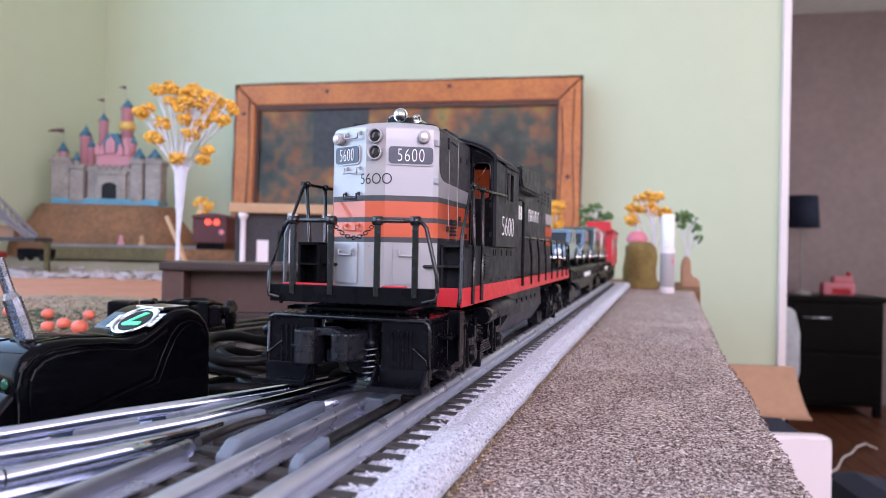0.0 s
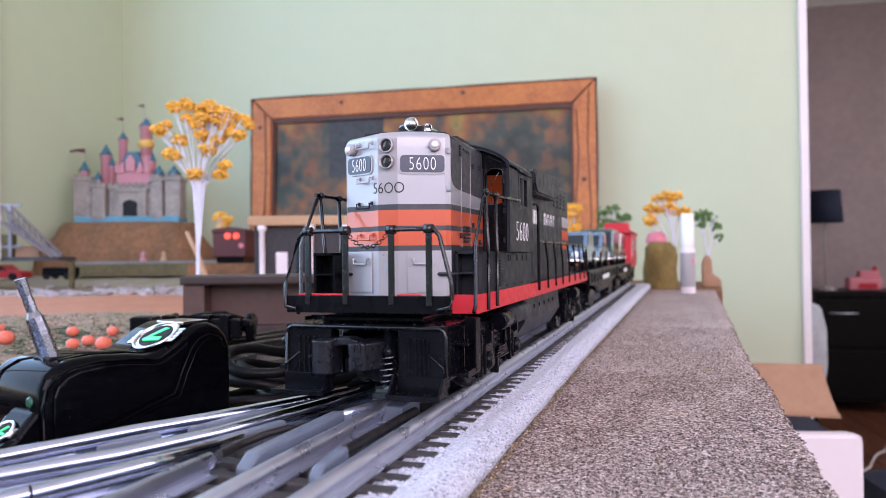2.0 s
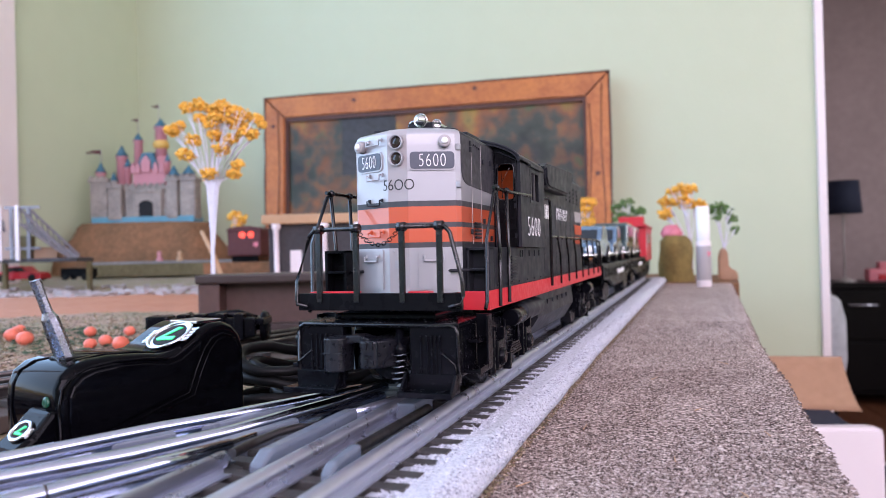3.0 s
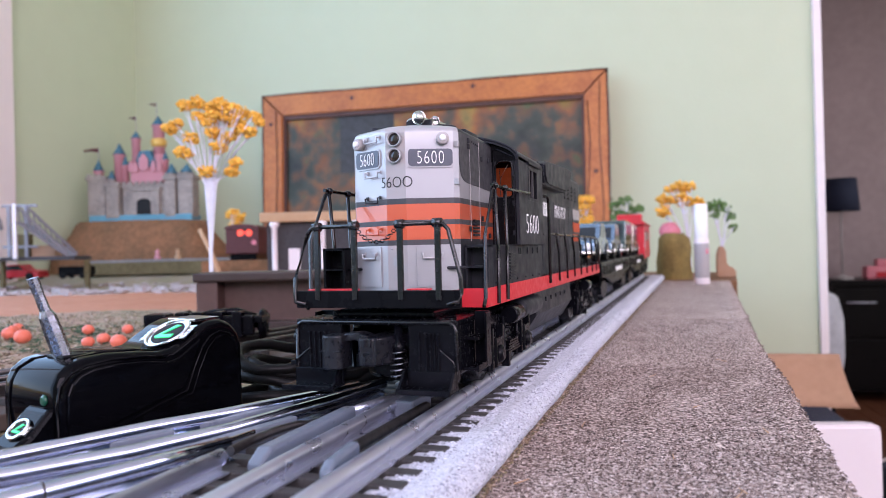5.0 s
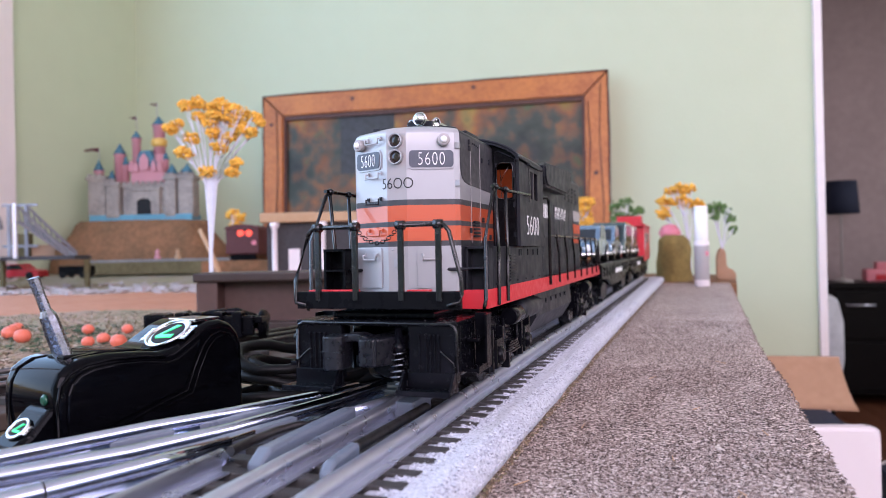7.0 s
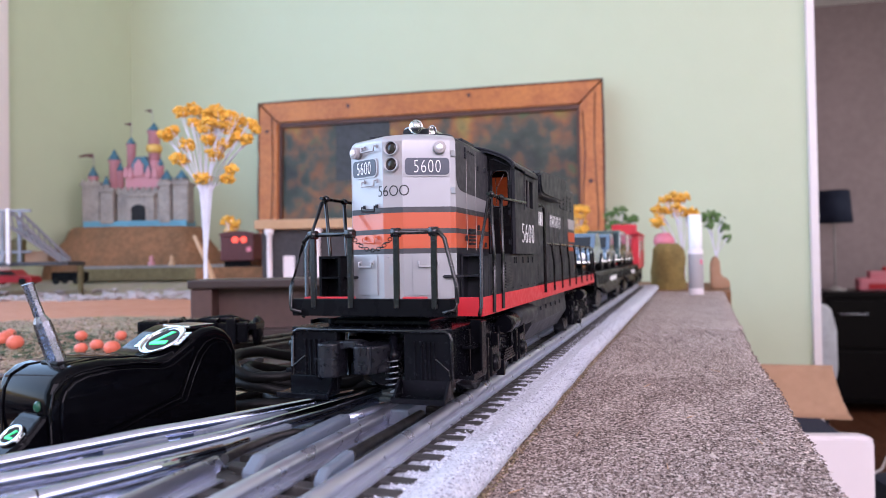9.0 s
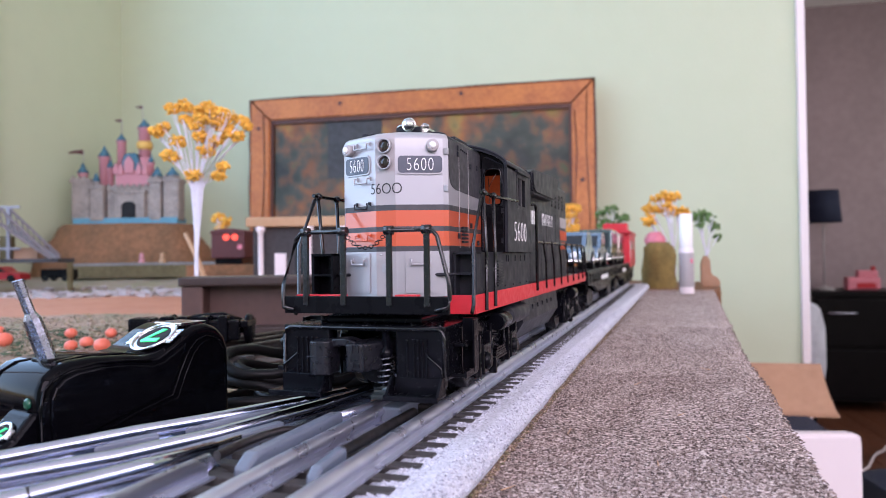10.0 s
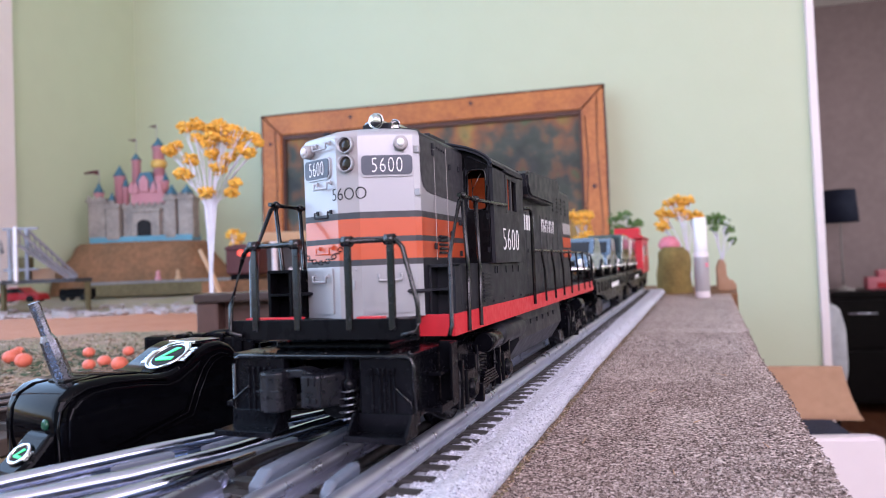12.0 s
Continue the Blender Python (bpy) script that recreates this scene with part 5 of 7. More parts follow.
# ---- the train behind the locomotive ----
TRAIN = [(LOCO, (TX * CM, TRAIN_Y * CM, RAIL_Z * CM))]


def build_flatcar(y0, label):
    home = (TX * CM, (TRAIN_Y + y0) * CM, RAIL_Z * CM)
    t = thing("flatcar", pose(*home), label, "railway car", "flatcars of the train")
    K = M["black"]
    bm = box(bm_new(), -2.55, 2.55, 0, 26.5, 2.9, 3.3, 0.05)
    part("deck", bm, K, t)
    for s in (-1, 1):
        a, b = sorted((2.35 * s, 2.6 * s))
        bm = prism(bm_new(), [(0, 2.2), (0, 3.15), (26.5, 3.15), (26.5, 2.2), (22, 2.0), (19, 1.4), (7.5, 1.4), (4.5, 2.0)], "x", a, b)
        for k in range(12):
            box(bm, *sorted((2.58 * s, 2.68 * s)), 1.2 + 2.1 * k, 1.6 + 2.1 * k, 2.3, 3.05, 0.02)
        part("side_sill", bm, K, t)
        part("lettering_bar", box(bm_new(), *sorted((2.69 * s, 2.70 * s)), 9.5, 16, 2.35, 2.75), M["white_ink"], t, "white bar of lettering")
    for y in (4.2, 22.3):
        bm = bm_new()
        for s in (-1, 1):
            a, b = sorted((1.95 * s, 2.25 * s))
            prism(bm, [(y - 2.1, 0.75), (y - 2.1, 1.35), (y - 0.8, 1.75), (y + 0.8, 1.75), (y + 2.1, 1.35), (y + 2.1, 0.75), (y + 0.9, 0.5), (y - 0.9, 0.5)], "x", a, b)
        box(bm, -2, 2, y - 0.7, y + 0.7, 1.0, 2.2)
        part("truck", bm, K, t)
        for yy in (y - 1.4, y + 1.4):
            w = part("wheelset", wheel_bm(0.8), M["cast_black"], t)
            w.location = (0, yy * CM, 0.82 * CM)
            LOCO_WHEELS.append(w)
    bm = box(bm_new(), -0.4, 0.4, -1.6, 0, 1.3, 2.1, 0.1)
    box(bm, -0.4, 0.4, 26.5, 27.6, 1.3, 2.1, 0.1)
    part("coupler", bm, K, t)
    TRAIN.append((t, home))
    return t


def build_auto(y0, paint, label, tall=0.0, boxy=False):
    """A toy road car on the flatcar's deck, its nose towards the locomotive."""
    home = (TX * CM, (TRAIN_Y + y0) * CM, (RAIL_Z + 3.3) * CM)
    t = thing("toy_car", pose(*home), label, "toy car", "toy cars on the flatcars")
    h = 3.2 + tall
    if boxy:
        prof = [(0, 0.7), (0, 1.9), (1.2, 2.1), (1.6, h - 0.2), (2.0, h), (9.6, h), (10.0, h - 0.3), (10.1, 0.7)]
    else:
        prof = [(0, 0.6), (0, 1.5), (0.4, 1.75), (3.1, 1.95), (4.0, h - 0.25), (4.5, h), (6.9, h), (7.5, h - 0.2), (8.2, 1.95), (10.0, 1.8), (10.2, 1.4), (10.2, 0.6)]
    bm = prism(bm_new(), prof, "x", -1.95, 1.95)
    bmesh.ops.bevel(bm, geom=[e for e in bm.edges], offset=0.16, segments=2, affect="EDGES", profile=0.6)
    part("body", bm, paint, t)
    G = M["auto_glass"]
    if boxy:
        for s in (-1, 1):
            for k in range(4):
                part("side_window", box(bm_new(), *sorted((1.93 * s, 1.98 * s)), 2.2 + 1.9 * k, 3.7 + 1.9 * k, 2.0, h - 0.6), G, t)
        part("windscreen", prism(bm_new(), [(1.20, 2.2), (1.50, h - 0.45), (1.54, h - 0.45), (1.24, 2.2)], "x", -1.6, 1.6), G, t)
    else:
        part("windscreen", prism(bm_new(), [(3.12, 2.06), (3.88, h - 0.35), (3.92, h - 0.35), (3.2, 2.06)], "x", -1.6, 1.6), G, t)
        for s in (-1, 1):
            part("side_window", prism(bm_new(), [(3.7, 2.05), (4.4, h - 0.25), (5.6, h - 0.25), (5.6, 2.05)], "x", *sorted((1.93 * s, 1.98 * s))), G, t)
            part("side_window", prism(bm_new(), [(5.85, 2.05), (5.85, h - 0.25), (6.9, h - 0.25), (7.6, 2.05)], "x", *sorted((1.93 * s, 1.98 * s))), G, t)
    for y in (1.9, 8.2):
        for s in (-1, 1):
            w = part("wheel", lathe(bm_new(), [(0.72, -0.3), (0.76, -0.2), (0.76, 0.2), (0.72, 0.3)], (1.75 * s, y, 0.76), "x", 18), M["matt_black"], t)
            part("hubcap", lathe(bm_new(), [(0.46, 0.28 * s), (0.40, 0.36 * s), (0.1, 0.40 * s)], (1.75 * s, y, 0.76), "x", 16), M["chrome"], w)
    bm = tube(bm_new(), [(-1.9, 0.2, 0.75), (-1.7, -0.15, 0.75), (1.7, -0.15, 0.75), (1.9, 0.2, 0.75)], 0.2, 8)
    part("bumper", bm, M["chrome"], t)
    part("grille", box(bm_new(), -1.0, 1.0, -0.04, 0.06, 1.0, 1.4, 0.02), M["chrome"], t)
    for s in (-1, 1):
        part("headlamp", lathe(bm_new(), [(0.28, 0.05), (0.28, -0.08), (0.12, -0.14)], (1.4 * s, 0, 1.25), "y", 14), M["lens_white"], t)
    TRAIN.append((t, home))
    return t


def build_caboose():
    y0 = 90.5
    home = (TX * CM, (TRAIN_Y + y0) * CM, RAIL_Z * CM)
    t = thing("caboose", pose(*home), "bright red toy caboose at the end of the train", "railway car")
    part("body", box(bm_new(), -2.6, 2.6, 1.0, 16, 2.6, 7.8, 0.12), M["crimson"], t)
    part("roof", prism(bm_new(), arch(2.85, 7.8, 8.5, 11), "y", 0, 17), M["crimson"], t)
    part("cupola", box(bm_new(), -1.9, 1.9, 6, 10, 8.3, 9.6, 0.1), M["crimson"], t)
    part("underframe", box(bm_new(), -2.2, 2.2, 0.2, 17, 1.6, 2.6, 0.05), M["black"], t)
    for s in (-1, 1):
        for y in (3, 6.5, 11):
            part("window", box(bm_new(), *sorted((2.58 * s, 2.64 * s)), y, y + 1.5, 5.3, 6.9, 0.02), M["auto_glass"], t)
        part("lettering_bar", box(bm_new(), *sorted((2.605 * s, 2.62 * s)), 1.4, 2.6, 4.2, 6.6), M["white_ink"], t)
    for y in (3.5, 13.5):
        bm = bm_new()
        for s in (-1, 1):
            prism(bm, [(y - 2.1, 0.75), (y - 2.1, 1.35), (y, 1.75), (y + 2.1, 1.35), (y + 2.1, 0.75), (y, 0.5)], "x", *sorted((1.95 * s, 2.25 * s)))
        box(bm, -2.0, 2.0, y - 0.6, y + 0.6, 0.9, 1.6)
        part("truck", bm, M["black"], t)
        for yy in (y - 1.4, y + 1.4):
            w = part("wheelset", wheel_bm(0.8), M["cast_black"], t)
            w.location = (0, yy * CM, 0.82 * CM)
            LOCO_WHEELS.append(w)
    TRAIN.append((t, home))


build_flatcar(34.8, "black flatcar carrying toy cars behind the locomotive")
build_flatcar(62.6, "black flatcar carrying toy cars ahead of the caboose")
build_auto(36.0, M["auto_blue"], "pale metallic blue toy sedan on the flatcar")
build_auto(48.6, M["auto_blue"], "pale metallic blue toy sedan on the flatcar", 0.3)
build_auto(64.0, M["auto_green"], "dark green toy van with chrome bumper on the flatcar", 1.1, True)
build_auto(76.5, M["auto_brown"], "tan toy van with chrome bumper on the flatcar", 1.0, True)
build_caboose()

# ---- switch motor, cables and things beside the track ----


def build_switch_motor():
    t = thing("switch_motor", pose(-0.1645, 0.150, 0, 0, 0, -13), "glossy black track switch motor with chrome lever and green-lit badge", "switch machine")
    prof = [(-0.42, 0.3), (-0.48, 1.9), (-0.44, 2.45), (-0.28, 2.82), (0.05, 3.06), (0.5, 3.16), (1.2, 3.2), (2.3, 3.12), (2.9, 3.02), (3.3, 3.06), (3.75, 3.3), (4.3, 3.62), (4.8, 3.8), (5.3, 3.84), (5.75, 3.68), (6.08, 3.35), (6.25, 2.9), (6.3, 0.3)]
    bm = prism(bm_new(), prof, "x", -2.95, 0.0)
    es = [e for e in bm.edges if abs(e.verts[0].co.x - e.verts[1].co.x) < 0.01]
    bmesh.ops.bevel(bm, geom=es, offset=0.30, segments=6, affect="EDGES", profile=0.5)
    for f in bm.faces:
        f.smooth = len(f.verts) < 6
    part("housing", bm, M["gloss_black"], t)
    # raised side panel: low in front, sweeping up on to the hump
    swell = [(-0.02, 0.5), (-0.17, 1.5), (-0.15, 2.2), (-0.02, 2.52), (0.22, 2.74), (0.6, 2.86), (1.25, 2.9), (2.2, 2.84), (3.1, 2.70), (3.5, 2.78), (3.95, 3.04), (4.35, 3.28), (4.25, 2.95), (3.98, 2.35), (3.7, 1.74), (2.5, 1.42), (0.9, 1.0)]
    bm = prism(bm_new(), swell, "x", -0.1, 0.10)
    bmesh.ops.bevel(bm, geom=[e for e in bm.edges if min(v.co.x for v in e.verts) > 0.05], offset=0.08, segments=3, affect="EDGES", profile=0.5)
    part("side_panel", bm, M["gloss_black"], t, "raised glossy side panel")
    # beads round the panel and the hump
    bead = [(-0.36, 0.5), (-0.42, 1.9), (-0.3, 2.46), (-0.02, 2.78), (0.45, 2.96), (1.25, 3.02), (2.3, 2.95), (3.05, 2.83)]
    part("bead", tube(bm_new(), [(-0.02, y, z) for y, z in bead], 0.05, 6), M["gloss_black"], t)
    bead = [(0.6, 0.72), (2.54, 1.30), (3.85, 1.62), (4.16, 2.36), (4.5, 3.0), (4.8, 3.3), (5.2, 3.42), (5.6, 3.3), (5.9, 2.9), (6.0, 2.4)]
    part("bead", tube(bm_new(), [(0.0, y, z) for y, z in bead], 0.05, 6), M["gloss_black"], t)
    part("bead", tube(bm_new(), [(0.0, y + 0.2, z - 0.12) for y, z in bead[1:8]], 0.035, 6), M["gloss_black"], t)
    # seam across the front and the lever's slot rails
    part("seam", tube(bm_new(), [(-2.45, -0.49, 0.6), (-2.45, -0.5, 1.9), (-2.42, -0.46, 2.46), (-2.35, -0.29, 2.84), (-2.2, 0.05, 3.08), (-1.8, 0.6, 3.18), (-0.9, 1.4, 3.2), (-0.7, 2.4, 3.12)], 0.03, 6), M["black"], t)
    part("seam", tube(bm_new(), [(-0.55, 0.3, 3.13), (-0.5, 1.2, 3.2), (-0.5, 2.3, 3.13), (-0.5, 3.0, 3.03)], 0.045, 6), M["gloss_black"], t)
    bm = prism(bm_new(), [(-0.6, 0.0), (7.0, 0.0), (6.7, 0.45), (-0.4, 0.45)], "x", -3.3, 0.35)
    part("base_flange", bm, M["gloss_black"], t)
    # front ledge with a chrome badge
    bm = prism(bm_new(), [(-1.7, 0.0), (-1.65, 0.95), (-1.1, 1.30), (-0.6, 1.85), (-0.3, 1.95), (-0.3, 0.0)], "x", -1.40, -0.1)
    bmesh.ops.bevel(bm, geom=list(bm.edges), offset=0.16, segments=3, affect="EDGES", profile=0.5)
    part("lamp_ledge", bm, M["gloss_black"], t)

    def badge(m, w, h):
        ring = []
        for k in range(28):
            a = 2 * math.pi * k / 28
            ring.append((w * math.cos(a), h * math.sin(a)))
        bm = prism(bm_new(), ring, "z", 0, 0.05)
        for sx in (-1, 1):
            box(bm, *sorted((sx * w * 0.8, sx * w * 1.3)), -0.5 * h, 0.5 * h, 0, 0.04)
        tube(bm, [(x, y, 0.06) for x, y in ring], 0.06, 6, closed=True)
        b = part("badge", bm, M["chrome"], t, "chrome oval badge with a lit letter", at=m)
        for sx in (-1, 1):
            for k in range(4):
                part("badge_rib", box(bm_new(), *sorted((sx * w * 1.02, sx * w * 1.28)), -0.46 * h + 0.25 * h * k, -0.34 * h + 0.25 * h * k, 0.04, 0.07), M["chrome"], b)
        part("badge_panel", prism(bm_new(), [(x * 0.78, y * 0.78) for x, y in ring], "z", 0.05, 0.065), M["dark_hole"], b)
        bm = prism(bm_new(), [(-0.52 * w, -0.30 * h), (-0.40 * w, -0.44 * h), (0.5 * w, -0.44 * h), (0.5 * w, -0.18 * h), (-0.2 * w, -0.16 * h), (0.42 * w, 0.5 * h), (0.12 * w, 0.56 * h)], "z", 0.065, 0.09)
        part("lit_letter", bm, M["green_glow"], b, "letter lit green")
    badge(pose(-0.92 * CM, 3.85 * CM, 3.44 * CM, 30, 0, 0) @ pose(0, 0, 0, 0, 0, 8), 0.78, 0.72)
    part("top_plate", box(bm_new(), -1.75, -0.35, 4.45, 5.5, 3.78, 3.90, 0.03), M["chrome"], t)
    badge(pose(-0.70 * CM, -1.06 * CM, 1.36 * CM, 42, 0, 0), 0.36, 0.30)
    part("lamp", lathe(bm_new(), [(0.17, 0), (0.16, 0.05), (0.09, 0.09)], (0, 0, 0), "z", 14), M["green_lens"], t, "small round green lamp", at=pose(-0.55 * CM, -0.46 * CM, 2.08 * CM, 85, 0, 0))
    # lever: faceted tapering bar with a rounded waist
    bm = bm_new()
    a, b = Vector((-1.28, 0.55, 2.98)), Vector((-1.52, -0.22, 5.50))
    d = b - a
    pts = [a, a + d * 0.35, a + d * 0.55, a + d * 0.62, a + d * 0.8, b]
    rad = [0.27, 0.26, 0.235, 0.15, 0.145, 0.165]
    u = d.normalized().cross(Vector((0, 1, 0))).normalized()
    v = d.normalized().cross(u)
    rings = []
    for p, r in zip(pts, rad):
        rings.append([bm.verts.new(p + r * (math.cos(q) * u + math.sin(q) * v)) for q in [math.pi / 4 * k + 0.3 for k in range(8)]])
    for q, s in zip(rings, rings[1:]):
        for k in range(8):
            bm.faces.new((q[k], q[(k + 1) % 8], s[(k + 1) % 8], s[k]))
    bm.faces.new(rings[0]), bm.faces.new(rings[-1])
    bmesh.ops.recalc_face_normals(bm, faces=bm.faces)
    part("lever", bm, M["lever"], t, "worn steel lever")
    part("lever_slot", box(bm_new(), -1.75, -0.85, 0.25, 1.15, 3.05, 3.2, 0.05), M["black"], t)


def build_cables():
    t = thing("power_cable", pose(-0.155, 0.262, 0, 0, 0, 0), "coiled thick black rubber power cable", "cable")
    rnd = random.Random(5)
    for k, (cx, cy, rx, ry, z, rot) in enumerate([(0.0, 0.0, 3.6, 1.7, 0.28, 50), (0.5, 0.9, 3.9, 2.0, 0.75, 44), (0.9, 1.6, 4.2, 1.7, 1.25, 56), (0.2, 0.4, 3.3, 1.5, 1.75, 48), (1.8, 2.6, 4.4, 1.9, 0.5, 40), (2.4, 3.6, 4.6, 1.6, 1.3, 50), (3.0, 5.0, 5.0, 1.8, 0.6, 58), (2.2, 4.0, 4.4, 1.3, 2.1, 44)]):
        pts = []
        for j in range(30):
            a = 2 * math.pi * j / 30
            x, y = rx * math.cos(a), ry * math.sin(a)
            q = radians(rot)
            pts.append((cx + x * math.cos(q) - y * math.sin(q), cy + x * math.sin(q) + y * math.cos(q), z + (0.1 if z < 0.5 else 0.4) * math.sin(2 * a + k) + rnd.uniform(-0.03, 0.03)))
        part("loop", tube(bm_new(), pts, 0.23, 8, closed=True), M["matt_black"], t)


def build_spare_truck():
    t = thing("spare_truck", pose(-0.271, 0.355, 0, 0, 0, 19) @ Matrix.Scale(0.86, 4), "black toy railway truck lying loose on the turf", "train part")
    bm = box(bm_new(), -4.2, 2.9, -1.6, -1.0, 1.5, 2.9, 0.15)
    box(bm, -4.6, -3.0, -1.8, -0.2, 1.3, 3.1, 0.2)
    for x in (-2.4, -1.2, 0.2, 1.5):
        box(bm, x, x + 0.7, -1.9, -0.9, 1.4, 3.2, 0.12)
    box(bm, -3.2, 3.4, -1.2, 1.2, 2.3, 2.8, 0.1)
    part("frame", bm, M["cast_black"], t)
    for x in (-0.4, 1.2):
        part("wheelset", lathe(bm_new(), [(0.2, -2.2), (1.0, -2.1), (1.12, -1.8), (0.4, -1.6), (0.3, 1.6), (1.12, 1.8), (1.0, 2.1), (0.2, 2.2)], (x, 0.3, 2.1), "x", 22), M["cast_black"], t)
    part("draw_bar", tube(bm_new(), [(-2, 0, 2.6), (0, -0.5, 3.0), (1.5, -0.6, 3.1), (2.6, 0, 2.6)], 0.3, 8), M["cast_black"], t)


def build_platform():
    t = thing("brown_station_shelter", pose(-0.355, 0.512, 0, 0, 0, 19.5), "dark brown toy station shelter with an overhanging flat roof", "model building")
    bm = box(bm_new(), -4.6, 9.0, -1.6, 3.0, 3.85, 4.62, 0.16)
    part("roof", bm, M["brown_plastic"], t)
    part("side_wall", box(bm_new(), -4.45, -2.6, -1.3, 2.8, 0, 3.85, 0.2), M["brown_wall"], t)
    part("back_wall", box(bm_new(), -2.6, 8.8, 0.6, 1.0, 0, 3.85), M["brown_wall"], t)
    part("base", box(bm_new(), -4.6, 9, -1.5, 2.9, -0.3, 0.35, 0.05), M["brown_plastic"], t)


def build_pumpkins():
    spots = [(-50.6, 40.4, 0.95), (-46.9, 38.5, 1.0), (-47.2, 44.8, 0.8), (-40.7, 38.6, 0.75), (-41.2, 40.5, 0.8), (-38.6, 39.3, 0.95), (-44.2, 46.0, 0.75), (-50.9, 44.5, 0.8), (-53.5, 43.0, 0.85), (-56, 45.5, 0.8), (-52, 37.2, 0.5)]
    first = None
    for x, y, r in spots:
        m = pose(x * CM, y * CM, rise(x, y) * CM - 0.003, 0, 0, random.uniform(0, 180))
        if first is None:
            first = thing("pumpkin", m, "small orange toy pumpkin lying on the turf", "pumpkin", "pumpkins in the patch")
            bm = ball(bm_new(), (0, 0, 0), 1.0, 0.85, sub=3)
            for v in bm.verts:
                a = math.atan2(v.co.y, v.co.x)
                k = 1 - 0.07 * (0.5 + 0.5 * math.cos(8 * a)) * (1 - (v.co.z / 0.86) ** 4)
                v.co.x, v.co.y, v.co.z = v.co.x * k, v.co.y * k, v.co.z + 0.80
            part("fruit", bm, M["pumpkin"], first)
            part("stalk", tube(bm_new(), [(0, 0, 1.55), (0.05, 0.02, 1.8), (0.2, 0.05, 2.0)], 0.13, 6, r_end=0.09), M["vine"], first)
            first.scale = (r * 0.62,) * 3
            continue
        o = copy_thing(first, m)
        o.scale = (r * 0.62,) * 3
    # vines round them
    rnd = random.Random(8)
    bm = bm_new()
    for k in range(420):
        x, y = rnd.uniform(-62, -36), rnd.uniform(34, 50)
        z = rise(x, y) - 0.3
        s = rnd.uniform(0.25, 0.6)
        a = rnd.uniform(0, 6.28)
        p = [bm.verts.new((x + s * math.cos(a + b) * q, y + s * math.sin(a + b) * q, z + h)) for b, q, h in ((0, 1, 0.25), (0.5, 0.6, 0.1), (3.1, 0.9, 0.2), (-0.5, 0.6, 0.1))]
        bm.faces.new(p)
    tagged(part("leaf_scatter", bm, M["vine"]), "scattered dark green vine leaves on the turf", "leaves", kind="stuff")


def crown_tree(name, x, y, base, label, stems, clumps, moss, seed, thick, grain):
    """A dried-flower tree: stems that fan out, each ending in a clump of small florets."""
    rnd = random.Random(seed)
    t = thing(name, pose(x * CM, y * CM, base * CM, 0, 0, 19.5), label, "model tree", "model trees")
    fork = stems
    bm = bm_new()
    for cx, cz, cr in clumps:
        j = rnd.uniform(-0.12, 0.12) * thick * 8
        cy = rnd.uniform(-1, 1) * cr
        pts = [(j, rnd.uniform(-0.1, 0.1), 0), (j * 0.9, 0, fork * 0.5), (cx * 0.12 + j, cy * 0.1, fork), (cx * 0.5, cy * 0.5, fork + (cz - fork) * 0.5), (cx, cy, cz)]
        tube(bm, pts, thick, 6, r_end=thick * 0.3)
        for b in range(4):
            tube(bm, [(cx * 0.6, cy * 0.6, fork + (cz - fork) * 0.62), (cx + rnd.uniform(-1, 1) * cr, cy + rnd.uniform(-1, 1) * cr, cz + rnd.uniform(-0.3, 0.5) * cr)], thick * 0.35, 5, r_end=thick * 0.15)
    part("trunk", bm, M["white_stem"], t, "bundle of bleached white stems")
    bm = bm_new()
    for cx, cz, cr in clumps:
        for k in range(int(130 if grain < 0.2 else 34 if moss is M["green_moss"] else 70)):
            v = Vector((rnd.gauss(0, 1), rnd.gauss(0, 1), rnd.gauss(0, 0.75)))
            v = v.normalized() * cr * rnd.uniform(0.3, 1.2)
            r = grain * rnd.uniform(0.6, 1.5)
            m = Matrix.Translation((cx + v.x, v.y, cz + v.z * 0.8)) @ Matrix.Rotation(rnd.uniform(0, 6), 4, "Z") @ Matrix.Diagonal((1, rnd.uniform(0.7, 1.3), rnd.uniform(0.6, 1.0), 1))
            ret = bmesh.ops.create_icosphere(bm, subdivisions=1, radius=r, matrix=m)
            for w in ret["verts"]:
                w.co += Vector((rnd.uniform(-1, 1), rnd.uniform(-1, 1), rnd.uniform(-1, 1))) * r * 0.25
    part("crown", bm, moss, t, "uneven crown of small florets")


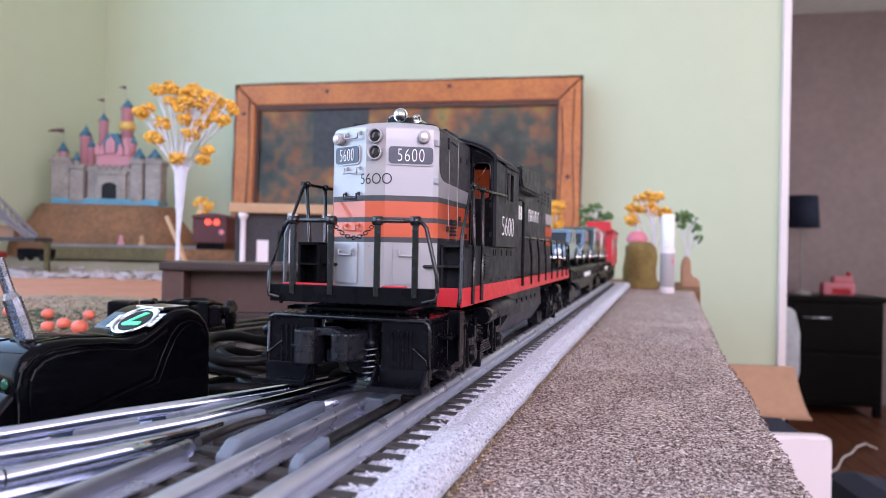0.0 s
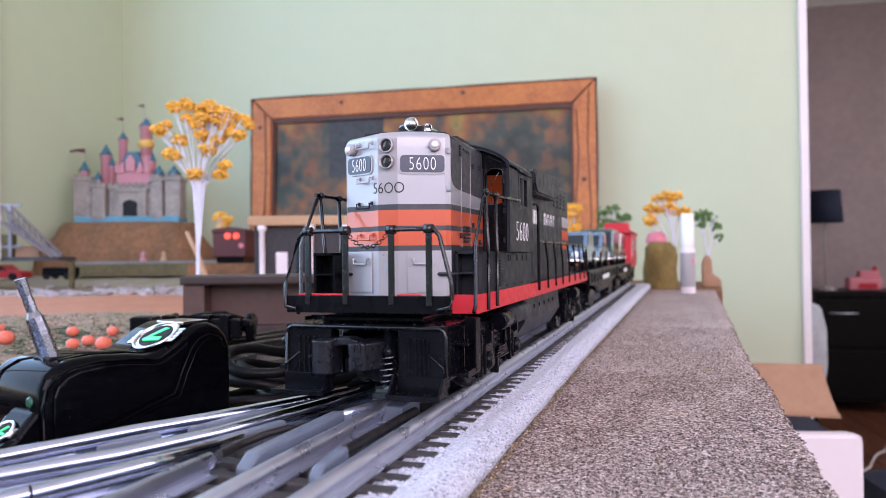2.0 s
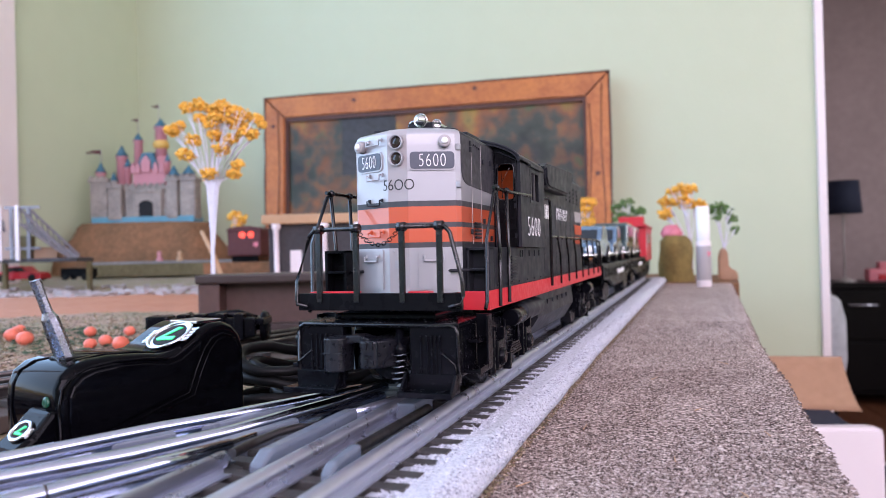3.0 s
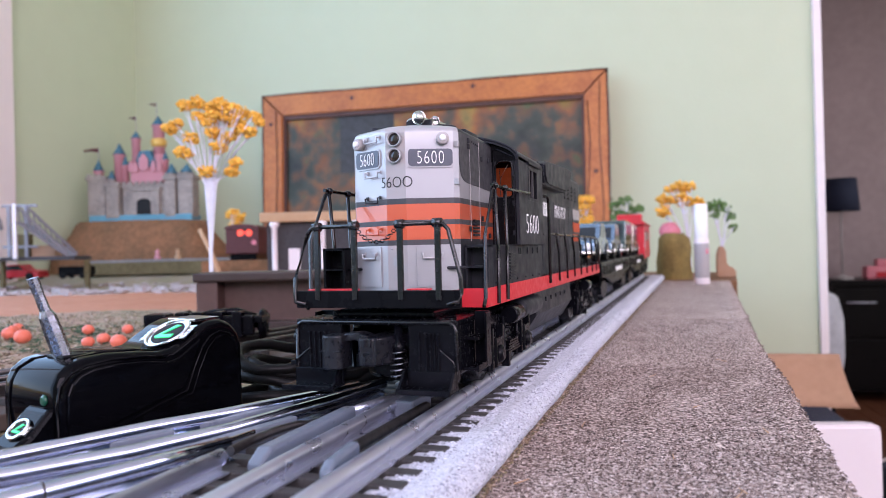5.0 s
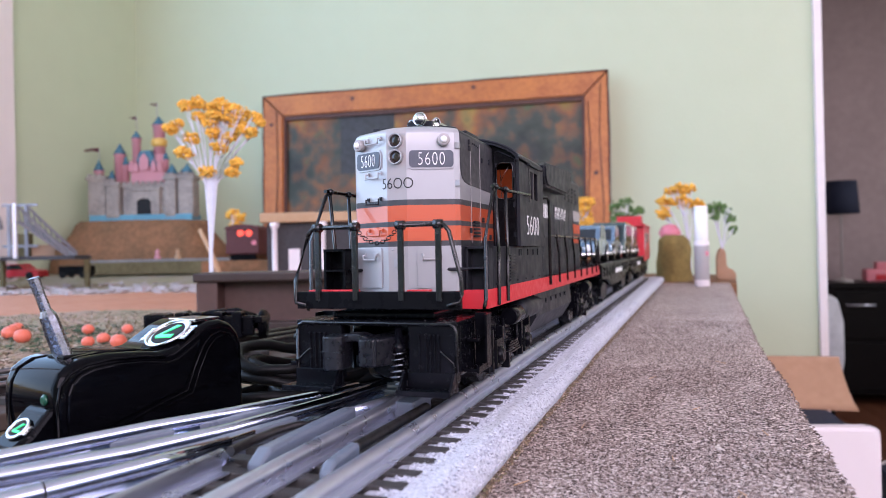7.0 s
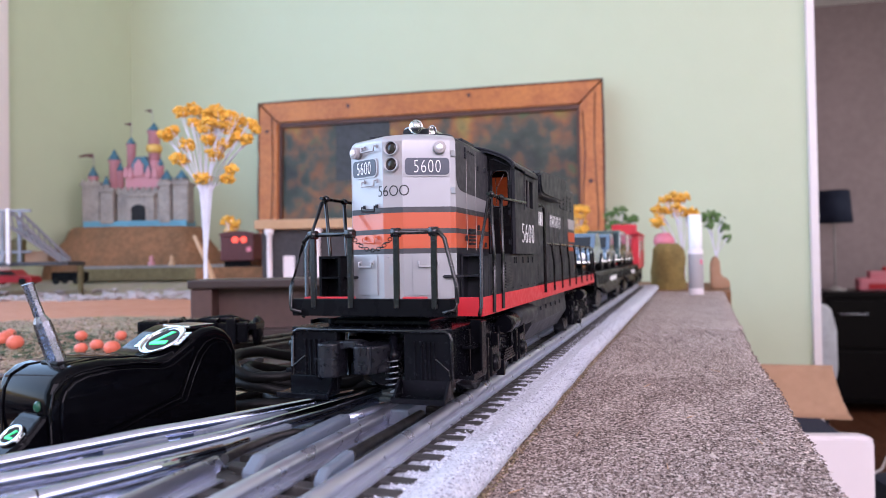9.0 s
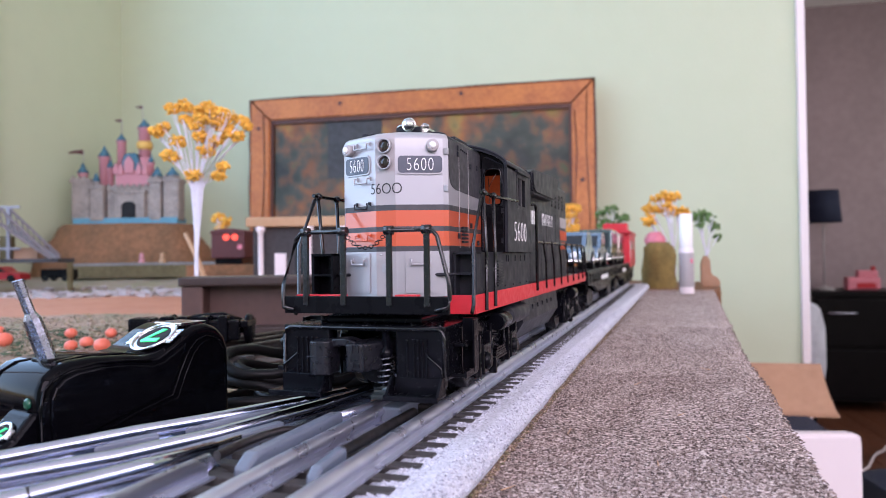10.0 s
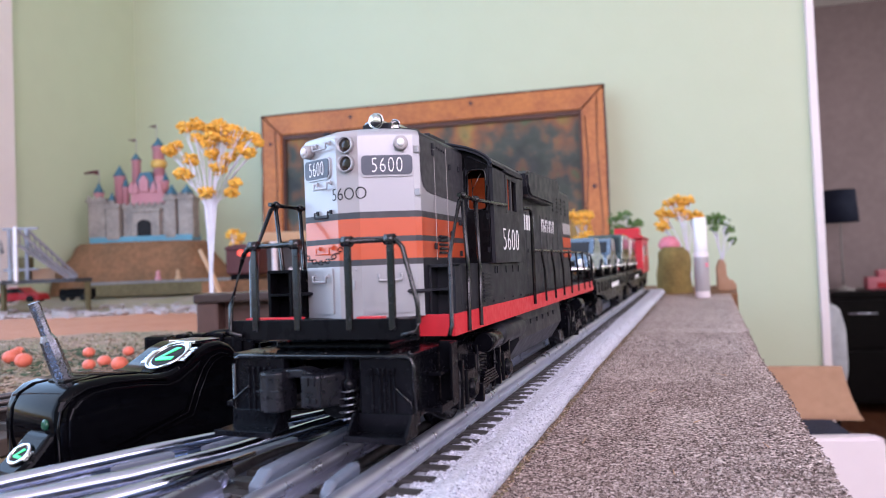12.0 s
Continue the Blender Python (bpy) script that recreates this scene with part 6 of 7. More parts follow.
def build_trees():
    s = 0.061
    big = [((px - 380) * s, (551 - py) * s, r * s) for px, py, r in ((340, 181, 11), (362, 176, 11), (381, 184, 13), (404, 181, 14), (422, 190, 14), (441, 198, 13), (392, 198, 13), (411, 205, 15), (430, 210, 14), (381, 212, 12), (441, 226, 13), (454, 231, 10), (389, 230, 12), (415, 238, 12), (400, 256, 14), (312, 221, 12), (325, 214, 10), (348, 240, 13), (336, 266, 14), (376, 299, 13), (420, 300, 11), (428, 283, 9), (463, 204, 9), (471, 214, 7), (362, 199, 9))]
    crown_tree("yellow_tree", -48.4, 62.4, -0.2, "model tree of bleached white stems with yellow moss crown", 14.0, big, M["yellow_moss"], 11, 0.13, 0.17)
    u = 0.108
    far = [((px - 1228) * u, (478 - py) * u, r * u) for px, py, r in ((1190, 345, 13), (1205, 325, 14), (1225, 325, 13), (1240, 350, 12), (1185, 365, 10), (1215, 345, 14))]
    crown_tree("yellow_tree", 0.4, 135, 0.0, "model tree with yellow moss crown at the table's end", 6.5, far, M["yellow_moss"], 12, 0.22, 0.32)
    g = [((px - 1282) * u, (480 - py) * u, r * u) for px, py, r in ((1272, 355, 10), (1285, 362, 12), (1295, 378, 10), (1302, 395, 7), (1270, 375, 8), (1262, 360, 8))]
    crown_tree("green_tree", 6.2, 139, 0.0, "sparse green model tree at the table's end", 6.0, g, M["green_moss"], 13, 0.16, 0.28)
    v = 0.118
    g2 = [((px - 1110) * v, (470 - py) * v, r * v) for px, py, r in ((1095, 345, 12), (1112, 340, 13), (1128, 355, 12), (1100, 362, 12), (1118, 368, 12), (1138, 352, 7))]
    crown_tree("green_tree", -12.2, 150, 0.0, "leafy green model tree behind the train", 7.0, g2, M["green_moss"], 14, 0.2, 0.34)
    w = 0.118
    y2 = [((px - 455) * w, (470 - py) * w, r * w) for px, py, r in ((450, 350, 10), (462, 355, 9), (455, 365, 8))]
    crown_tree("yellow_tree", -93.0, 128.5, 1.0, "small yellow model tree on the far scenery", 6.5, y2, M["yellow_moss"], 15, 0.2, 0.4)
    y3 = [((px - 1040) * w, (470 - py) * w, r * w) for px, py, r in ((1030, 335, 12), (1042, 350, 13), (1046, 372, 11), (1034, 378, 9), (1050, 335, 9))]
    crown_tree("yellow_tree", -20.5, 147.0, 0.0, "yellow model tree behind the train", 6.0, y3, M["yellow_moss"], 16, 0.2, 0.4)


# ---- castle on its mound, far scenery ----


def turret(t, x, y, r, z0, z1, cone, body, roof, gold=None):
    p = part("turret", lathe(bm_new(), [(r, z0), (r, z1 - 0.6), (r * 1.2, z1 - 0.4), (r * 1.2, z1)], (x, y, 0), "z", 14), body, t)
    part("turret_roof", lathe(bm_new(), [(r * 1.25, z1), (r * 0.55, z1 + cone * 0.55), (0.06, z1 + cone)], (x, y, 0), "z", 14), roof, p)
    if gold:
        part("gold_band", lathe(bm_new(), [(r * 1.05, gold), (r * 1.35, gold + 0.6), (r * 1.35, gold + 1.8), (r * 1.05, gold + 2.3)], (x, y, 0), "z", 14), M["gold"], p)
    return p


def build_castle():
    bm = bm_new()
    n = 44
    rnd = random.Random(3)
    top = []
    rows = [(22.5, 13.5, 2.6), (21.5, 12.5, 6.0), (20, 11.5, 9.0), (18.3, 10.2, 12.0), (16.5, 9.0, 14.4), (15.3, 8.2, 15.5)]
    prev = None
    for rx, ry, z in rows:
        ring = []
        for k in range(n):
            a = 2 * math.pi * k / n
            c, s = math.cos(a), math.sin(a)
            e = 1 / max(abs(c), abs(s)) ** 0.5
            q = 1 + 0.06 * noise.noise((c * 3, s * 3, z * 0.3))
            ring.append(bm.verts.new((rx * c * e * q, ry * s * e * q + 4.0, z + (0.35 * noise.noise((c * 5, s * 5, z)) if z < 15 else 0))))
        if prev:
            for k in range(n):
                f = bm.faces.new((prev[k], prev[(k + 1) % n], ring[(k + 1) % n], ring[k]))
                f.smooth = True
        prev = ring
    bm.faces.new(prev)
    bmesh.ops.recalc_face_normals(bm, faces=bm.faces)
    mound = part("mound", bm, M["earth"])
    mound.matrix_basis = pose(-1.310, 1.405, 0, 0, 0, 19.5)
    tagged(mound, "brown earth mound under the toy castle", "mound")
    t = thing("toy_castle", pose(-1.312, 1.424, 0.1545, 0, 0, 19.5) @ Matrix.Scale(0.94, 4), "toy castle of beige walls with pink and teal towers", "toy castle")
    S = M["castle_stone"]
    part("moat_base", box(bm_new(), -13.9, 13.9, -1.5, 6, 0, 1.8, 0.2), M["castle_blue"], t, "light blue base")

    def tower(x0, x1, h, y0=-1.0, y1=4.0):
        bm = box(bm_new(), x0, x1, y0, y1, 1.0, h, 0.4)
        w = (x1 - x0)
        box(bm, x0 - 0.35, x1 + 0.35, y0 - 0.35, y1 + 0.35, h - 1.3, h - 0.4, 0.15)
        for k in range(max(2, int(w / 1.6))):
            x = x0 + 0.2 + k * (w - 0.4) / max(2, int(w / 1.6))
            box(bm, x, x + 0.8, y0 - 0.3, y0 + 0.3, h - 0.4, h + 0.5)
        return part("wall_tower", bm, S, t)
    tower(-14.4, -9.6, 12.6)
    tower(-9.2, -5.6, 10.8, -1.8, 3)
    tower(-5.2, 8.4, 10.4, -0.4, 4)
    tower(-2.6, 5.2, 9.6, -1.4, 1)
    tower(6.6, 9.6, 12.4, -1.6, 3)
    tower(10.0, 14.2, 12.6)
    bm = prism(bm_new(), [(-0.9, 1.8), (-0.9, 5.0)] + [(1.0 - 1.9 * math.cos(math.pi * k / 8), 5.0 + 1.2 * math.sin(math.pi * k / 8)) for k in range(1, 8)] + [(2.9, 5.0), (2.9, 1.8)], "y", -1.5, -1.35)
    part("gate", bm, M["dark_hole"], t, "dark arched gateway")
    P, T = M["castle_pink"], M["castle_teal"]
    part("keep", box(bm_new(), -3.35, 5.7, 0.5, 4.5, 10.4, 14.9, 0.3), P, t, "pink keep")
    bm = prism(bm_new(), [(-2.4, 14.8), (-0.6, 19.2), (2.2, 19.4), (4.2, 14.8)], "y", 0.3, 4.6)
    part("keep_roof", bm, T, t, "steep teal roof")
    bm = prism(bm_new(), [(-0.6, 14.0), (-0.6, 17.0), (0.6, 18.6), (1.8, 17.0), (1.8, 14.0)], "y", -0.3, 0.6)
    part("dormer", bm, P, t)
    turret(t, 3.7, 3.0, 1.55, 10, 26.6, 2.6, P, T, 20.6)
    part("buttress", lathe(bm_new(), [(2.6, 10), (2.3, 15), (1.6, 18.5)], (3.7, 3.0, 0), "z", 14), P, t)
    for x in (-2.9, -1.6, 3.2, 4.8):
        part("pinnacle", prism(bm_new(), [(x - 0.6, 13.6), (x - 0.6, 15.4), (x, 16.8), (x + 0.6, 15.4), (x + 0.6, 13.6)], "y", -0.2, 0.5), P, t)
    turret(t, -2.4, 2.5, 1.15, 10, 23.0, 2.2, P, T)
    turret(t, -6.8, 2.0, 1.4, 10, 18.6, 3.2, P, T)
    turret(t, -5.0, 1.6, 0.9, 10, 15.6, 2.6, P, T)
    turret(t, 5.6, 2.5, 0.8, 10, 17.0, 2.4, P, T)
    turret(t, -12.4, 1.5, 1.2, 12.0, 14.2, 3.0, P, T)
    turret(t, -8.4, 0.5, 0.9, 10.0, 11.8, 2.4, S, T)
    turret(t, 11.8, 1.5, 1.6, 12.0, 13.2, 2.6, S, T)
    turret(t, 8.0, 0.6, 1.4, 11.5, 12.8, 3.0, S, T)
    for x, z0, z1, s in ((-12.4, 16, 20.6, -1), (-2.0, 25, 29.0, -1), (3.7, 28.6, 32.6, -1)):
        p = part("flagpole", tube(bm_new(), [(x, 1.8, z0), (x, 1.8, z1)], 0.1, 6), M["grey_paint"], t)
        bm = bm_new()
        prism(bm, [(x, z1), (x + 2.2 * s, z1 - 0.1), (x + 4.2 * s, z1 - 0.6), (x + 4.0 * s, z1 - 1.0), (x + 2.0 * s, z1 - 0.9), (x, z1 - 1.3)] if x < -5 else [(x, z1), (x + 2.2 * s, z1 - 0.4), (x, z1 - 1.0)], "y", 1.75, 1.85)
        part("flag", bm, M["maroon"], p)


def build_far_scenery():
    # grey building with a tan flat roof
    t = thing("grey_station", pose(-0.560, 0.975, 0, 0, 0, 19.5), "dark grey toy station with tan flat roof and white columns", "model building")
    part("wall", box(bm_new(), -7.4, 7.8, 0, 8, 0, 11.2, 0.1), M["grey_building"], t)
    part("roof", box(bm_new(), -8.2, 8.6, -1.4, 9, 11.2, 12.7, 0.15), M["tan_wood"], t, "pale tan flat roof")
    for x in (-6.0, 1.6, 7.0):
        p = part("column", lathe(bm_new(), [(0.55, 0), (0.55, 0.5), (0.42, 0.7), (0.42, 10.2), (0.75, 10.6), (0.75, 11.2)], (x, -0.8, 0), "z", 12), M["white_plastic"], t)
    part("door", box(bm_new(), -4.0, -2.2, -0.15, 0.1, 0, 7.0, 0.05), M["white_plastic"], t)
    part("window", box(bm_new(), -0.8, 1.0, -0.12, 0.1, 3.5, 8.5, 0.05), M["auto_glass"], t)
    # maroon caboose with lit red lamps
    t = thing("maroon_railcar", pose(-0.815, 1.145, 0.052, 0, 0, 19.5), "dark maroon toy railcar with two lit red lamps", "railway car")
    part("body", box(bm_new(), -3.2, 3.2, 0, 12, 1.2, 6.0, 0.2), M["maroon"], t)
    part("roof", prism(bm_new(), [(x, z) for x, z in arch(3.4, 6.0, 7.0, 9)], "y", -0.3, 12.3), M["maroon"], t)
    part("underframe", box(bm_new(), -2.6, 2.6, 0.5, 11.5, 0, 1.2, 0.1), M["black"], t)
    for x in (-0.3, 1.35):
        part("red_lamp", lathe(bm_new(), [(0.62, -0.12), (0.62, 0.1)], (x, 0, 5.3), "y", 14), M["red_glow"], t, "lit red lamp")
    part("red_marker", lathe(bm_new(), [(0.5, -0.1), (0.5, 0.1)], (2.3, 0, 3.4), "y", 14), M["pink"], t)
    # support under the railcar
    tagged(part("railcar_bank", prism(bm_new(), [(-86, 108), (-72, 113), (-80, 134), (-94, 129)], "z", 0.0, 5.2), M["earth"]), "low brown earth bank under a railcar", "bank")
    # far straight of bare track
    t = thing("far_track", pose(-1.21, 1.315, 0.048, 0, 0, 19.5), "pale grey length of toy track before the mound", "railway track")
    for y in (-1.6, 0, 1.6):
        part("rail", box(bm_new(), -12, 30, y - 0.15, y + 0.15, 0.4, 0.95, 0.04), M["track_grey"], t)
    part("roadbed", box(bm_new(), -12, 30, -2.8, 2.8, -2.5, 0.4, 0.1), M["olive"], t)
    # lift bridge of grey girders at the left
    t = thing("girder_bridge", pose(-1.245, 1.04, 0.0, 0, 0, 19.5), "grey lattice girder toy bridge with a sloping ramp", "model bridge")
    G = M["grey_girder"]
    for x in (-5.6, -2.1):
        for y in (-1.2, 2.6):
            part("tower_leg", box(bm_new(), x - 0.32, x + 0.32, y, y + 0.5, 6.5, 17.6, 0.05), M["white_plastic"] if y < 0 else G, t)
    for z in (9.0, 17.4):
        part("cross_beam", box(bm_new(), -7, 0.2, 2.7, 3.1, z - 0.25, z + 0.25, 0.05), G, t)
    for y in (-1.0, 2.6):
        for dz in (0.0, -3.2):
            part("ramp_chord", tube(bm_new(), [(-1.6, y, 17.0 + dz), (8.2, y, 7.4 + dz * 0.15)], 0.28, 6), G, t)
        for k in range(9):
            u, v = k / 9, (k + 0.6) / 9
            a, b = (-1.6 + 9.8 * u, y, 17.0 - 9.6 * u), (-1.6 + 9.8 * v, y, 17.0 - 9.6 * v - 3.2 * (1 - 0.85 * v))
            part("lattice", tube(bm_new(), [a, b], 0.14, 6), G, t)
    part("deck", prism(bm_new(), [(-1.6, 13.9), (8.2, 7.0), (8.2, 6.8), (-1.6, 13.5)], "y", -0.7, 2.7), G, t)
    part("arch", tube(bm_new(), [(-12.0 + 5.6 * math.sin(a), 1.0, 12.0 + 6.5 * math.cos(a)) for a in (0.0, 0.3, 0.6, 0.9, 1.2, 1.5)], 0.7, 8), G, t)
    part("hut", box(bm_new(), -5.0, -2.6, 3.6, 6.0, 6.9, 11.6, 0.1), M["olive"], t, "small olive hut behind the legs")
    part("hut", box(bm_new(), -1.6, 3.2, 3.6, 6.0, 6.9, 9.2, 0.1), M["cardboard"], t)
    part("footing", box(bm_new(), -9, 9.4, -0.5, 6.2, 6.1, 6.9, 0.1), M["grey_building"], t)
    for x in (-8.5, 9.0):
        part("pier", box(bm_new(), x - 0.4, x + 0.4, 4.6, 5.6, -0.5, 6.1, 0.05), M["olive"], t)
    # red road car on a low wall, white and dark odds beside it
    t = thing("red_toy_car", pose(-1.345, 1.10, 0.021, 0, 0, 19.5), "glossy red toy car parked on the far scenery", "toy car")
    bm = prism(bm_new(), [(-5.2, 0.5), (-5.2, 1.7), (-3.4, 2.0), (-2.4, 3.2), (1.2, 3.3), (2.6, 2.1), (5.0, 1.8), (5.3, 0.5)], "y", -2, 2)
    bmesh.ops.bevel(bm, geom=list(bm.edges), offset=0.25, segments=2, affect="EDGES", profile=0.6)
    part("body", bm, M["crimson"], t)
    for x in (-3.2, 3.3):
        for y in (-1.95, 1.95):
            part("wheel", lathe(bm_new(), [(0.75, -0.3), (0.8, 0), (0.75, 0.3)], (x, y, 0.8), "y", 16), M["matt_black"], t)
    part("window_glass", prism(bm_new(), [(-3.0, 2.1), (-2.3, 3.0), (1.1, 3.05), (2.1, 2.1)], "y", -2.02, 2.02), M["auto_glass"], t)
    t = thing("black_toy_truck", pose(-1.235, 1.145, 0.021, 0, 0, 19.5), "black toy truck parked beside the red car", "toy car")
    part("body", box(bm_new(), -3.0, 3.2, -1.8, 1.8, 0.7, 2.6, 0.25), M["black"], t)
    for x in (-2, 2.2):
        for y in (-1.7, 1.7):
            part("wheel", lathe(bm_new(), [(0.65, -0.3), (0.7, 0), (0.65, 0.3)], (x, y, 0.7), "y", 14), M["matt_black"], t)
    # pale rocks and scraps along the far road
    rnd = random.Random(21)
    bm = bm_new()
    for k in range(330):
        w = rnd.choice((rnd.uniform(126, 134), rnd.uniform(134, 150)))
        q = rnd.uniform(-0.72, -0.20)
        x, y = -w * (0.3355 - q * 0.942), w * (0.942 + q * 0.3355)
        r = rnd.uniform(0.2, 0.65)
        m = Matrix.Translation((x, y, rise(x, y) + r * 0.15)) @ Matrix.Rotation(rnd.uniform(0, 6), 4, "Z") @ Matrix.Diagonal((rnd.uniform(1, 2.6), 1, rnd.uniform(0.3, 0.7), 1))
        ret = bmesh.ops.create_icosphere(bm, subdivisions=1, radius=r, matrix=m)
        for v in ret["verts"]:
            v.co += Vector((rnd.uniform(-1, 1), rnd.uniform(-1, 1), rnd.uniform(-1, 1))) * r * 0.2
    tagged(part("gravel_scatter", bm, M["white_rock"]), "pale stones scattered along the clay road", "stones", kind="stuff")
    # dry grass tufts over the turf
    bm = bm_new()
    for k in range(1100):
        w = rnd.uniform(26, 165) if k % 2 else rnd.uniform(30, 82)
        q = rnd.uniform(-0.72, -0.18)
        x, y = -w * (0.3355 - q * 0.942), w * (0.942 + q * 0.3355)
        if 82 < w < 128 or x > -22:
            continue
        z = rise(x, y) - 0.4
        a, h = rnd.uniform(0, 6.28), rnd.uniform(0.12, 0.35)
        dx, dy = 0.09 * math.cos(a), 0.09 * math.sin(a)
        lx, ly = rnd.uniform(-0.3, 0.3), rnd.uniform(-0.3, 0.3)
        bm.faces.new([bm.verts.new(p) for p in ((x - dx, y - dy, z), (x + dx, y + dy, z), (x + lx, y + ly, z + h))])
    g = mat("dry_grass", (0.30, 0.25, 0.12), 0.9, vary=0.8, scale=30, second=(0.14, 0.17, 0.06), island=0.4)
    tagged(part("dry_grass", bm, g), "short dry grass on the layout's turf", "grass", kind="stuff")
    # two low figures of pink and white near the mound
    for x, y, m in ((-117.5, 132.0, M["castle_pink"]), (-113.0, 133.6, M["tan_wood"])):
        bm = lathe(bm_new(), [(0.9, 0), (0.7, 1.2), (0.35, 1.8), (0.55, 2.3), (0.2, 2.9)], (0, 0, 0), "z", 10)
        o = part("toy_ornament", bm, m)
        o.matrix_basis = pose(x * CM, y * CM, 0.0515)
        tagged(o, "tiny painted toy ornament beside the far track", "ornament")
    # low pale scraps of plaster along the road's far verge
    rng = random.Random(33)
    bm = bm_new()
    for k in range(34):
        w, q = rng.uniform(124, 146), rng.uniform(-0.70, -0.30)
        x, y = -w * (0.3355 - q * 0.942), w * (0.942 + q * 0.3355)
        n, r = rng.randint(5, 8), rng.uniform(0.8, 2.6)
        pts = [(x + r * rng.uniform(0.6, 1.2) * math.cos(6.283 * i / n), y + 0.5 * r * rng.uniform(0.6, 1.2) * math.sin(6.283 * i / n)) for i in range(n)]
        prism(bm, pts, "z", rise(x, y) - 0.6, rise(x, y) + rng.uniform(0.05, 0.5))
    tagged(part("plaster_scatter", bm, M["white_rock"]), "pale plaster scraps along the clay road", "scraps", kind="stuff")
    # leaning stick by the big tree
    o = part("leaning_stick", tube(bm_new(), [(-68.5, 92.0, -0.3), (-70.5, 91.4, 6.0), (-72.5, 90.8, 10.4)], 0.5, 8, r_end=0.3), M["tan_wood"])
    tagged(o, "pale brown stick standing in the scenery", "stick")


def build_slab_end():
    # straw-covered hump at the end of the fibreboard
    bm = bm_new()
    rnd = random.Random(6)
    n, prev = 26, None
    for f, z in ((1.0, -0.1), (1.0, 3.0), (0.97, 5.5), (0.88, 7.2), (0.6, 8.1)):
        ring = []
        for k in range(n):
            a = 2 * math.pi * k / n
            ring.append(bm.verts.new((-2.2 + 2.9 * f * math.cos(a) * (1 + 0.08 * rnd.uniform(-1, 1)), 131 + 4 * f * math.sin(a), z + 0.15 * rnd.uniform(-1, 1))))
        if prev:
            for k in range(n):
                g = bm.faces.new((prev[k], prev[(k + 1) % n], ring[(k + 1) % n], ring[k]))
                g.smooth = True
        prev = ring
    bm.faces.new(prev)
    bmesh.ops.recalc_face_normals(bm, faces=bm.faces)
    tagged(part("straw_hump", bm, M["hay"]), "olive straw-covered hump at the table's end", "hump")
    tagged(part("end_board", prism(bm_new(), [(-36, 121), (7.5, 121.5), (9.5, 160), (-36, 160)], "z", -2.6, -0.02), M["earth"]), "brown earth-covered board at the table's far end", "board")
    bm = ball(bm_new(), (-3.0, 133.5, 8.6), 1.9, 0.9)
    for v in bm.verts:
        v.co += Vector((noise.noise(v.co * 0.9), noise.noise(v.co * 0.9 + Vector((5, 0, 0))), noise.noise(v.co * 0.9 + Vector((9, 0, 0))))) * 0.4
    tagged(part("pink_shrub", bm, M["pink"]), "pink mossy toy shrub on the straw hump", "shrub")
    t = thing("spray_bottle", pose(0.0206, 1.12, 0.0), "white plastic bottle with a printed grey label and tall cap", "bottle")
    part("body", lathe(bm_new(), [(1.0, 0), (1.08, 0.15), (1.08, 6.6), (1.0, 6.9)], n=24), M["white_plastic"], t)
    part("label", lathe(bm_new(), [(1.085, 1.0), (1.10, 1.05), (1.10, 6.1), (1.085, 6.15)], n=24), M["grey_paint"], t, "grey-lilac paper label with a red mark")
    part("label_mark", box(bm_new(), 0.55, 0.95, -0.98, -0.70, 4.6, 5.3, 0.02), M["pink"], t)
    part("cap", lathe(bm_new(), [(0.98, 6.9), (1.0, 7.0), (0.98, 12.0), (0.9, 12.1)], n=24), M["lens_white"], t)
    bm = prism(bm_new(), [(4.9, 0), (4.9, 4.4), (5.6, 5.9), (6.5, 5.2), (6.6, 2.2), (8.0, 1.6), (8.2, 0)], "y", 133, 137)
    bmesh.ops.bevel(bm, geom=list(bm.edges), offset=0.3, segments=2, affect="EDGES")
    tagged(part("brown_stump", bm, M["cardboard"]), "brown stump-like piece of scenery", "stump")


# ---- wall picture and the doorway's things ----


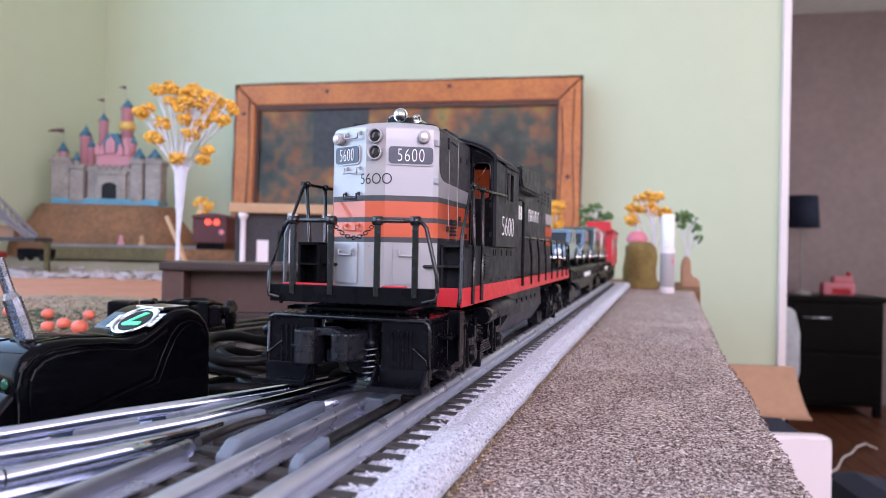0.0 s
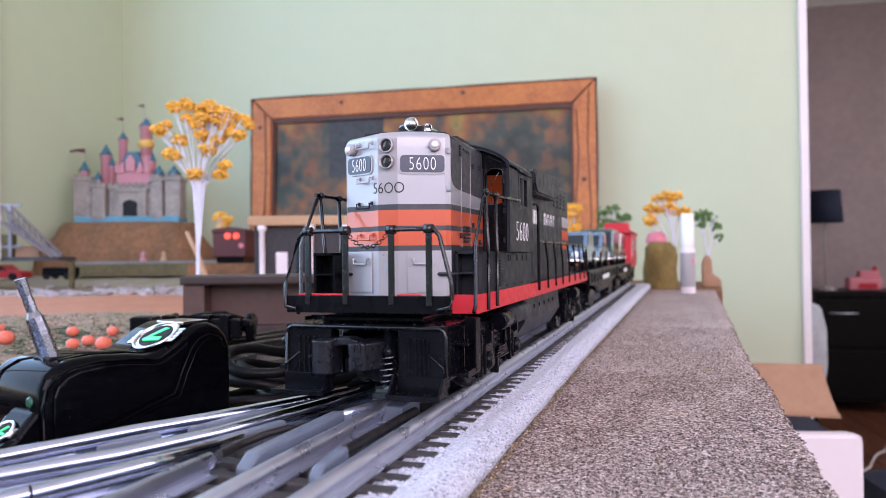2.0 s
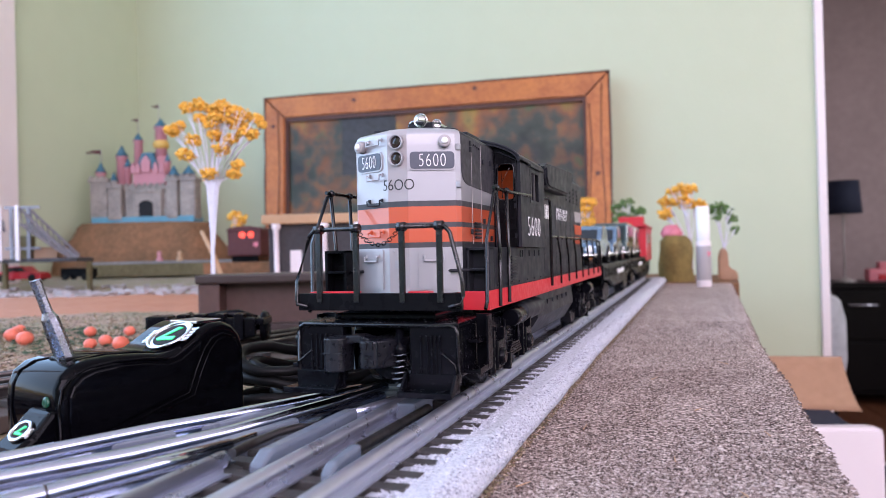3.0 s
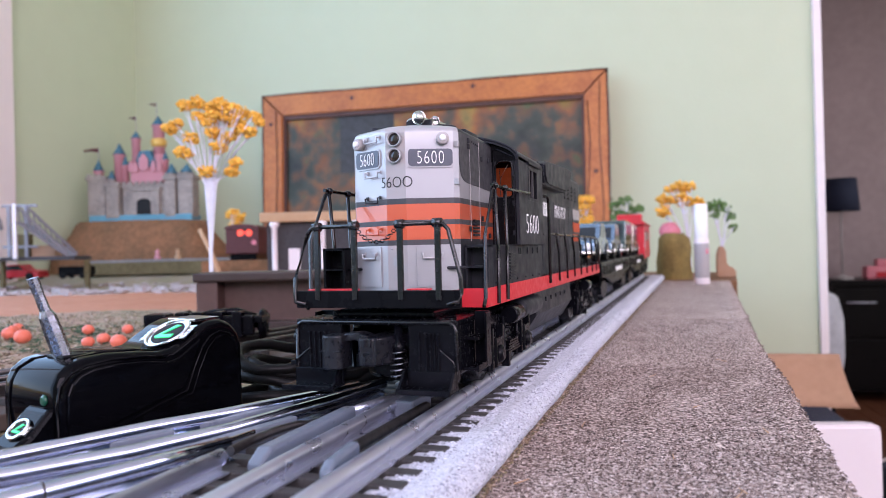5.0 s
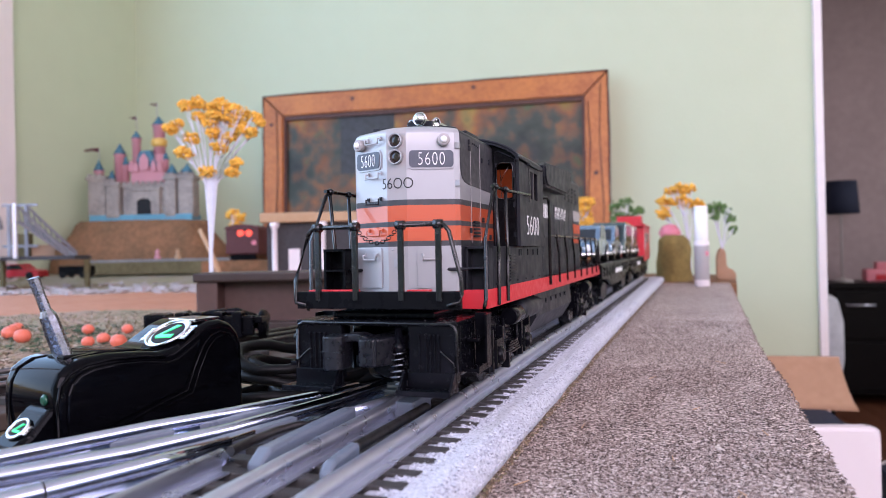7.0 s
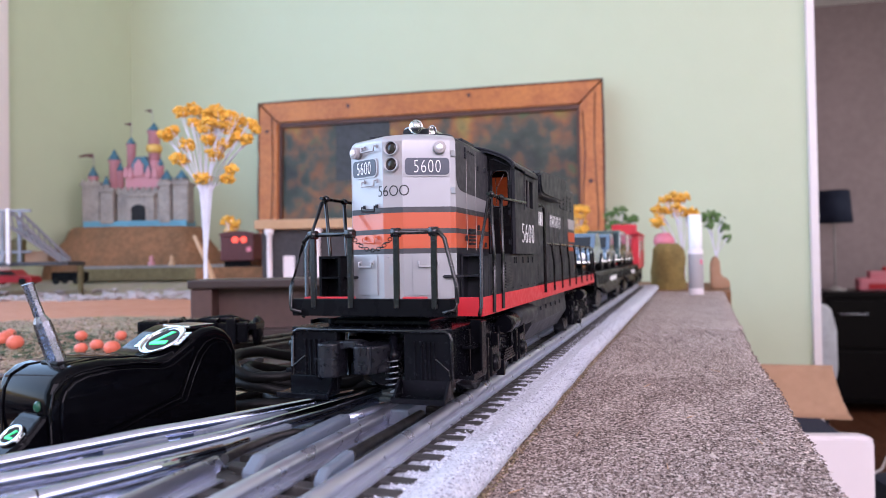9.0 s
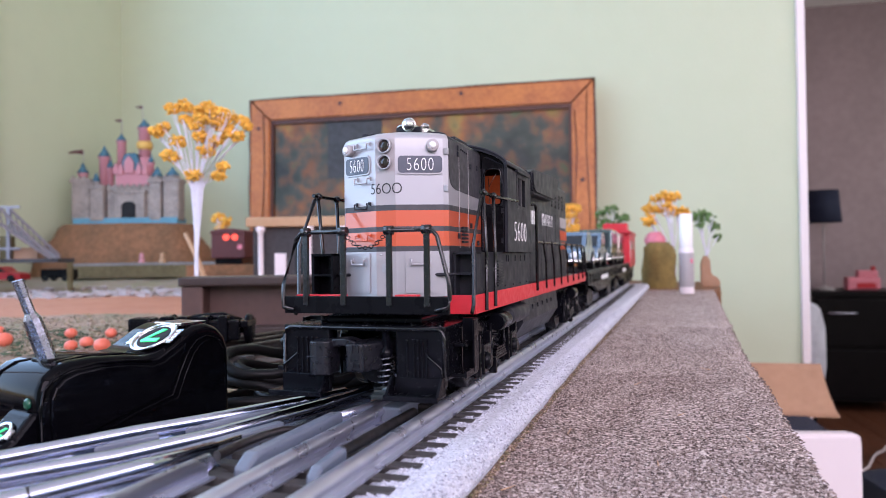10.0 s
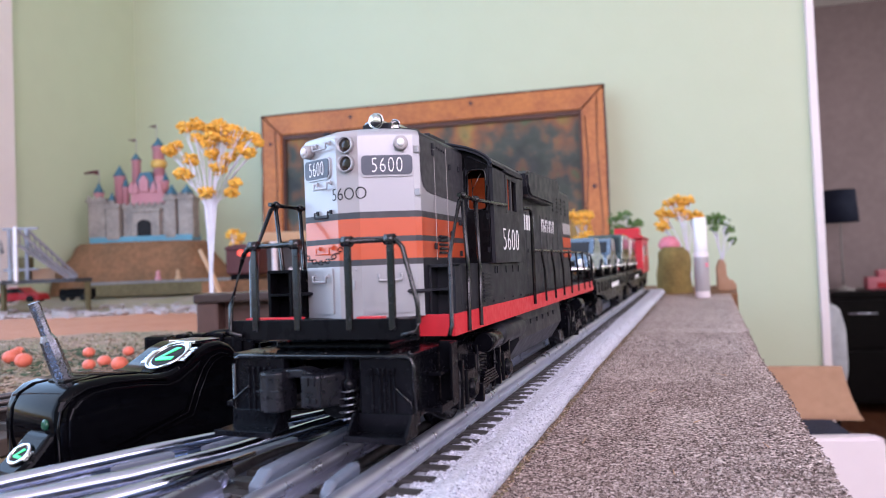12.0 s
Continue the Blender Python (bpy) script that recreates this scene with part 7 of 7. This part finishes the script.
def painting_material():
    m = mat("autumn_painting", (0.2, 0.2, 0.2), 0.6)
    nt = m.node_tree
    b = nt.nodes["Principled BSDF"]
    co = nt.nodes.new("ShaderNodeTexCoord")
    n1, n2 = nt.nodes.new("ShaderNodeTexNoise"), nt.nodes.new("ShaderNodeTexNoise")
    n1.inputs["Scale"].default_value, n1.inputs["Detail"].default_value = 6.0, 7
    n2.inputs["Scale"].default_value, n2.inputs["Detail"].default_value = 22, 6
    r1, r2 = nt.nodes.new("ShaderNodeValToRGB"), nt.nodes.new("ShaderNodeValToRGB")
    for r, cols in ((r1, [(0.30, (0.018, 0.02, 0.02)), (0.42, (0.035, 0.042, 0.026)), (0.49, (0.06, 0.075, 0.05)), (0.565, (0.33, 0.11, 0.028)), (0.63, (0.42, 0.27, 0.05)), (0.70, (0.10, 0.13, 0.04))]), (r2, [(0.35, (0.012, 0.016, 0.012)), (0.5, (0.05, 0.047, 0.04)), (0.61, (0.24, 0.085, 0.025)), (0.70, (0.13, 0.15, 0.04))])):
        e = r.color_ramp.elements
        e[0].position, e[0].color = cols[0][0], (*cols[0][1], 1)
        e[1].position, e[1].color = cols[-1][0], (*cols[-1][1], 1)
        for p, c in cols[1:-1]:
            k = e.new(p)
            k.color = (*c, 1)
    mix = nt.nodes.new("ShaderNodeMix")
    mix.data_type = "RGBA"
    mix.inputs["Factor"].default_value = 0.42
    for n in (n1, n2):
        nt.links.new(co.outputs["Object"], n.inputs["Vector"])
    nt.links.new(n1.outputs["Fac"], r1.inputs["Fac"])
    nt.links.new(n2.outputs["Fac"], r2.inputs["Fac"])
    nt.links.new(r1.outputs["Color"], mix.inputs["A"])
    nt.links.new(r2.outputs["Color"], mix.inputs["B"])
    nt.links.new(mix.outputs["Result"], b.inputs["Base Color"])
    return m


def build_picture():
    m = ROOM @ pose(0.8975, -0.058, 0.034, -2.2, 0, 0)
    t = thing("framed_picture", m, "autumn woodland painting in a thick orange pine frame", "picture")
    w, h, b = 45.65, 45.9, 5.6

    def rail(p):
        bm = prism(bm_new(), p, "y", -2.2, 0.6)
        bmesh.ops.bevel(bm, geom=list(bm.edges), offset=0.25, segments=2, affect="EDGES")
        return bm
    part("frame_rail", rail([(-w, h), (w, h), (w - b, h - b), (-w + b, h - b)]), M["oak"], t)
    part("frame_rail", rail([(-w, 0), (w, 0), (w - b, b), (-w + b, b)]), M["oak"], t)
    part("frame_rail", rail([(-w, 0.1), (-w, h - 0.1), (-w + b, h - b - 0.1), (-w + b, b + 0.1)]), M["oak"], t)
    part("frame_rail", rail([(w, 0.1), (w, h - 0.1), (w - b, h - b - 0.1), (w - b, b + 0.1)]), M["oak"], t)
    O = M["oak_dark"]
    for a, c in (((-w, h), (w, h)), ((w, h), (w, 0)), ((-w, 0), (-w, h))):   # dark bark left along the outer arris
        p = [(a[0] + (c[0] - a[0]) * k / 12 + random.uniform(-0.15, 0.15), -2.0, a[1] + (c[1] - a[1]) * k / 12 + random.uniform(-0.15, 0.15)) for k in range(13)]
        part("bark_edge", tube(bm_new(), p, 0.3, 6), O, t, "dark bark edge")
    for s in (-1, 1):
        part("mitre_gap", tube(bm_new(), [(s * w, -2.2, h), (s * (w - b), -2.2, h - b)], 0.13, 5), O, t)
    part("crack", tube(bm_new(), [(w - 4.9, -2.22, h - 7.5), (w - 4.4, -2.22, 28), (w - 5.2, -2.22, 15), (w - 4.6, -2.22, 7)], 0.16, 5), O, t, "dark crack in the pine")
    part("crack", tube(bm_new(), [(w - 1.8, -2.22, h - 3), (w - 2.2, -2.22, 30), (w - 1.5, -2.22, 12), (w - 2.2, -2.22, 2)], 0.13, 5), O, t)
    part("crack", tube(bm_new(), [(-w + 3.9, -2.22, h - 4.5), (-w + 4.3, -2.22, 26), (-w + 3.6, -2.22, 6)], 0.18, 5), O, t)
    for x, z in ((-20, 43.6), (12.5, 44.2), (-w + 2.4, 38), (w - 3.2, 21)):
        part("knot", lathe(bm_new(), [(0.6, -2.24), (0.3, -2.2)], (x, 0, z), "y", 10), O, t)
    part("lip", bm_lip(w - b, b, h - b), M["oak_dark"], t)
    part("canvas", box(bm_new(), -w + b, w - b, -0.4, 0.2, b, h - b), painting_material(), t, "dim painting of orange and green autumn woods")
    part("painted_house", box(bm_new(), -24, -9, -0.46, -0.41, 24, 39.5), M["paint_grey"], t, "dull grey patch of the painting")


def bm_lip(w, z0, z1):
    bm = bm_new()
    box(bm, -w, w, -1.4, -0.5, z1 - 1.1, z1)
    box(bm, -w, w, -1.4, -0.5, z0, z0 + 0.7)
    box(bm, -w, -w + 0.7, -1.4, -0.5, z0 + 0.7, z1 - 0.7)
    box(bm, w - 0.7, w, -1.4, -0.5, z0 + 0.7, z1 - 0.7)
    return bm


def build_doorway_things():
    f = FLOOR_Z * 100
    # nightstand
    t = thing("nightstand", ROOM @ pose(2.86, 2.58, FLOOR_Z), "black-brown wooden nightstand with a steel drawer handle", "nightstand")
    part("body", box(bm_new(), -25, 25, 0, 38, 6, 66, 0.5), M["black_wood"], t)
    part("top", box(bm_new(), -26.5, 26.5, -1.5, 39, 66.2, 69.5, 0.4), M["black_wood"], t)
    for z in (9, 38):
        d = part("drawer", box(bm_new(), -23.5, 23.5, -1.5, 0.5, z, z + 26.5, 0.3), M["black_wood"], t)
        if z > 20:
            part("handle", tube(bm_new(), [(-18, -1.5, z + 19), (-18, -3.5, z + 19), (-4, -3.5, z + 19), (-4, -1.5, z + 19)], 0.55, 8), M["steel_dull"], d)
    for x in (-23, 23):
        for y in (2, 36):
            part("leg", box(bm_new(), x - 1.8, x + 1.8, y - 1.8, y + 1.8, 0, 6.2, 0.2), M["black_wood"], t)
    # lamp
    t = thing("table_lamp", ROOM @ pose(2.70, 2.70, FLOOR_Z + 0.695), "table lamp with navy cloth drum shade and slim stem", "lamp")
    part("shade", lathe(bm_new(), [(10.0, 40), (8.6, 59), (8.4, 59), (9.8, 40)], n=28), M["navy"], t, "navy blue cloth drum shade")
    part("stem", lathe(bm_new(), [(0.55, 1), (0.55, 46)], n=12), M["grey_paint"], t)
    part("foot", lathe(bm_new(), [(6, 0), (6, 1), (2, 2), (0.6, 3)], n=20), M["grey_paint"], t)
    # pink toy
    t = thing("pink_toy", ROOM @ pose(2.90, 2.72, FLOOR_Z + 0.695), "pink and crimson plastic toy on the nightstand", "toy")
    part("body", box(bm_new(), -8, 10, -4, 4, 0, 7.5, 1.5), M["pink"], t)
    part("window", box(bm_new(), -3, 7, -4.3, -3.6, 1.0, 4.2, 0.6), M["crimson"], t)
    part("roof", box(bm_new(), -2, 9, -3, 3, 7.3, 11.5, 1.2), M["pink"], t)
    part("knob", ball(bm_new(), (7, 0, 12.6), 1.4), M["crimson"], t)
    # end of a made bed
    t = thing("bed", ROOM @ pose(1.75, 1.35, FLOOR_Z), "bed with rumpled white cover past the doorway", "bed")
    bm = box(bm_new(), -55, 58, 0, 80, 30, 73, 13)
    for v in bm.verts:
        v.co += Vector((1, 1, 1)) * 1.6 * noise.noise(v.co * 0.05)
    for g in bm.faces:
        g.smooth = True
    part("cover", bm, M["white_cloth"], t, "white quilted cover")
    part("base", box(bm_new(), -54, 51, 2, 78, 0, 32, 0.5), M["black_wood"], t)
    # cardboard box with a raised flap beside the table
    t = thing("cardboard_box", ROOM @ pose(1.62, -0.49, FLOOR_Z), "open brown cardboard box beside the table", "box")
    for a in ((-22, 6.6, -26, -25.4), (-22, 6.6, 0, 0.6)):
        part("side", box(bm_new(), *a, 0, 63.5), M["cardboard"], t)
    for a in ((-22, -21.4), (6.0, 6.6)):
        part("side", box(bm_new(), a[0], a[1], -25.3, -0.1, 0, 63.5), M["cardboard"], t)
    part("floor", box(bm_new(), -21.3, 5.9, -25.3, -0.1, 0.1, 0.7), M["cardboard"], t)
    bm = bm_new()
    rows = []
    for k in range(9):   # back flap, bowed by use
        u = k / 8
        y, z, x = 0.4 - 4.0 * (1 - u) ** 2 + 1.2 * u * u, 64.2 + 8.2 * u, 12.2 - 1.4 * u ** 0.6
        rows.append([bm.verts.new((a, y + b, z)) for b in (0, 0.5) for a in (-22, x)])
    for q, w in zip(rows, rows[1:]):
        for a, b in ((0, 1), (1, 3), (3, 2), (2, 0)):
            bm.faces.new((q[a], q[b], w[b], w[a])).smooth = a + b in (1, 5)
    bm.faces.new([rows[0][i] for i in (0, 1, 3, 2)])
    bm.faces.new([rows[-1][i] for i in (2, 3, 1, 0)])
    bmesh.ops.recalc_face_normals(bm, faces=bm.faces)
    part("flap", bm, M["cardboard"], t, "bowed cardboard flap")
    part("crease", tube(bm_new(), [(6.6, 0.1, 68.6), (8.6, -0.9, 66.6), (9.0, -1.9, 65.6)], 0.12, 5), M["oak_dark"], t)
    # Dark slab added to give the open box its shaded inside.
    book = thing("book", ROOM @ pose(1.60, -0.62, FLOOR_Z + 0.535), "dark navy slab added for the shaded inside of the open box", "book")
    part("cover", box(bm_new(), -19, 8.5, -11.5, 7, 10.1, 11.4, 0.1), M["navy"], book)
    part("pale_layer", box(bm_new(), -18.5, 8.1, -11.8, 6.5, 10.4, 11.1), M["tan_wood"], book)
    # white chair drawn up to the table
    t = thing("white_chair", pose(0.122, 0.850, FLOOR_Z, 0, 0, 19.5), "white plastic chair with a rounded panel back", "chair")
    bm = prism(bm_new(), [(x, z) for x, z in ((-22, 38), (7.4, 38), (7.4, 71.4), (7.25, 71.8), (6.8, 72.0), (-20, 72.5), (-22, 71.4))], "y", -1.0, 1.0)
    bmesh.ops.bevel(bm, geom=list(bm.edges), offset=0.35, segments=2, affect="EDGES")
    part("backrest", bm, M["white_plastic"], t)
    part("seat", box(bm_new(), -22, 7, 1.2, 36, 38, 41, 0.8), M["white_plastic"], t)
    for x in (-20, 5):
        for y in (0.5, 34):
            part("leg", box(bm_new(), x - 1.2, x + 1.2, y - 1.2, y + 1.2, 0, 38, 0.3), M["white_plastic"], t)
    # dark blue bag on the floor, white cord
    bm = box(bm_new(), 0, 22, 0, 30, 0, 52, 5)
    for v in bm.verts:
        v.co += Vector((1, 0.6, 1)) * 2.5 * noise.noise(v.co * 0.06)
    o = part("navy_bag", bm, M["navy"])
    o.matrix_basis = ROOM @ pose(1.80, -0.66, FLOOR_Z)
    tagged(o, "dark navy cloth bag standing on the floor", "bag")
    pts = [(190 + 5.2 * k, 120 + 14 * math.sin(k * 0.5) + 3 * k, f + 0.9 + (3.0 * math.sin(k * 0.9) ** 2 if k > 6 else 0)) for k in range(18)]
    o = part("power_lead", tube(bm_new(), pts, 0.5, 6), M["white_plastic"])
    o.matrix_basis = ROOM
    tagged(o, "white power cord lying on the floorboards", "cord")


build_switch_motor()
build_cables()
build_spare_truck()
build_platform()
build_trees()
build_castle()
build_far_scenery()
build_slab_end()
build_picture()
build_doorway_things()
build_pumpkins()

# ---- movement ----
# seconds and how far the train has come forward, metres
CRAWL = [(0.0, 0.0), (10.9, 0.0), (11.1, 0.0005), (11.3, 0.0034), (11.5, 0.0086), (11.75, 0.0186), (12.0, 0.0318)]


def motions():
    for thing_, home in TRAIN:
        walk(thing_, [(t, pose(home[0], home[1] - d, home[2])) for t, d in CRAWL])
    for w in LOCO_WHEELS:
        y, z = w.location.y, w.location.z
        walk(w, [(t, pose(0, y, z, math.degrees(d / 0.0105), 0, 0)) for t, d in CRAWL])


motions()
